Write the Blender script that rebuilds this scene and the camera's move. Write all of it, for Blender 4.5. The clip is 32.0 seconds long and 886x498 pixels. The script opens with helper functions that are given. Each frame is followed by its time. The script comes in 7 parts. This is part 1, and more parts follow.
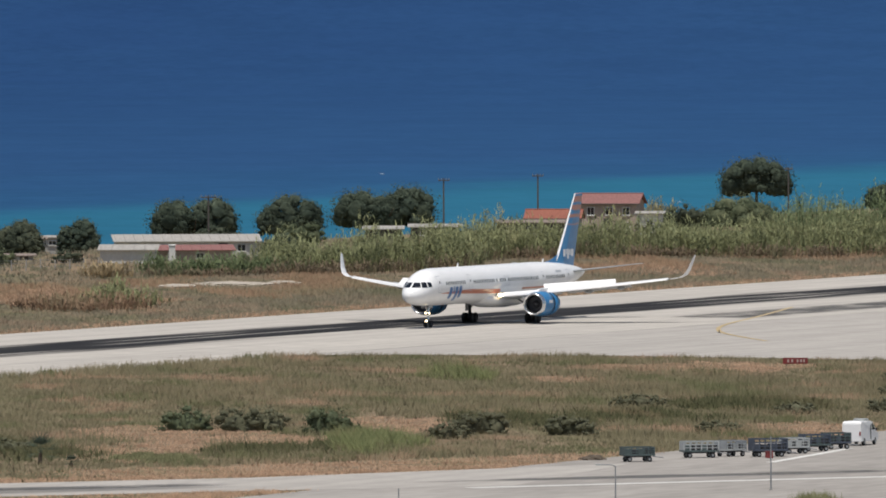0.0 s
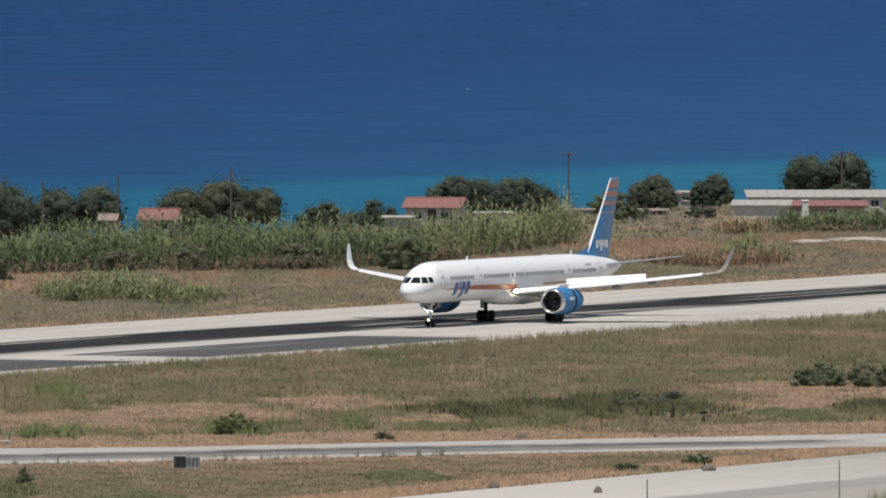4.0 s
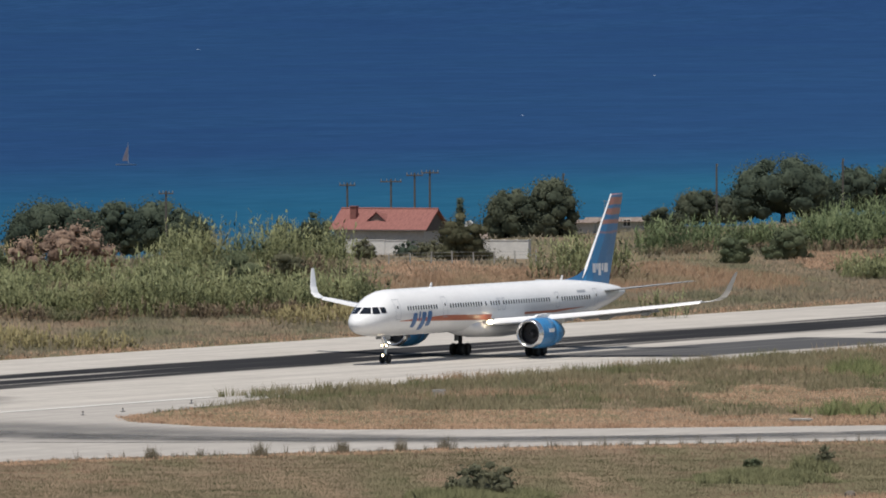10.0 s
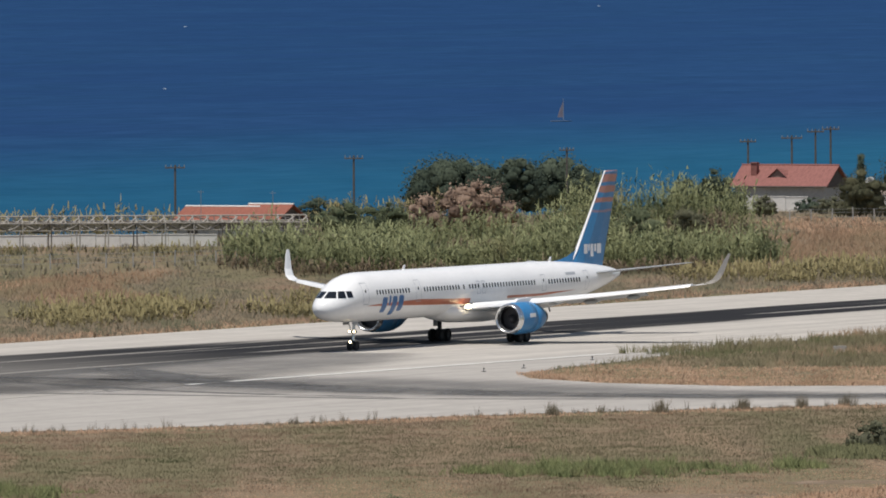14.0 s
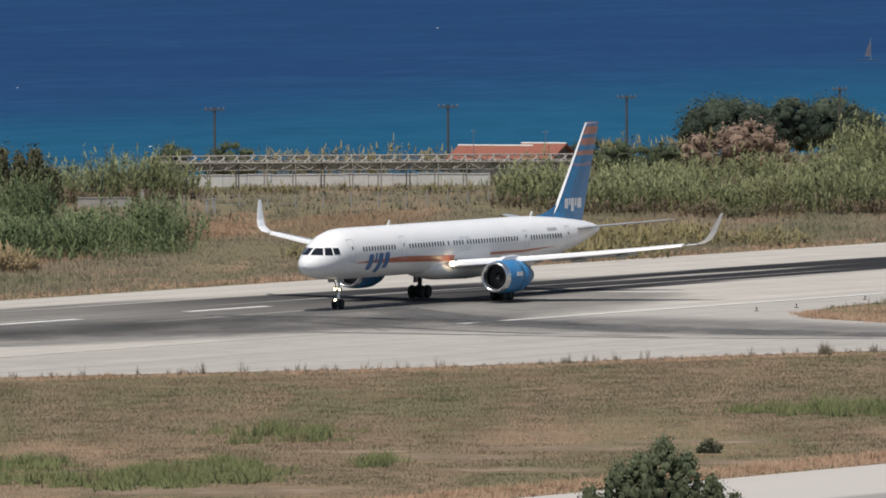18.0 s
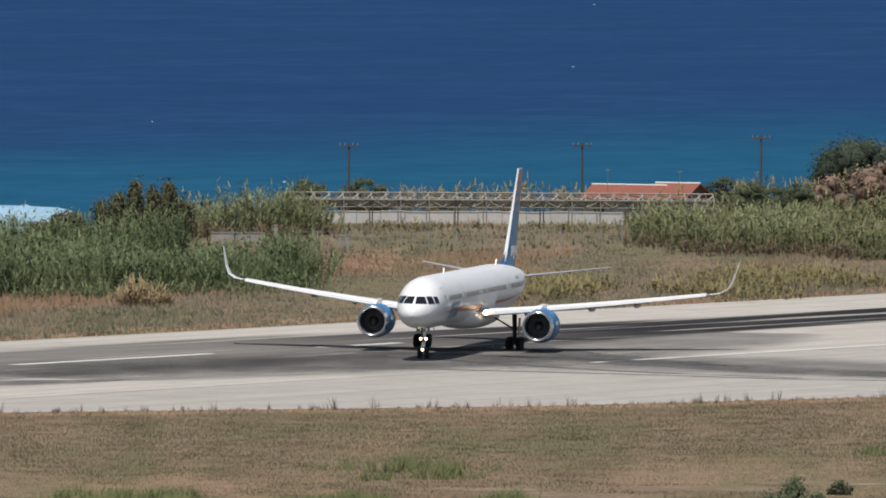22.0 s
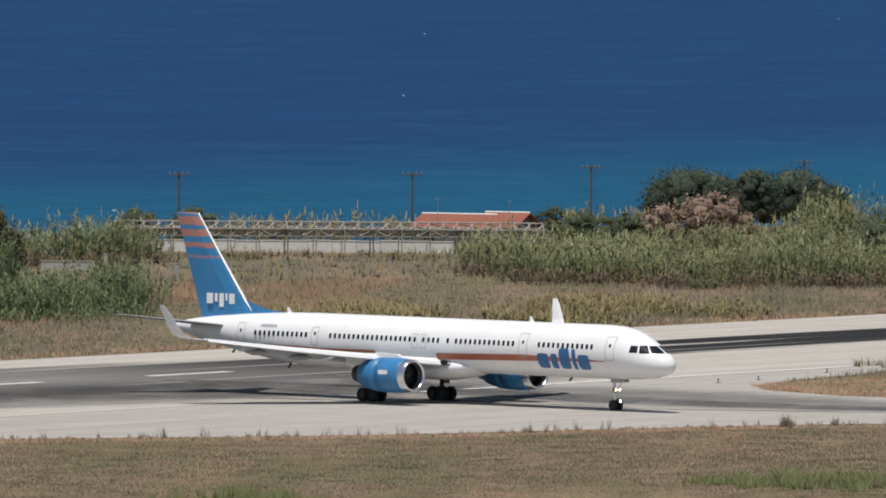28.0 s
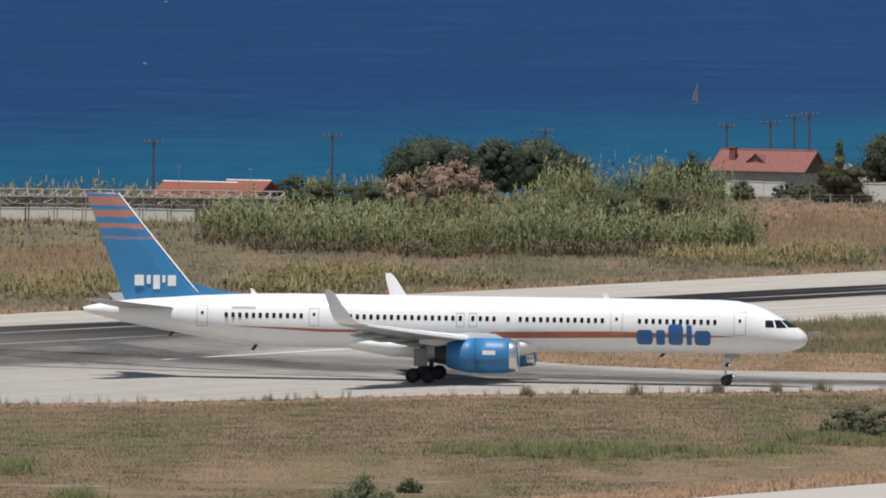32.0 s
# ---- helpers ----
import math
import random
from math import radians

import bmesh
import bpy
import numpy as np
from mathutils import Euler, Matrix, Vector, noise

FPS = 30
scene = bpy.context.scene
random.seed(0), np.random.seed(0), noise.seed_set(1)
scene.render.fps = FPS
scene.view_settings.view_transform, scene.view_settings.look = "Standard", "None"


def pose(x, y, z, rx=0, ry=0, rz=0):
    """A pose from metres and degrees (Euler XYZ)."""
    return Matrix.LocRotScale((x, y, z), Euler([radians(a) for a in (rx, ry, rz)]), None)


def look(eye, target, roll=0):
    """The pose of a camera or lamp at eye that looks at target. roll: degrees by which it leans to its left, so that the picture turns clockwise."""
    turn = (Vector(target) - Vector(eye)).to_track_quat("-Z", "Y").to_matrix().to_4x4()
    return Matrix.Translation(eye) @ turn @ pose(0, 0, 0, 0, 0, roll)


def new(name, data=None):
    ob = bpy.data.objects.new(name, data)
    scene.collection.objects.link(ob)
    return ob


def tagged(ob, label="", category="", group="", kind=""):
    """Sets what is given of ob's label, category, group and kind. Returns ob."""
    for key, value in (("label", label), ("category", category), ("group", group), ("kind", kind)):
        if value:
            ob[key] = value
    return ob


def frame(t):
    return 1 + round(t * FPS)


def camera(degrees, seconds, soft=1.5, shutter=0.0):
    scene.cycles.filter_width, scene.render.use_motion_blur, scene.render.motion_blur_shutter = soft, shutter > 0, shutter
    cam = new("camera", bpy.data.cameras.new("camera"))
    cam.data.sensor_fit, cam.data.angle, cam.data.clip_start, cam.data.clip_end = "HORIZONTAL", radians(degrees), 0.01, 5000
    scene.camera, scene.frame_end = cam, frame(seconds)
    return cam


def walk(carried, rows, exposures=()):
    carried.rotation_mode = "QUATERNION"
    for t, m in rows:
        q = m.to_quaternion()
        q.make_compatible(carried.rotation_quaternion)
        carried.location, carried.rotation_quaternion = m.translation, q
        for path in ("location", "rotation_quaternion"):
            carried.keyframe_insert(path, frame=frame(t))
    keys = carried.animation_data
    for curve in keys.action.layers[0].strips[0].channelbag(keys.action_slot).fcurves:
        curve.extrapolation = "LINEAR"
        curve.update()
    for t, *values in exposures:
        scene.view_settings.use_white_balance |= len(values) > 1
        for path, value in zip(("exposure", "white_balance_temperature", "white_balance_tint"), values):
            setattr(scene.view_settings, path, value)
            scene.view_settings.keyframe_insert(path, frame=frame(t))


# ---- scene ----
HEIGHT = 43.39
# time, bearing to the right, pitch, lean: the tripod stands on a hillside and only pans
PATH = [
    (0, 7.9406, -1.2067, -0.167),
    (0.5, 7.6023, -1.2044, -0.143),
    (1, 7.2359, -1.2414, -0.059),
    (1.5, 7.0453, -1.2666, 0.124),
    (2, 6.8472, -1.3046, 0.124),
    (2.5, 6.5738, -1.3290, -0.118),
    (3, 6.2297, -1.3592, -0.226),
    (3.5, 5.8994, -1.3677, -0.235),
    (4, 5.5956, -1.3688, 0.009),
    (4.5, 5.3086, -1.3804, 0.135),
    (6.5, 4.2813, -1.4599, 0.272),
    (7, 4.0617, -1.4465, 0.190),
    (7.5, 3.8143, -1.4315, 0.002),
    (8, 3.5119, -1.4345, -0.235),
    (8.5, 3.2323, -1.4469, -0.243),
    (9, 3.0193, -1.4208, -0.303),
    (9.5, 2.8278, -1.4267, -0.310),
    (10, 2.6319, -1.4464, -0.206),
    (10.5, 2.3929, -1.4732, -0.202),
    (11, 2.1728, -1.4955, -0.281),
    (11.5, 1.9947, -1.5281, -0.353),
    (12, 1.9108, -1.5493, -0.467),
    (12.5, 1.7321, -1.5410, -0.445),
    (13, 1.4854, -1.5525, -0.457),
    (13.5, 1.2709, -1.5830, -0.395),
    (14, 1.1465, -1.6012, -0.275),
    (14.5, 1.0126, -1.5909, -0.221),
    (15, 0.8443, -1.6424, -0.074),
    (15.5, 0.6820, -1.6818, 0.054),
    (17.5, 0.2537, -1.7824, -0.322),
    (18, 0.1350, -1.8214, -0.266),
    (18.5, 0.0313, -1.7664, -0.024),
    (19, -0.0000, -1.7420, 0.275),
    (19.5, -0.0742, -1.7582, 0.555),
    (20, -0.1701, -1.8909, 0.537),
    (20.5, -0.1589, -1.8421, 0.296),
    (21, -0.1636, -1.7706, 0.389),
    (21.5, -0.2540, -1.7184, 0.177),
    (22, -0.3580, -1.6814, 0.366),
    (22.5, -0.3670, -1.6667, 0.304),
    (23, -0.3896, -1.6204, 0.384),
    (23.5, -0.3900, -1.6149, 0.408),
    (24, -0.3242, -1.6156, 0.468),
    (24.5, -0.3022, -1.6119, 0.580),
    (26.5, -0.0761, -1.5698, 0.369),
    (27, -0.0194, -1.5872, 0.482),
    (27.5, 0.0911, -1.5833, 0.393),
    (28, 0.2716, -1.5696, 0.480),
    (28.5, 0.3620, -1.6111, 0.488),
    (29, 0.4440, -1.6857, 0.673),
    (29.5, 0.5514, -1.7120, 0.296),
    (30, 0.7443, -1.6938, 0.430),
    (30.5, 0.7930, -1.6916, 0.191),
    (31, 0.8816, -1.6810, 0.381),
    (31.5, 1.0527, -1.6801, 0.443),
    (32, 1.2325, -1.6766, 0.700),
]


def aim(bearing, pitch, lean):
    return pose(0, 0, HEIGHT, 90 + pitch, 0, -bearing) @ pose(0, 0, 0, 0, 0, lean)


cam = camera(3.2802, 32.0, soft=1.8)
walk(cam, [(t, aim(b, p, r)) for t, b, p, r in PATH], exposures=[(0.0, 0.0), (32.0, 0.0)])

# ---- light ----
SUN_FROM = Vector((-0.10, -0.27, 0.96)).normalized()
world = bpy.data.worlds.new("world")
scene.world = world
world.use_nodes = True
wn = world.node_tree
sky = wn.nodes.new("ShaderNodeTexSky")
sky.sky_type = "NISHITA"
sky.sun_disc = False
sky.sun_elevation = math.asin(SUN_FROM.z)
sky.sun_rotation = math.atan2(SUN_FROM.x, SUN_FROM.y)
wn.nodes["Background"].inputs["Strength"].default_value = 0.066
wn.links.new(sky.outputs["Color"], wn.nodes["Background"].inputs["Color"])
sun = new("sun", bpy.data.lights.new("sun", "SUN"))
sun.data.energy = 4.0
sun.data.angle = radians(0.53)
sun.data.color = (1.0, 0.95, 0.88)
sun.matrix_world = look(SUN_FROM * 400, (0, 0, 0))

# ---- materials ----
def material(name, tint, rough=0.6, metal=0.0, vary=0.15, scale=1.0, bump=0.0, tint2=None, stretch=(1, 1, 1), spec=0.5, fine=6.0):
    """Principled paint with noise at two scales between two tints; object coordinates in metres."""
    m = bpy.data.materials.new(name)
    m.use_nodes = True
    nt = m.node_tree
    b = nt.nodes["Principled BSDF"]
    b.inputs["Roughness"].default_value = rough
    b.inputs["Metallic"].default_value = metal
    b.inputs["Specular IOR Level"].default_value = spec
    tc = nt.nodes.new("ShaderNodeTexCoord")
    mp = nt.nodes.new("ShaderNodeMapping")
    mp.inputs["Scale"].default_value = stretch
    nt.links.new(tc.outputs["Object"], mp.inputs["Vector"])
    n1 = nt.nodes.new("ShaderNodeTexNoise")
    n1.inputs["Scale"].default_value = scale
    n1.inputs["Detail"].default_value = 5
    n2 = nt.nodes.new("ShaderNodeTexNoise")
    n2.inputs["Scale"].default_value = scale * fine
    n2.inputs["Detail"].default_value = 3
    for n in (n1, n2):
        nt.links.new(mp.outputs["Vector"], n.inputs["Vector"])
    mixn = nt.nodes.new("ShaderNodeMath")
    mixn.operation = "MULTIPLY_ADD"
    mixn.inputs[1].default_value = 0.45
    nt.links.new(n2.outputs["Fac"], mixn.inputs[0])
    half = nt.nodes.new("ShaderNodeMath")
    half.operation = "MULTIPLY"
    half.inputs[1].default_value = 0.55
    nt.links.new(n1.outputs["Fac"], half.inputs[0])
    nt.links.new(half.outputs[0], mixn.inputs[2])
    ramp = nt.nodes.new("ShaderNodeValToRGB")
    lo = [c * (1 - vary) for c in tint]
    hi = list(tint2) if tint2 else [min(1, c * (1 + vary)) for c in tint]
    ramp.color_ramp.elements[0].position, ramp.color_ramp.elements[1].position = 0.36, 0.64
    ramp.color_ramp.elements[0].color = (*lo, 1)
    ramp.color_ramp.elements[1].color = (*hi, 1)
    nt.links.new(mixn.outputs[0], ramp.inputs["Fac"])
    nt.links.new(ramp.outputs["Color"], b.inputs["Base Color"])
    if bump:
        bp = nt.nodes.new("ShaderNodeBump")
        bp.inputs["Strength"].default_value = bump
        bp.inputs["Distance"].default_value = 0.05
        nt.links.new(n2.outputs["Fac"], bp.inputs["Height"])
        nt.links.new(bp.outputs["Normal"], b.inputs["Normal"])
    return m


def glow(name, tint, strength):
    m = material(name, tint, 0.3)
    b = m.node_tree.nodes["Principled BSDF"]
    b.inputs["Emission Color"].default_value = (*tint, 1)
    b.inputs["Emission Strength"].default_value = strength
    return m


def nodes_of(m):
    return m.node_tree, m.node_tree.nodes["Principled BSDF"]


def math_node(nt, op, a, b=None, c=None):
    n = nt.nodes.new("ShaderNodeMath")
    n.operation = op
    for i, q in enumerate((a, b, c)):
        if q is None:
            continue
        if isinstance(q, (int, float)):
            n.inputs[i].default_value = q
        else:
            nt.links.new(q, n.inputs[i])
    return n.outputs[0]


def smooth(nt, value, a, b, lo=0.0, hi=1.0):
    n = nt.nodes.new("ShaderNodeMapRange")
    n.interpolation_type = "SMOOTHSTEP"
    nt.links.new(value, n.inputs["Value"])
    for k, q in zip(("From Min", "From Max", "To Min", "To Max"), (a, b, lo, hi)):
        n.inputs[k].default_value = q
    return n.outputs["Result"]


def mix(nt, fac, a, b):
    n = nt.nodes.new("ShaderNodeMix")
    n.data_type = "RGBA"
    for k, q in ((0, fac), (6, a), (7, b)):
        if isinstance(q, (int, float)):
            n.inputs[k].default_value = q
        elif isinstance(q, tuple):
            n.inputs[k].default_value = (*q, 1)
        else:
            nt.links.new(q, n.inputs[k])
    return n.outputs[2]


def noise_of(nt, vec, scale, detail=4, stretch=(1, 1, 1)):
    mp = nt.nodes.new("ShaderNodeMapping")
    mp.inputs["Scale"].default_value = stretch
    nt.links.new(vec, mp.inputs["Vector"])
    n = nt.nodes.new("ShaderNodeTexNoise")
    n.inputs["Scale"].default_value = scale
    n.inputs["Detail"].default_value = detail
    nt.links.new(mp.outputs["Vector"], n.inputs["Vector"])
    return n.outputs["Fac"]


# ---- plan: the runway's own axes; s runs along it away to the right, d across it towards the sea ----
AX = Vector((math.cos(radians(61.35)), math.sin(radians(61.35)), 0))
NX = Vector((-AX.y, AX.x, 0))


def at(s, d, z=0.0):
    return AX * s + NX * d + Vector((0, 0, z))


def sd(x, y):
    p = Vector((x, y, 0))
    return p.dot(AX), p.dot(NX)


def onto(ob, turn=61.35):
    ob.matrix_basis = pose(0, 0, 0, 0, 0, turn)
    return ob


# ---- mesh helpers ----
def mesh_of(name, verts, faces, mat=None, smooth_faces=False):
    me = bpy.data.meshes.new(name)
    me.from_pydata([tuple(p) for p in verts], [], faces)
    if mat:
        for m in (mat if isinstance(mat, (list, tuple)) else (mat,)):
            me.materials.append(m)
    if smooth_faces:
        me.polygons.foreach_set("use_smooth", [True] * len(me.polygons))
    me.update()
    return me


def part(name, bm, mat, parent=None, label="", smooth_faces=False):
    """Links a bmesh (or a mesh) as ONE mesh object under a thing or a part."""
    if isinstance(bm, bpy.types.Mesh):
        me = bm
    else:
        me = bpy.data.meshes.new(name)
        bm.to_mesh(me)
        bm.free()
        me.materials.append(mat)
        if smooth_faces:
            me.polygons.foreach_set("use_smooth", [True] * len(me.polygons))
    ob = new(name, me)
    if parent:
        ob.parent = parent
    if label:
        ob["label"] = label
    return ob


def thing(name, m, label, category, group="", kind=""):
    e = new(name)
    e.matrix_basis = m
    return tagged(e, label, category, group, kind)


def box(bm, x, y, z, sx, sy, sz, bevel=0.0, turn=0.0):
    """A box with its middle at x, y, z."""
    r = bmesh.ops.create_cube(bm, size=1, matrix=Matrix.Translation((x, y, z)) @ Matrix.Rotation(turn, 4, "Z") @ Matrix.Diagonal((sx, sy, sz, 1)))
    if bevel:
        es = list({e for q in r["verts"] for e in q.link_edges})
        bmesh.ops.bevel(bm, geom=es, offset=bevel, segments=2, affect="EDGES")
    return bm


def rod(bm, a, b, r0, r1=None, n=8):
    """A round tapered bar from a to b."""
    a, b = Vector(a), Vector(b)
    d = b - a
    q = d.to_track_quat("Z", "Y").to_matrix().to_4x4()
    bmesh.ops.create_cone(bm, cap_ends=True, segments=n, radius1=r0, radius2=r0 if r1 is None else r1, depth=d.length, matrix=Matrix.Translation((a + b) / 2) @ q)
    return bm


def B():
    return bmesh.new()


def one_box(name, parent, mat, x, y, z, sx, sy, sz, bevel=0.0, label="", turn=0.0):
    return part(name, box(B(), x, y, z, sx, sy, sz, bevel, turn), mat, parent, label)


def loft(rings, closed=True, caps=True):
    """Verts and faces of a skin through rings of equally many points."""
    n = len(rings[0])
    vs = [p for r in rings for p in r]
    fs = []
    for i in range(len(rings) - 1):
        for j in range(n if closed else n - 1):
            k = (j + 1) % n
            fs.append((i * n + j, i * n + k, (i + 1) * n + k, (i + 1) * n + j))
    if caps:
        fs.append(tuple(range(n - 1, -1, -1)))
        fs.append(tuple((len(rings) - 1) * n + j for j in range(n)))
    return vs, fs

# ---- ground, sea and pavements ----
def ground_material():
    """Dry soil under the grass: broad drifts of grey-olive litter and of paler bare earth."""
    m = material("dry_ground", (0.2, 0.155, 0.107), 0.95, vary=0.15, scale=0.35, bump=0.4, tint2=(0.24, 0.185, 0.127), spec=0.0)
    nt, b = nodes_of(m)
    old = b.inputs["Base Color"].links[0].from_socket
    place = nt.nodes.new("ShaderNodeNewGeometry").outputs["Position"]
    col = mix(nt, smooth(nt, noise_of(nt, place, 0.09, 5, (1.0, 0.1, 1)), 0.43, 0.58), old, (0.165, 0.146, 0.09))
    col = mix(nt, smooth(nt, noise_of(nt, place, 0.13, 4, (1, 0.09, 1)), 0.56, 0.68), col, (0.24, 0.178, 0.122))
    nt.links.new(col, b.inputs["Base Color"])
    return m


GROUND = ground_material()


def land_height(d):
    return 0.0 if d < 768 else -0.07 * (d - 768) - (0.25 * max(0, d - 806) if d > 806 else 0)


ds = [-1500, -400, 0, 200, 330, 430, 520, 570, 621, 700, 740, 768, 780, 790, 800, 806, 812, 820, 830, 845]
ss = [-3000, -1200, 0, 400, 800, 1200, 1600, 2000, 2400, 3000, 4200]
vs = [(s, d, land_height(d)) for d in ds for s in ss]
fs = [(i * len(ss) + j, i * len(ss) + j + 1, (i + 1) * len(ss) + j + 1, (i + 1) * len(ss) + j) for i in range(len(ds) - 1) for j in range(len(ss) - 1)]
ground = onto(tagged(new("ground", mesh_of("ground", vs, fs, GROUND)), "dry grassland of the airfield beside the sea", "ground", kind="structure"))


def sea_material():
    m = material("sea", (0.006, 0.04, 0.13), 0.5, vary=0.2, scale=0.05, bump=0.0, stretch=(1, 1.0, 1), spec=0.0)
    nt, b = nodes_of(m)
    tc = nt.nodes.new("ShaderNodeTexCoord").outputs["Object"]
    sep = nt.nodes.new("ShaderNodeSeparateXYZ")
    nt.links.new(tc, sep.inputs[0])
    wob = math_node(nt, "MULTIPLY_ADD", noise_of(nt, tc, 0.006, 3, (0.5, 1, 1)), 130, -65)
    d = math_node(nt, "ADD", sep.outputs["Y"], wob)
    ripple = noise_of(nt, tc, 0.22, 5, (0.35, 1, 1))
    swell = noise_of(nt, tc, 0.02, 4, (0.5, 1, 1))
    deep = mix(nt, smooth(nt, ripple, 0.3, 0.7), (0.0158, 0.049, 0.122), (0.0202, 0.059, 0.145))
    deep = mix(nt, smooth(nt, swell, 0.35, 0.65, 0, 0.7), deep, (0.0165, 0.048, 0.128))
    shallow = mix(nt, smooth(nt, ripple, 0.3, 0.7), (0.014, 0.078, 0.15), (0.018, 0.088, 0.162))
    col = mix(nt, smooth(nt, d, 960, 1180), shallow, deep)
    # lighter water to the east
    east = smooth(nt, math_node(nt, "DIVIDE", sep.outputs["X"], sep.outputs["Y"]), 1.85, 2.65, 0.0, 0.7)
    col = mix(nt, east, col, mix(nt, smooth(nt, d, 985, 1050), (0.028, 0.135, 0.215), mix(nt, smooth(nt, d, 1050, 2100), (0.027, 0.078, 0.178), (0.018, 0.05, 0.138))))
    place = nt.nodes.new("ShaderNodeNewGeometry").outputs["Position"]
    chop = math_node(nt, "ADD", noise_of(nt, place, 0.25, 4, (1, 0.4, 1)), noise_of(nt, place, 0.03, 5, (1, 0.7, 1)))
    shade = nt.nodes.new("ShaderNodeMix")
    shade.data_type, shade.blend_type = "RGBA", "MULTIPLY"
    shade.inputs[0].default_value = 1.0
    nt.links.new(col, shade.inputs[6])
    nt.links.new(smooth(nt, chop, 0.7, 1.3, 0.94, 1.06), shade.inputs[7])
    nt.links.new(shade.outputs[2], b.inputs["Base Color"])
    bp = nt.nodes.new("ShaderNodeBump")
    bp.inputs["Strength"].default_value = 0.6
    bp.inputs["Distance"].default_value = 0.6
    nt.links.new(ripple, bp.inputs["Height"])
    nt.links.new(bp.outputs["Normal"], b.inputs["Normal"])
    return m


SEA_Z = -6.0
vs, fs = [], []
# round the hill out to the horizon; the far rim lifts a little, as high as the horizon stands
RADII = (700, 1500, 2200, 3000, 3700, 4200, 4350, 4500, 4650, 4780, 4900, 4970)
for i, r in enumerate(RADII):
    for q in range(-80, 85, 4):
        s_, d_ = sd(r * math.sin(radians(q)), r * math.cos(radians(q)))
        vs.append((s_, d_, SEA_Z + 5.7e-5 * max(0, r - 4200) ** 2))
m = len(range(-80, 85, 4))
fs = [(i * m + j, i * m + j + 1, (i + 1) * m + j + 1, (i + 1) * m + j) for i in range(len(RADII) - 1) for j in range(m - 1)]
sea = onto(tagged(new("sea_water", mesh_of("sea_water", vs, fs, sea_material(), True)), "blue sea, turquoise near the shore", "sea", kind="structure"))


def pavement_material(name, centre=None, tint=(0.46, 0.43, 0.39)):
    m = material(name, tint, 0.85, vary=0.1, scale=0.2, bump=0.15, spec=0.04)
    nt, b = nodes_of(m)
    old = b.inputs["Base Color"].links[0].from_socket
    tc = nt.nodes.new("ShaderNodeTexCoord").outputs["Object"]
    sep = nt.nodes.new("ShaderNodeSeparateXYZ")
    nt.links.new(tc, sep.inputs[0])
    streak = noise_of(nt, tc, 0.5, 4, (0.03, 1, 1))
    col = mix(nt, smooth(nt, streak, 0.35, 0.7, 0, 0.35), old, (0.24, 0.225, 0.21))
    if centre is not None:
        v = math_node(nt, "SUBTRACT", sep.outputs["Y"], centre)
        v = math_node(nt, "MULTIPLY_ADD", math_node(nt, "SUBTRACT", noise_of(nt, tc, 1.0, 3, (0.018, 0.4, 1)), 0.5), 8.5, v)
        a = math_node(nt, "ABSOLUTE", v)
        wide = smooth(nt, sep.outputs["X"], 1050, 1170, 0.45, 1.0)
        a = math_node(nt, "MULTIPLY", a, wide)
        band = smooth(nt, a, 5.6, 8.6, 1.0, 0.0)
        grain = smooth(nt, noise_of(nt, tc, 0.9, 4, (0.04, 1, 1)), 0.2, 0.5, 0.88, 1.0)
        gap = smooth(nt, noise_of(nt, tc, 1.0, 2, (0.011, 0.5, 1)), 0.585, 0.65, 1.0, 0.3)
        band = math_node(nt, "MULTIPLY", band, gap)
        faint = smooth(nt, sep.outputs["X"], 1035, 1110, 0.6, 1.0)
        col = mix(nt, math_node(nt, "MULTIPLY", math_node(nt, "MULTIPLY", band, faint), grain), col, (0.026, 0.026, 0.028))
        # resurfaced asphalt on the near half
        sx = sep.outputs["X"]
        win = math_node(nt, "MULTIPLY", smooth(nt, sx, 1212, 1218), smooth(nt, sx, 1345, 1352, 1, 0))
        seam = math_node(nt, "MULTIPLY", smooth(nt, sx, 1268, 1271), smooth(nt, sx, 1281, 1284, 1, 0))
        win = math_node(nt, "MULTIPLY", win, math_node(nt, "SUBTRACT", 1.0, seam))
        flat = math_node(nt, "SUBTRACT", sep.outputs["Y"], centre)
        near = math_node(nt, "MULTIPLY", smooth(nt, flat, -28.2, -27.2), smooth(nt, flat, -13.8, -12.8, 1, 0))
        grp = smooth(nt, noise_of(nt, tc, 0.6, 3, (0.02, 0.6, 1)), 0.3, 0.45, 0.6, 1.0)
        col = mix(nt, math_node(nt, "MULTIPLY", math_node(nt, "MULTIPLY", win, near), grp), col, (0.085, 0.085, 0.088))
    nt.links.new(col, b.inputs["Base Color"])
    return m


def slab(name, outline, z, mat, label, turned=True):
    """A pavement with a real edge, from an outline in runway axes."""
    n = len(outline)
    vs = [(s, d, z) for s, d in outline] + [(s, d, -0.3) for s, d in outline]
    fs = [tuple(range(n))] + [(i, i + n, (i + 1) % n + n, (i + 1) % n) for i in range(n)]
    me = mesh_of(name, vs, fs, mat)
    bm = bmesh.new()
    bm.from_mesh(me)
    bmesh.ops.recalc_face_normals(bm, faces=bm.faces)
    bmesh.ops.triangulate(bm, faces=[f for f in bm.faces if len(f.verts) > 4])
    bm.to_mesh(me)
    bm.free()
    return onto(tagged(new(name, me), label, name.split("_")[-1], kind="structure"))


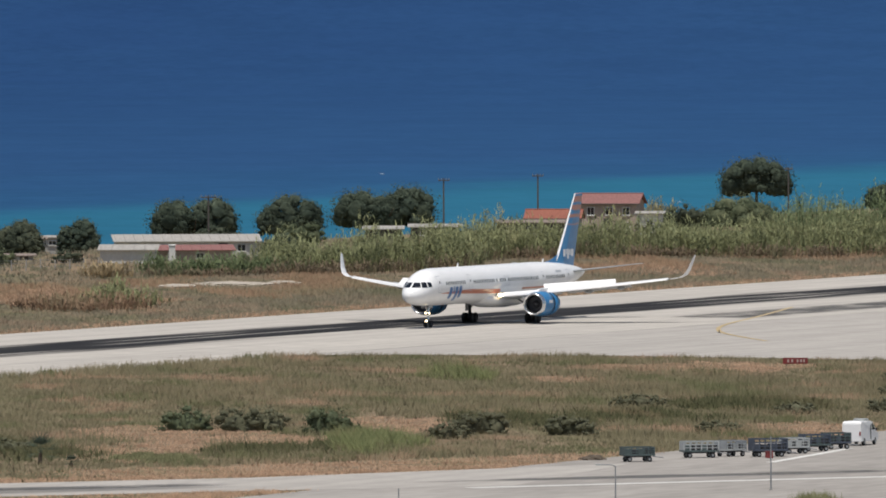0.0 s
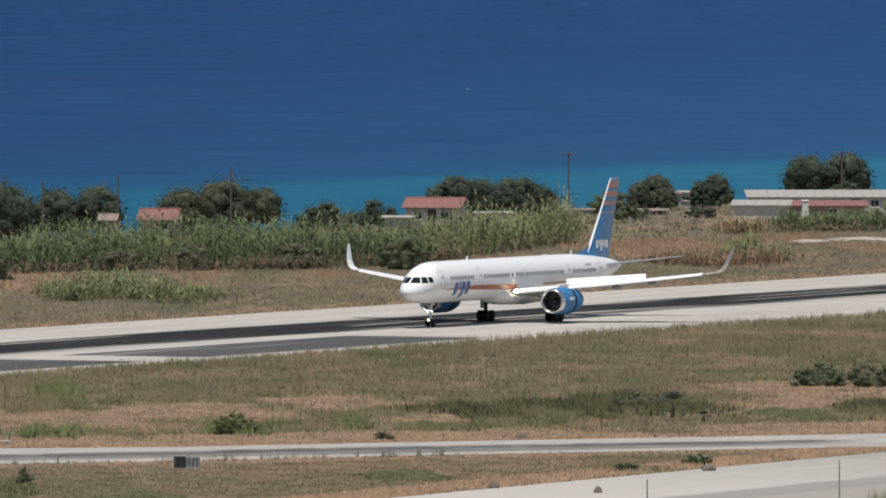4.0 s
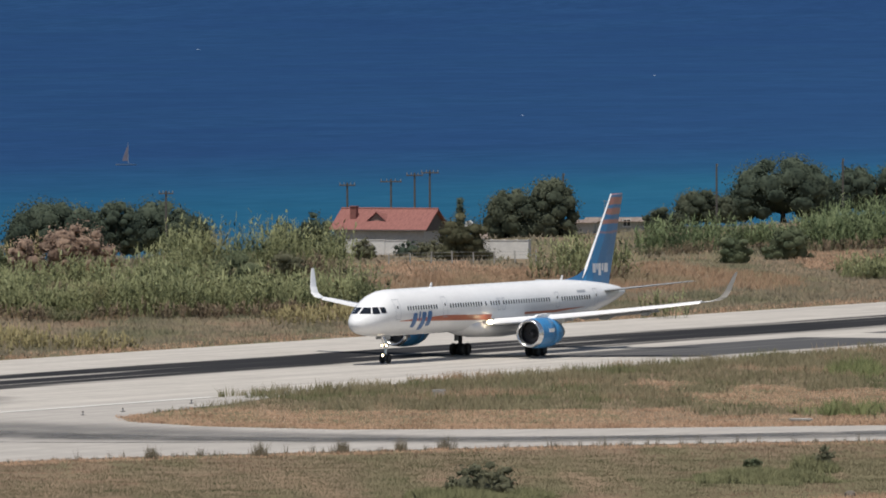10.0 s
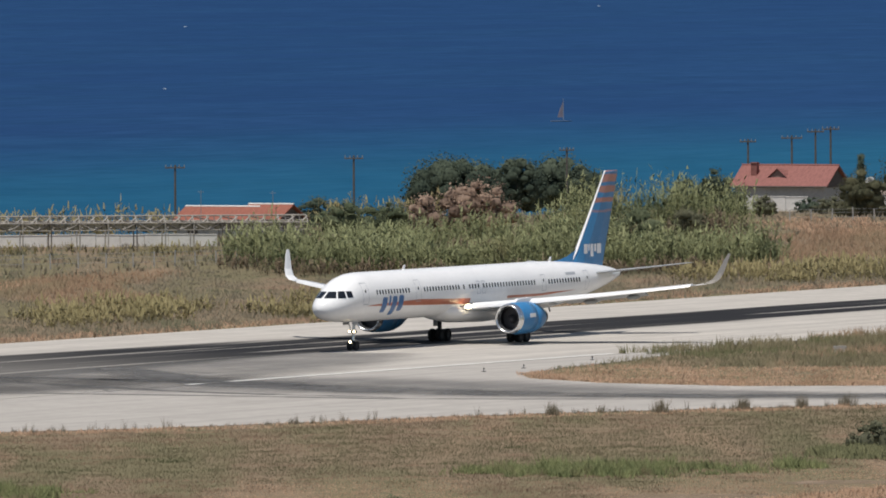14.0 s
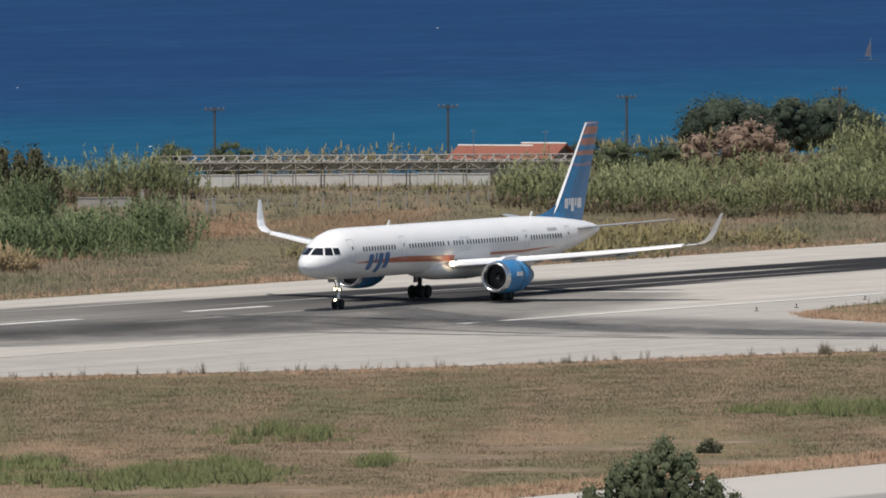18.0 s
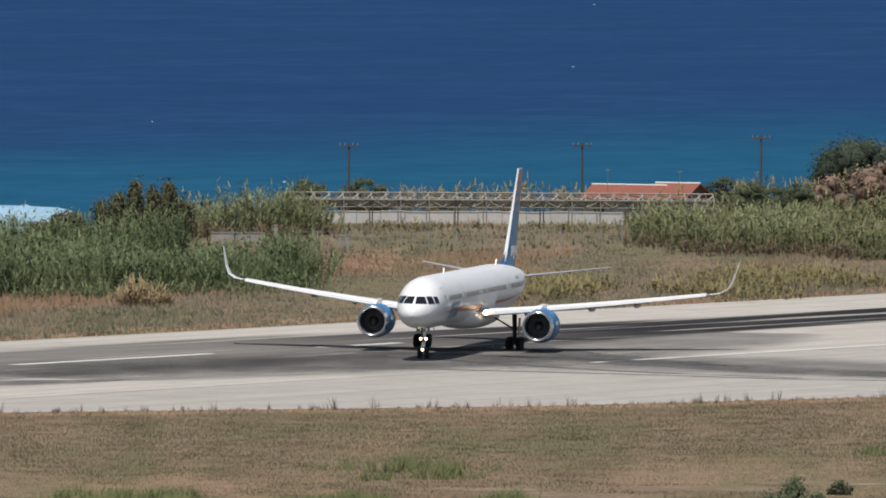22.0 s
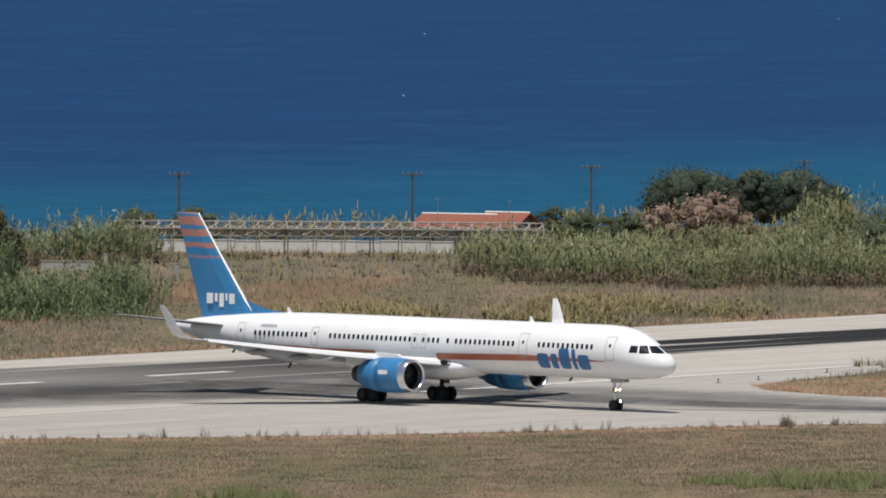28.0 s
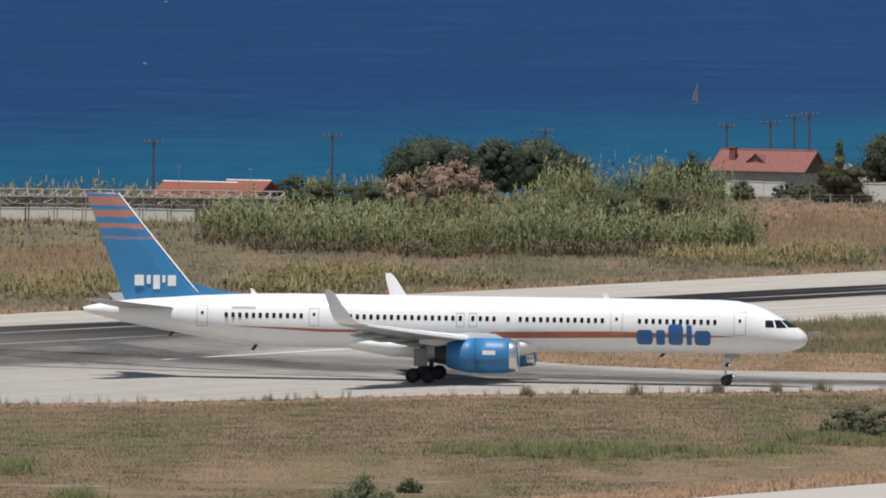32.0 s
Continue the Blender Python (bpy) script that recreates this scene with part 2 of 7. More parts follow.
RUNWAY = pavement_material("runway_concrete", 597.0)
PAVED = pavement_material("taxiway_concrete", None, (0.4, 0.375, 0.345))
APRON = material("apron_concrete", (0.31, 0.29, 0.268), 0.9, vary=0.18, scale=0.12, bump=0.15, spec=0.04, stretch=(0.3, 1, 1))
# the near end of the apron is newer, paler concrete
nt, b = nodes_of(APRON)
old = b.inputs["Base Color"].links[0].from_socket
sep = nt.nodes.new("ShaderNodeSeparateXYZ")
nt.links.new(nt.nodes.new("ShaderNodeTexCoord").outputs["Object"], sep.inputs[0])
drift = math_node(nt, "MULTIPLY_ADD", noise_of(nt, sep.inputs[0].links[0].from_socket, 0.12, 3, (0.3, 1, 1)), 3.0, sep.outputs["Y"])
lane = mix(nt, smooth(nt, drift, 405.6, 407.2), (0.34, 0.315, 0.283), (0.28, 0.267, 0.25))
lane = mix(nt, smooth(nt, drift, 411.8, 413.4), lane, (0.48, 0.45, 0.42))
nt.links.new(mix(nt, smooth(nt, sep.outputs["X"], 1000, 1120, 0.85, 0.0), old, lane), b.inputs["Base Color"])
runway = slab("runway", [(-800, 563), (3600, 563), (3600, 622), (-800, 622)], 0.05, RUNWAY, "pale concrete runway with black rubber marks")
LOWER = [(-60, 1066), (-38, 1080), (0, 1098), (30, 1123), (61, 1139), (93, 1149), (115, 1160), (149, 1173), (170, 1180)]
UPPER = [(186, 1226), (152, 1201), (118, 1188), (95, 1178), (62, 1173), (46, 1174), (36, 1182), (30.5, 1193), (30, 1202), (33, 1213), (40, 1232), (49, 1266)]
pad = [sd(x, y) for x, y in LOWER + UPPER] + [(sd(49, 1266)[0] + 12, 564.5), (sd(-60, 1066)[0] - 10, 564.5)]
taxiway = slab("taxiway", pad, 0.03, PAVED, "pale concrete taxiway and turning area")
apron = slab("apron", [(400, 330), (2600, 330), (2600, 431), (sd(178, 1222)[0], 431), (sd(156, 1168)[0], 428), (400, 428)], 0.025, APRON, "worn grey concrete apron edge")
slab("spur_taxiway", [sd(*p) for p in ((196, 1541), (210, 1541), (231, 1532), (255, 1511), (330, 1452), (520, 1390))] + [(1900, 500), (1900, 564.5), (sd(196, 1541)[0] - 6, 564.5)], 0.035, PAVED, "pale concrete exit taxiway beside the runway")

# painted lines and tyre marks lie 4 mm over the pavement
LINE_WHITE = material("line_paint", (0.62, 0.61, 0.58), 0.8, vary=0.15, scale=0.8)
LINE_YELLOW = material("yellow_line_paint", (0.42, 0.32, 0.17), 0.8, vary=0.15, scale=0.8)
SOOT = material("tyre_mark", (0.1, 0.098, 0.096), 0.9, vary=0.3, scale=0.5, tint2=(0.16, 0.155, 0.15), stretch=(0.25, 0.25, 1))
SOOT_DARK = material("dark_tyre_mark", (0.06, 0.06, 0.062), 0.9, vary=0.35, scale=0.6, tint2=(0.13, 0.125, 0.12), stretch=(0.3, 0.3, 1))


def fading(m, most, least=0.25):
    """Rubber thins out towards the rim of a mark."""
    nt, b = nodes_of(m)
    at_ = nt.nodes.new("ShaderNodeAttribute")
    at_.attribute_name = "wear"
    tc = nt.nodes.new("ShaderNodeTexCoord").outputs["Object"]
    n = smooth(nt, noise_of(nt, tc, 0.35, 5, (0.6, 0.25, 1)), 0.3, 0.65, least, most)
    nt.links.new(math_node(nt, "MULTIPLY", smooth(nt, at_.outputs["Fac"], 0.0, 1.0), n), b.inputs["Alpha"])


fading(SOOT, 0.85)
fading(SOOT_DARK, 0.78)


def ribbon(name, pts, widths, z, mat, label):
    """A flat mark along points (x, y), as wide across as widths says."""
    vs, fs, fades = [], [], []
    for i, (p, w) in enumerate(zip(pts, widths)):
        a = Vector(pts[max(0, i - 1)])
        b = Vector(pts[min(len(pts) - 1, i + 1)])
        n = Vector((a.y - b.y, b.x - a.x)).normalized()
        for q in (-0.5, -0.2, 0.2, 0.5):
            vs.append((p[0] + n.x * w * q, p[1] + n.y * w * q, z))
            fades.append((0.0 if abs(q) > 0.4 else 1.0) * (0.0 if i in (0, len(pts) - 1) else 1.0))
    for i in range(len(pts) - 1):
        for j in range(3):
            fs.append((i * 4 + j, i * 4 + j + 1, i * 4 + j + 5, i * 4 + j + 4))
    me = mesh_of(name, vs, fs, mat)
    me.attributes.new("wear", "FLOAT", "POINT").data.foreach_set("value", fades)
    return tagged(new(name, me), label, "marking", kind="structure")


def xy(s, d):
    p = at(s, d)
    return (p.x, p.y)


def curve(pts, n=24):
    out = []
    for k in range(n + 1):
        u = k / n * (len(pts) - 1)
        i = min(int(u), len(pts) - 2)
        f = u - i
        p0, p1, p2, p3 = (Vector(pts[max(0, min(len(pts) - 1, i + j))]) for j in (-1, 0, 1, 2))
        q = 0.5 * ((2 * p1) + (p2 - p0) * f + (2 * p0 - 5 * p1 + 4 * p2 - p3) * f * f + (3 * p1 - p0 - 3 * p2 + p3) * f ** 3)
        out.append((q.x, q.y))
    return out


for s0, s1 in ((900, 930), (950, 980), (1008, 1038), (1055, 1068)):
    ribbon("centre_line", [xy(s0, 596), xy(s1, 596)], (1.1, 1.1), 0.056, LINE_WHITE, "worn white centre line stripe")
ribbon("edge_line", [xy(1040, 563.6), xy(1075, 563.6), xy(1112, 563.6)], (0.8, 0.8, 0.8), 0.056, LINE_WHITE, "worn white edge line")
c = curve([(279.7, 1720.1), (269.1, 1679), (260.5, 1647), (256.2, 1625), (254.5, 1606), (254.3, 1581)])
ribbon("yellow_line", c, [0.5] * len(c), 0.057, LINE_YELLOW, "yellow taxi line")
# swept black marks where airliners turn off
SOOT_SOFT = material("worn_rubber_film", (0.13, 0.127, 0.123), 0.9, vary=0.3, scale=0.3, tint2=(0.2, 0.195, 0.19), stretch=(0.25, 0.25, 1))
fading(SOOT_SOFT, 0.5, 0.36)
for pts, w, m in (([(-45, 1150), (-25, 1172), (-5, 1185), (14, 1180), (34, 1162), (60, 1152), (100, 1163), (150, 1184)], (20, 36, 44, 42, 28, 15, 11, 10), SOOT_SOFT),
                  ([xy(985, 578), xy(1010, 578), xy(1045, 577), xy(1080, 579), xy(1108, 584)], (14, 34, 36, 26, 10), SOOT_SOFT),
                  ([(-2, 1222), (2, 1200), (9, 1183), (22, 1166), (42, 1154), (70, 1156), (110, 1173), (150, 1187)], (3, 9, 13, 12, 9, 8, 8, 7), SOOT),
                  ([(-3, 1196), (3, 1190), (9, 1184), (15, 1178)], (2, 7, 6, 1), SOOT_DARK),
                  ([(-16, 1203), (-8, 1199), (0, 1193)], (2, 5, 1), SOOT_DARK),
                  ([(-48, 1124), (-42, 1131), (-36, 1137), (-30, 1142)], (9, 12, 9, 1), SOOT),
                  ([(-12, 1196), (-4, 1181), (6, 1166), (20, 1154)], (1, 2.5, 2.5, 1), SOOT),
                  ([(-18, 1170), (-6, 1166), (6, 1160), (20, 1152), (40, 1148)], (1, 2, 2.2, 2, 1), SOOT)):
    c = curve(pts)
    ws = [w[min(len(w) - 2, int(k / 24 * (len(w) - 1)))] + (w[min(len(w) - 1, int(k / 24 * (len(w) - 1)) + 1)] - w[min(len(w) - 2, int(k / 24 * (len(w) - 1)))]) * (k / 24 * (len(w) - 1) % 1) for k in range(25)]
    ribbon("tyre_mark", c, ws, 0.0525 if m is SOOT_SOFT else 0.0545 if m is SOOT else 0.0585, m, "black rubber mark on the concrete")
ribbon("apron_line", [(166, 1175.7), (182, 1183.3), (200, 1191.8), (222, 1202.2)], (1.6, 1.6, 1.6, 1.6), 0.036, LINE_WHITE, "worn pale band across the apron")
ribbon("apron_line", [(197.5, 1226), (200.5, 1234), (205, 1246), (209, 1257)], (0.8, 0.8, 0.8, 0.8), 0.036, LINE_WHITE, "worn white edge line of the apron")
ribbon("tyre_mark", [(160, 1187), (178, 1194.6), (196, 1202.1), (216, 1210.4)], (3, 7, 7, 3), 0.034, SOOT, "dark worn wheel track on the apron")
# trodden earth in the near grass: x, y, half width, half depth
BARE = [(1.6, 957, 6, 5), (11.3, 969, 8, 5), (-11, 915, 10, 6), (24, 949, 9, 6), (-3, 966, 4, 3), (18, 978, 6, 4), (7, 940, 5, 4), (-30, 905, 9, 5), (36, 985, 6, 4), (60, 1030, 7, 5), (92, 1075, 8, 6), (46, 1004, 5, 4)]
EARTH = material("trodden_earth", (0.27, 0.205, 0.15), 0.95, vary=0.2, scale=0.7, bump=0.4, tint2=(0.38, 0.29, 0.22), spec=0.0)
fading(EARTH, 0.8)
for x, y, rx, ry in BARE:
    ribbon("bare_earth", [(x - rx * q, y + 0.6 * math.sin(q * 5 + x)) for q in (1, 0.6, 0.2, -0.2, -0.6, -1)], [ry * 2 * w for w in (0.3, 0.8, 1, 1, 0.7, 0.3)], 0.015, EARTH, "pale trodden earth in the grass")
ribbon("asphalt_patch", [xy(q, 573) for q in (1594, 1600, 1625, 1650, 1668, 1676)], (13, 13, 13, 13, 13, 13), 0.0545, SOOT_DARK, "dark resurfaced strip beside the runway")

# ---- airliner: local x forwards, y to its left, z up; origin on the ground between the main wheels ----
WHITE = material("white_paint", (0.87, 0.87, 0.87), 0.25, vary=0.035, scale=0.5, spec=0.5)
GREYP = material("grey_paint", (0.34, 0.355, 0.37), 0.4, vary=0.08, scale=0.6)
BLUE = material("blue_paint", (0.04, 0.2, 0.43), 0.45, vary=0.1, scale=0.6)
LOGO_BLUE = material("deep_blue_paint", (0.03, 0.14, 0.36), 0.32, vary=0.08, scale=0.8)
ORANGE = material("orange_paint", (0.5, 0.15, 0.08), 0.35, vary=0.1, scale=0.6, tint2=(0.55, 0.18, 0.1))
STEEL = material("bare_metal", (0.75, 0.76, 0.77), 0.22, 0.9, vary=0.08, scale=2)
DARKM = material("dark_metal", (0.05, 0.05, 0.055), 0.5, 0.4, vary=0.2, scale=2)
BLACK = material("black_hole", (0.008, 0.008, 0.01), 0.5, vary=0.2, scale=3)
RUBBER = material("tyre_rubber", (0.02, 0.02, 0.021), 0.85, vary=0.2, scale=4)
GLASS = material("dark_glass", (0.012, 0.014, 0.018), 0.12, vary=0.1, scale=3, spec=0.7)
LAMP = glow("landing_light", (1.0, 0.8, 0.5), 7.0)
RIM = material("wheel_rim", (0.04, 0.04, 0.042), 0.6, 0.2, vary=0.15, scale=3)
LINE = material("door_line", (0.42, 0.44, 0.47), 0.5, vary=0.05)


def fin_material():
    m = material("tail_livery", (0.045, 0.22, 0.45), 0.32, vary=0.08, scale=0.5)
    nt, b = nodes_of(m)
    old = b.inputs["Base Color"].links[0].from_socket
    tc = nt.nodes.new("ShaderNodeTexCoord").outputs["Object"]
    sep = nt.nodes.new("ShaderNodeSeparateXYZ")
    nt.links.new(tc, sep.inputs[0])
    n = noise_of(nt, tc, 0.9, 3, (0.55, 1, 1.8))
    z = math_node(nt, "MULTIPLY_ADD", math_node(nt, "SUBTRACT", n, 0.5), 0.35, sep.outputs["Z"])
    wave = math_node(nt, "SINE", math_node(nt, "MULTIPLY", z, 6.9))
    lift = smooth(nt, z, 8.6, 13.4, -1.15, 1.0)
    band = smooth(nt, math_node(nt, "ADD", wave, lift), -0.1, 0.8)
    col = mix(nt, band, old, (0.46, 0.21, 0.165))
    nt.links.new(col, b.inputs["Base Color"])
    return m


STATIONS = [(0.0, 3.52, 3.5, 0.02), (0.12, 3.9, 3.15, 0.42), (0.5, 4.25, 2.86, 0.82), (1.2, 4.66, 2.63, 1.18), (2.2, 5.22, 2.48, 1.5),
            (3.0, 5.66, 2.42, 1.66), (4.0, 6.05, 2.38, 1.78), (5.2, 6.28, 2.34, 1.86), (6.5, 6.35, 2.33, 1.88), (14, 6.35, 2.33, 1.88),
            (22, 6.35, 2.33, 1.88), (30, 6.35, 2.33, 1.88), (38, 6.35, 2.33, 1.88), (40.5, 6.31, 2.45, 1.87), (43, 6.22, 2.72, 1.8),
            (46, 6.07, 3.15, 1.6), (49, 5.85, 3.65, 1.28), (51, 5.65, 4.05, 0.96), (52.5, 5.45, 4.4, 0.64), (53.6, 5.22, 4.65, 0.34), (54.0, 5.12, 4.78, 0.16)]
TAIL0 = 28.35


def section(aft):
    for (a, t0, b0, w0), (c, t1, b1, w1) in zip(STATIONS, STATIONS[1:]):
        if aft <= c:
            k = (aft - a) / (c - a)
            return t0 + (t1 - t0) * k, b0 + (b1 - b0) * k, w0 + (w1 - w0) * k
    return STATIONS[-1][1:]


def skin(aft, z, side, off=0.012):
    """The point of the fuselage's skin at that height; side +1 is its left."""
    t, b, w = section(aft)
    zc, hh = (t + b) / 2, (t - b) / 2
    q = max(-0.999, min(0.999, (z - zc) / hh))
    return Vector((TAIL0 - aft, side * (w * math.sqrt(1 - q * q) + off), z))


def strip(a0, a1, low, high, side, n=24, rows=4, off=0.012):
    vs, fs = [], []
    for i in range(n + 1):
        a = a0 + (a1 - a0) * i / n
        for j in range(rows + 1):
            vs.append(skin(a, low(a) + (high(a) - low(a)) * j / rows, side, off))
    for i in range(n):
        for j in range(rows):
            p = i * (rows + 1) + j
            q = p + rows + 1
            fs.append((p, p + 1, q + 1, q) if side < 0 else (p, q, q + 1, p + 1))
    return vs, fs


def airfoil(x0, y, z, chord, thick, lean=0.0, n=9):
    """A wing section: aft x0 at its nose, at y, z."""
    pts = []
    for i in range(n):
        u = (1 - math.cos(math.pi * i / (n - 1))) / 2
        h = thick * 2.6 * (0.2969 * math.sqrt(u) - 0.126 * u - 0.3516 * u * u + 0.2843 * u ** 3 - 0.1015 * u ** 4) * 1.9
        pts.append((u, h))
    up = [(u, h * 0.6) for u, h in pts]
    low = [(u, -h * 0.4) for u, h in pts[-2:0:-1]]
    c, s = math.cos(lean), math.sin(lean)
    return [Vector((TAIL0 - x0 - chord * u, y - h * s, z + h * c)) for u, h in up + low]


def wing_part(name, secs, mat, parent, label=""):
    vs, fs = loft(secs)
    me = mesh_of(name, vs, fs, mat, False)
    bm = bmesh.new()
    bm.from_mesh(me)
    bmesh.ops.recalc_face_normals(bm, faces=bm.faces)
    bm.to_mesh(me)
    bm.free()
    return part(name, me, mat, parent, label)


def wheel(parent, x, y, r, w):
    t = part("wheel", lathe_y([(r * 0.55, -w / 2), (r * 0.86, -w / 2), (r, -w * 0.3), (r, w * 0.3), (r * 0.86, w / 2), (r * 0.55, w / 2)], x, y, r, 20), RUBBER, parent)
    part("rim", lathe_y([(0.01, -w * 0.32), (r * 0.3, -w * 0.36), (r * 0.56, -w * 0.42), (r * 0.56, w * 0.42), (r * 0.3, w * 0.36), (0.01, w * 0.32)], x, y, r, 14), RIM, t)
    return t


def lathe_y(profile, x, y, z, n=20):
    """A bmesh turned about a line along y; profile of (radius, offset)."""
    bm = bmesh.new()
    rings = [[bm.verts.new((x + r * math.cos(2 * math.pi * j / n), y + o, z + r * math.sin(2 * math.pi * j / n))) for j in range(n)] for r, o in profile]
    for a, b in zip(rings, rings[1:]):
        for j in range(n):
            bm.faces.new((a[j], a[(j + 1) % n], b[(j + 1) % n], b[j]))
    bmesh.ops.recalc_face_normals(bm, faces=bm.faces)
    return bm


def lathe_x(profile, y, z, n=28, flat=0.0):
    """A bmesh turned about a line along x; profile of (aft, radius)."""
    bm = bmesh.new()
    rings = [[bm.verts.new((TAIL0 - a, y + r * math.cos(2 * math.pi * j / n), z + r * math.sin(2 * math.pi * j / n))) for j in range(n)] for a, r in profile]
    for a, b in zip(rings, rings[1:]):
        for j in range(n):
            bm.faces.new((a[j], a[(j + 1) % n], b[(j + 1) % n], b[j]))
    bmesh.ops.recalc_face_normals(bm, faces=bm.faces)
    return bm


def wing_at(y):
    """Nose aft, chord, height of the wing at that distance from the middle."""
    y = abs(y)
    le = 21.9 + (y - 1.9) * math.tan(radians(28.3))
    te = 29.6 + max(0, y - 1.9) * 0.06 if y < 7 else 29.9 + (y - 7) * (33.1 - 29.9) / 12
    z = 3.0 + (y - 1.9) * math.tan(radians(4.6)) + 0.0015 * (y - 1.9) ** 2
    return le, te - le, z


airliner = thing("airliner", pose(0, 0, 0), "white twin-engine airliner with blue tail and orange stripe on the runway", "airplane")


def build_airliner():
    moving = {}
    n = 40
    rings = []
    for a, t, b, w in STATIONS:
        zc, hh = (t + b) / 2, (t - b) / 2
        rings.append([Vector((TAIL0 - a, w * math.cos(2 * math.pi * j / n), zc + hh * math.sin(2 * math.pi * j / n))) for j in range(n)])
    vs, fs = loft(rings)
    fus = part("fuselage", mesh_of("fuselage", vs, fs, WHITE, True), WHITE, airliner, "glossy white fuselage")
    # belly fairing
    rings = []
    for a, z, w, h in [(19.5, 3.0, 0.9, 0.5), (21, 2.75, 1.75, 0.75), (23, 2.6, 2.05, 0.85), (28, 2.55, 2.1, 0.9), (31, 2.6, 2.0, 0.85), (33.5, 2.8, 1.5, 0.6), (35, 3.0, 0.8, 0.45)]:
        rings.append([Vector((TAIL0 - a, w * math.cos(2 * math.pi * j / 24), z + h * math.sin(2 * math.pi * j / 24))) for j in range(24)])
    vs, fs = loft(rings)
    part("belly_fairing", mesh_of("belly_fairing", vs, fs, WHITE, True), WHITE, airliner)
    # stripe
    for side in (1, -1):
        low = lambda a: 3.3 + 0.02 * (23 - a)
        high = lambda a: 3.31 + 0.02 * (23 - a) + 0.46 * min(1.0, max(0.0, (a - 5.2) / 9)) ** 0.8
        vs, fs = strip(5.2, 23.4, low, high, side, 40)
        part("stripe", mesh_of("stripe", vs, fs, ORANGE), ORANGE, fus, "orange painted stripe")
        vs, fs = strip(30.0, 42.5, lambda a: 3.58 + 0.05 * max(0, a - 36), lambda a: 3.78 + 0.035 * max(0, a - 36) - 0.02 * max(0, a - 38), side, 30)
        part("stripe", mesh_of("stripe", vs, fs, ORANGE), ORANGE, fus, "orange painted stripe")
        # plain bar in place of the registration
        vs, fs = strip(40.9, 42.7, lambda q: 5.2, lambda q: 5.4, side, 4, 2, 0.014)
        part("painted_bar", mesh_of("painted_bar", vs, fs, LINE), LINE, fus, "small grey painted bar")
        # plain shapes in place of the airline's name
        # aft place, width, foot, head
        shapes = [(7.05, 1.2, 3.0, 4.1), (8.45, 0.4, 3.0, 4.5), (9.1, 1.1, 3.0, 4.55), (10.45, 0.65, 3.0, 4.1), (11.35, 1.2, 3.0, 4.1)]
        if side > 0:
            shapes = [(7.7, 0.85, 3.05, 4.3), (8.85, 0.32, 3.6, 4.4), (9.45, 0.8, 2.8, 4.35), (10.55, 0.85, 3.1, 4.4)]
        for x, w, z0, z1 in shapes:
            r = min(w, z1 - z0) * 0.24
            low = lambda a, x=x, w=w, z0=z0, r=r: z0 + (r - math.sqrt(max(0, r * r - max(0, r - (a - x)) ** 2)) if a < x + r else (r - math.sqrt(max(0, r * r - max(0, r - (x + w - a)) ** 2)) if a > x + w - r else 0))
            high = lambda a, z0=z0, z1=z1, low=low: z1 - (low(a) - z0)
            vs, fs = strip(x, x + w, low, high, side, 16, 10, 0.02)
            part("painted_block", mesh_of("painted_block", vs, fs, LOGO_BLUE), LOGO_BLUE, fus, "blue painted block of the airline's lettering")
    # cabin windows share one pane
    for side in (1, -1):
        vs = [Vector((0.125 * cx, skin(20, 4.74 + 0.19 * cz, side, 0.014).y, 4.74 + 0.19 * cz)) for cx, cz in ((-1, -0.7), (-0.6, -1), (0.6, -1), (1, -0.7), (1, 0.7), (0.6, 1), (-0.6, 1), (-1, 0.7))]
        pane = mesh_of("window", vs, [tuple(range(8)) if side < 0 else tuple(range(7, -1, -1))], GLASS)
        spots = [6.75 + 0.508 * i for i in range(12)] + [15.1 + 0.508 * i for i in range(13)] + [22.1] + [23.15 + 0.508 * i for i in range(3)] + [24.72, 25.65] + [26.2 + 0.508 * i for i in range(18)] + [37.5 + 0.508 * i for i in range(12)]
        for a in spots:
            w = part("window", pane, GLASS, fus)
            w.location.x = TAIL0 - a
        for a, wid, z0, z1 in ((4.9, 0.9, 3.78, 5.55), (14.05, 0.9, 3.78, 5.55), (36.55, 0.75, 4.0, 5.35), (44.9, 0.85, 3.85, 5.45), (24.72, 0.62, 4.1, 5.15), (25.65, 0.62, 4.1, 5.15)):
            t = 0.05
            dv, df = [], []
            for a0, a1, lo, hi in ((a - wid / 2, a - wid / 2 + t, z0, z1), (a + wid / 2 - t, a + wid / 2, z0, z1), (a - wid / 2, a + wid / 2, z1 - t, z1), (a - wid / 2, a + wid / 2, z0, z0 + t)):
                sv, sf = strip(a0, a1, lambda q, lo=lo: lo, lambda q, hi=hi: hi, side, 2, 6, 0.013)
                df += [tuple(i + len(dv) for i in q) for q in sf]
                dv += sv
            d = part("cabin_door", mesh_of("cabin_door", dv, df, LINE), LINE, fus, "white cabin door with grey outline")
            if wid > 0.7:
                sv, sf = strip(a - 0.1, a + 0.1, lambda q: 4.75, lambda q: 4.98, side, 2, 2, 0.014)
                part("door_window", mesh_of("door_window", sv, sf, GLASS), GLASS, d)
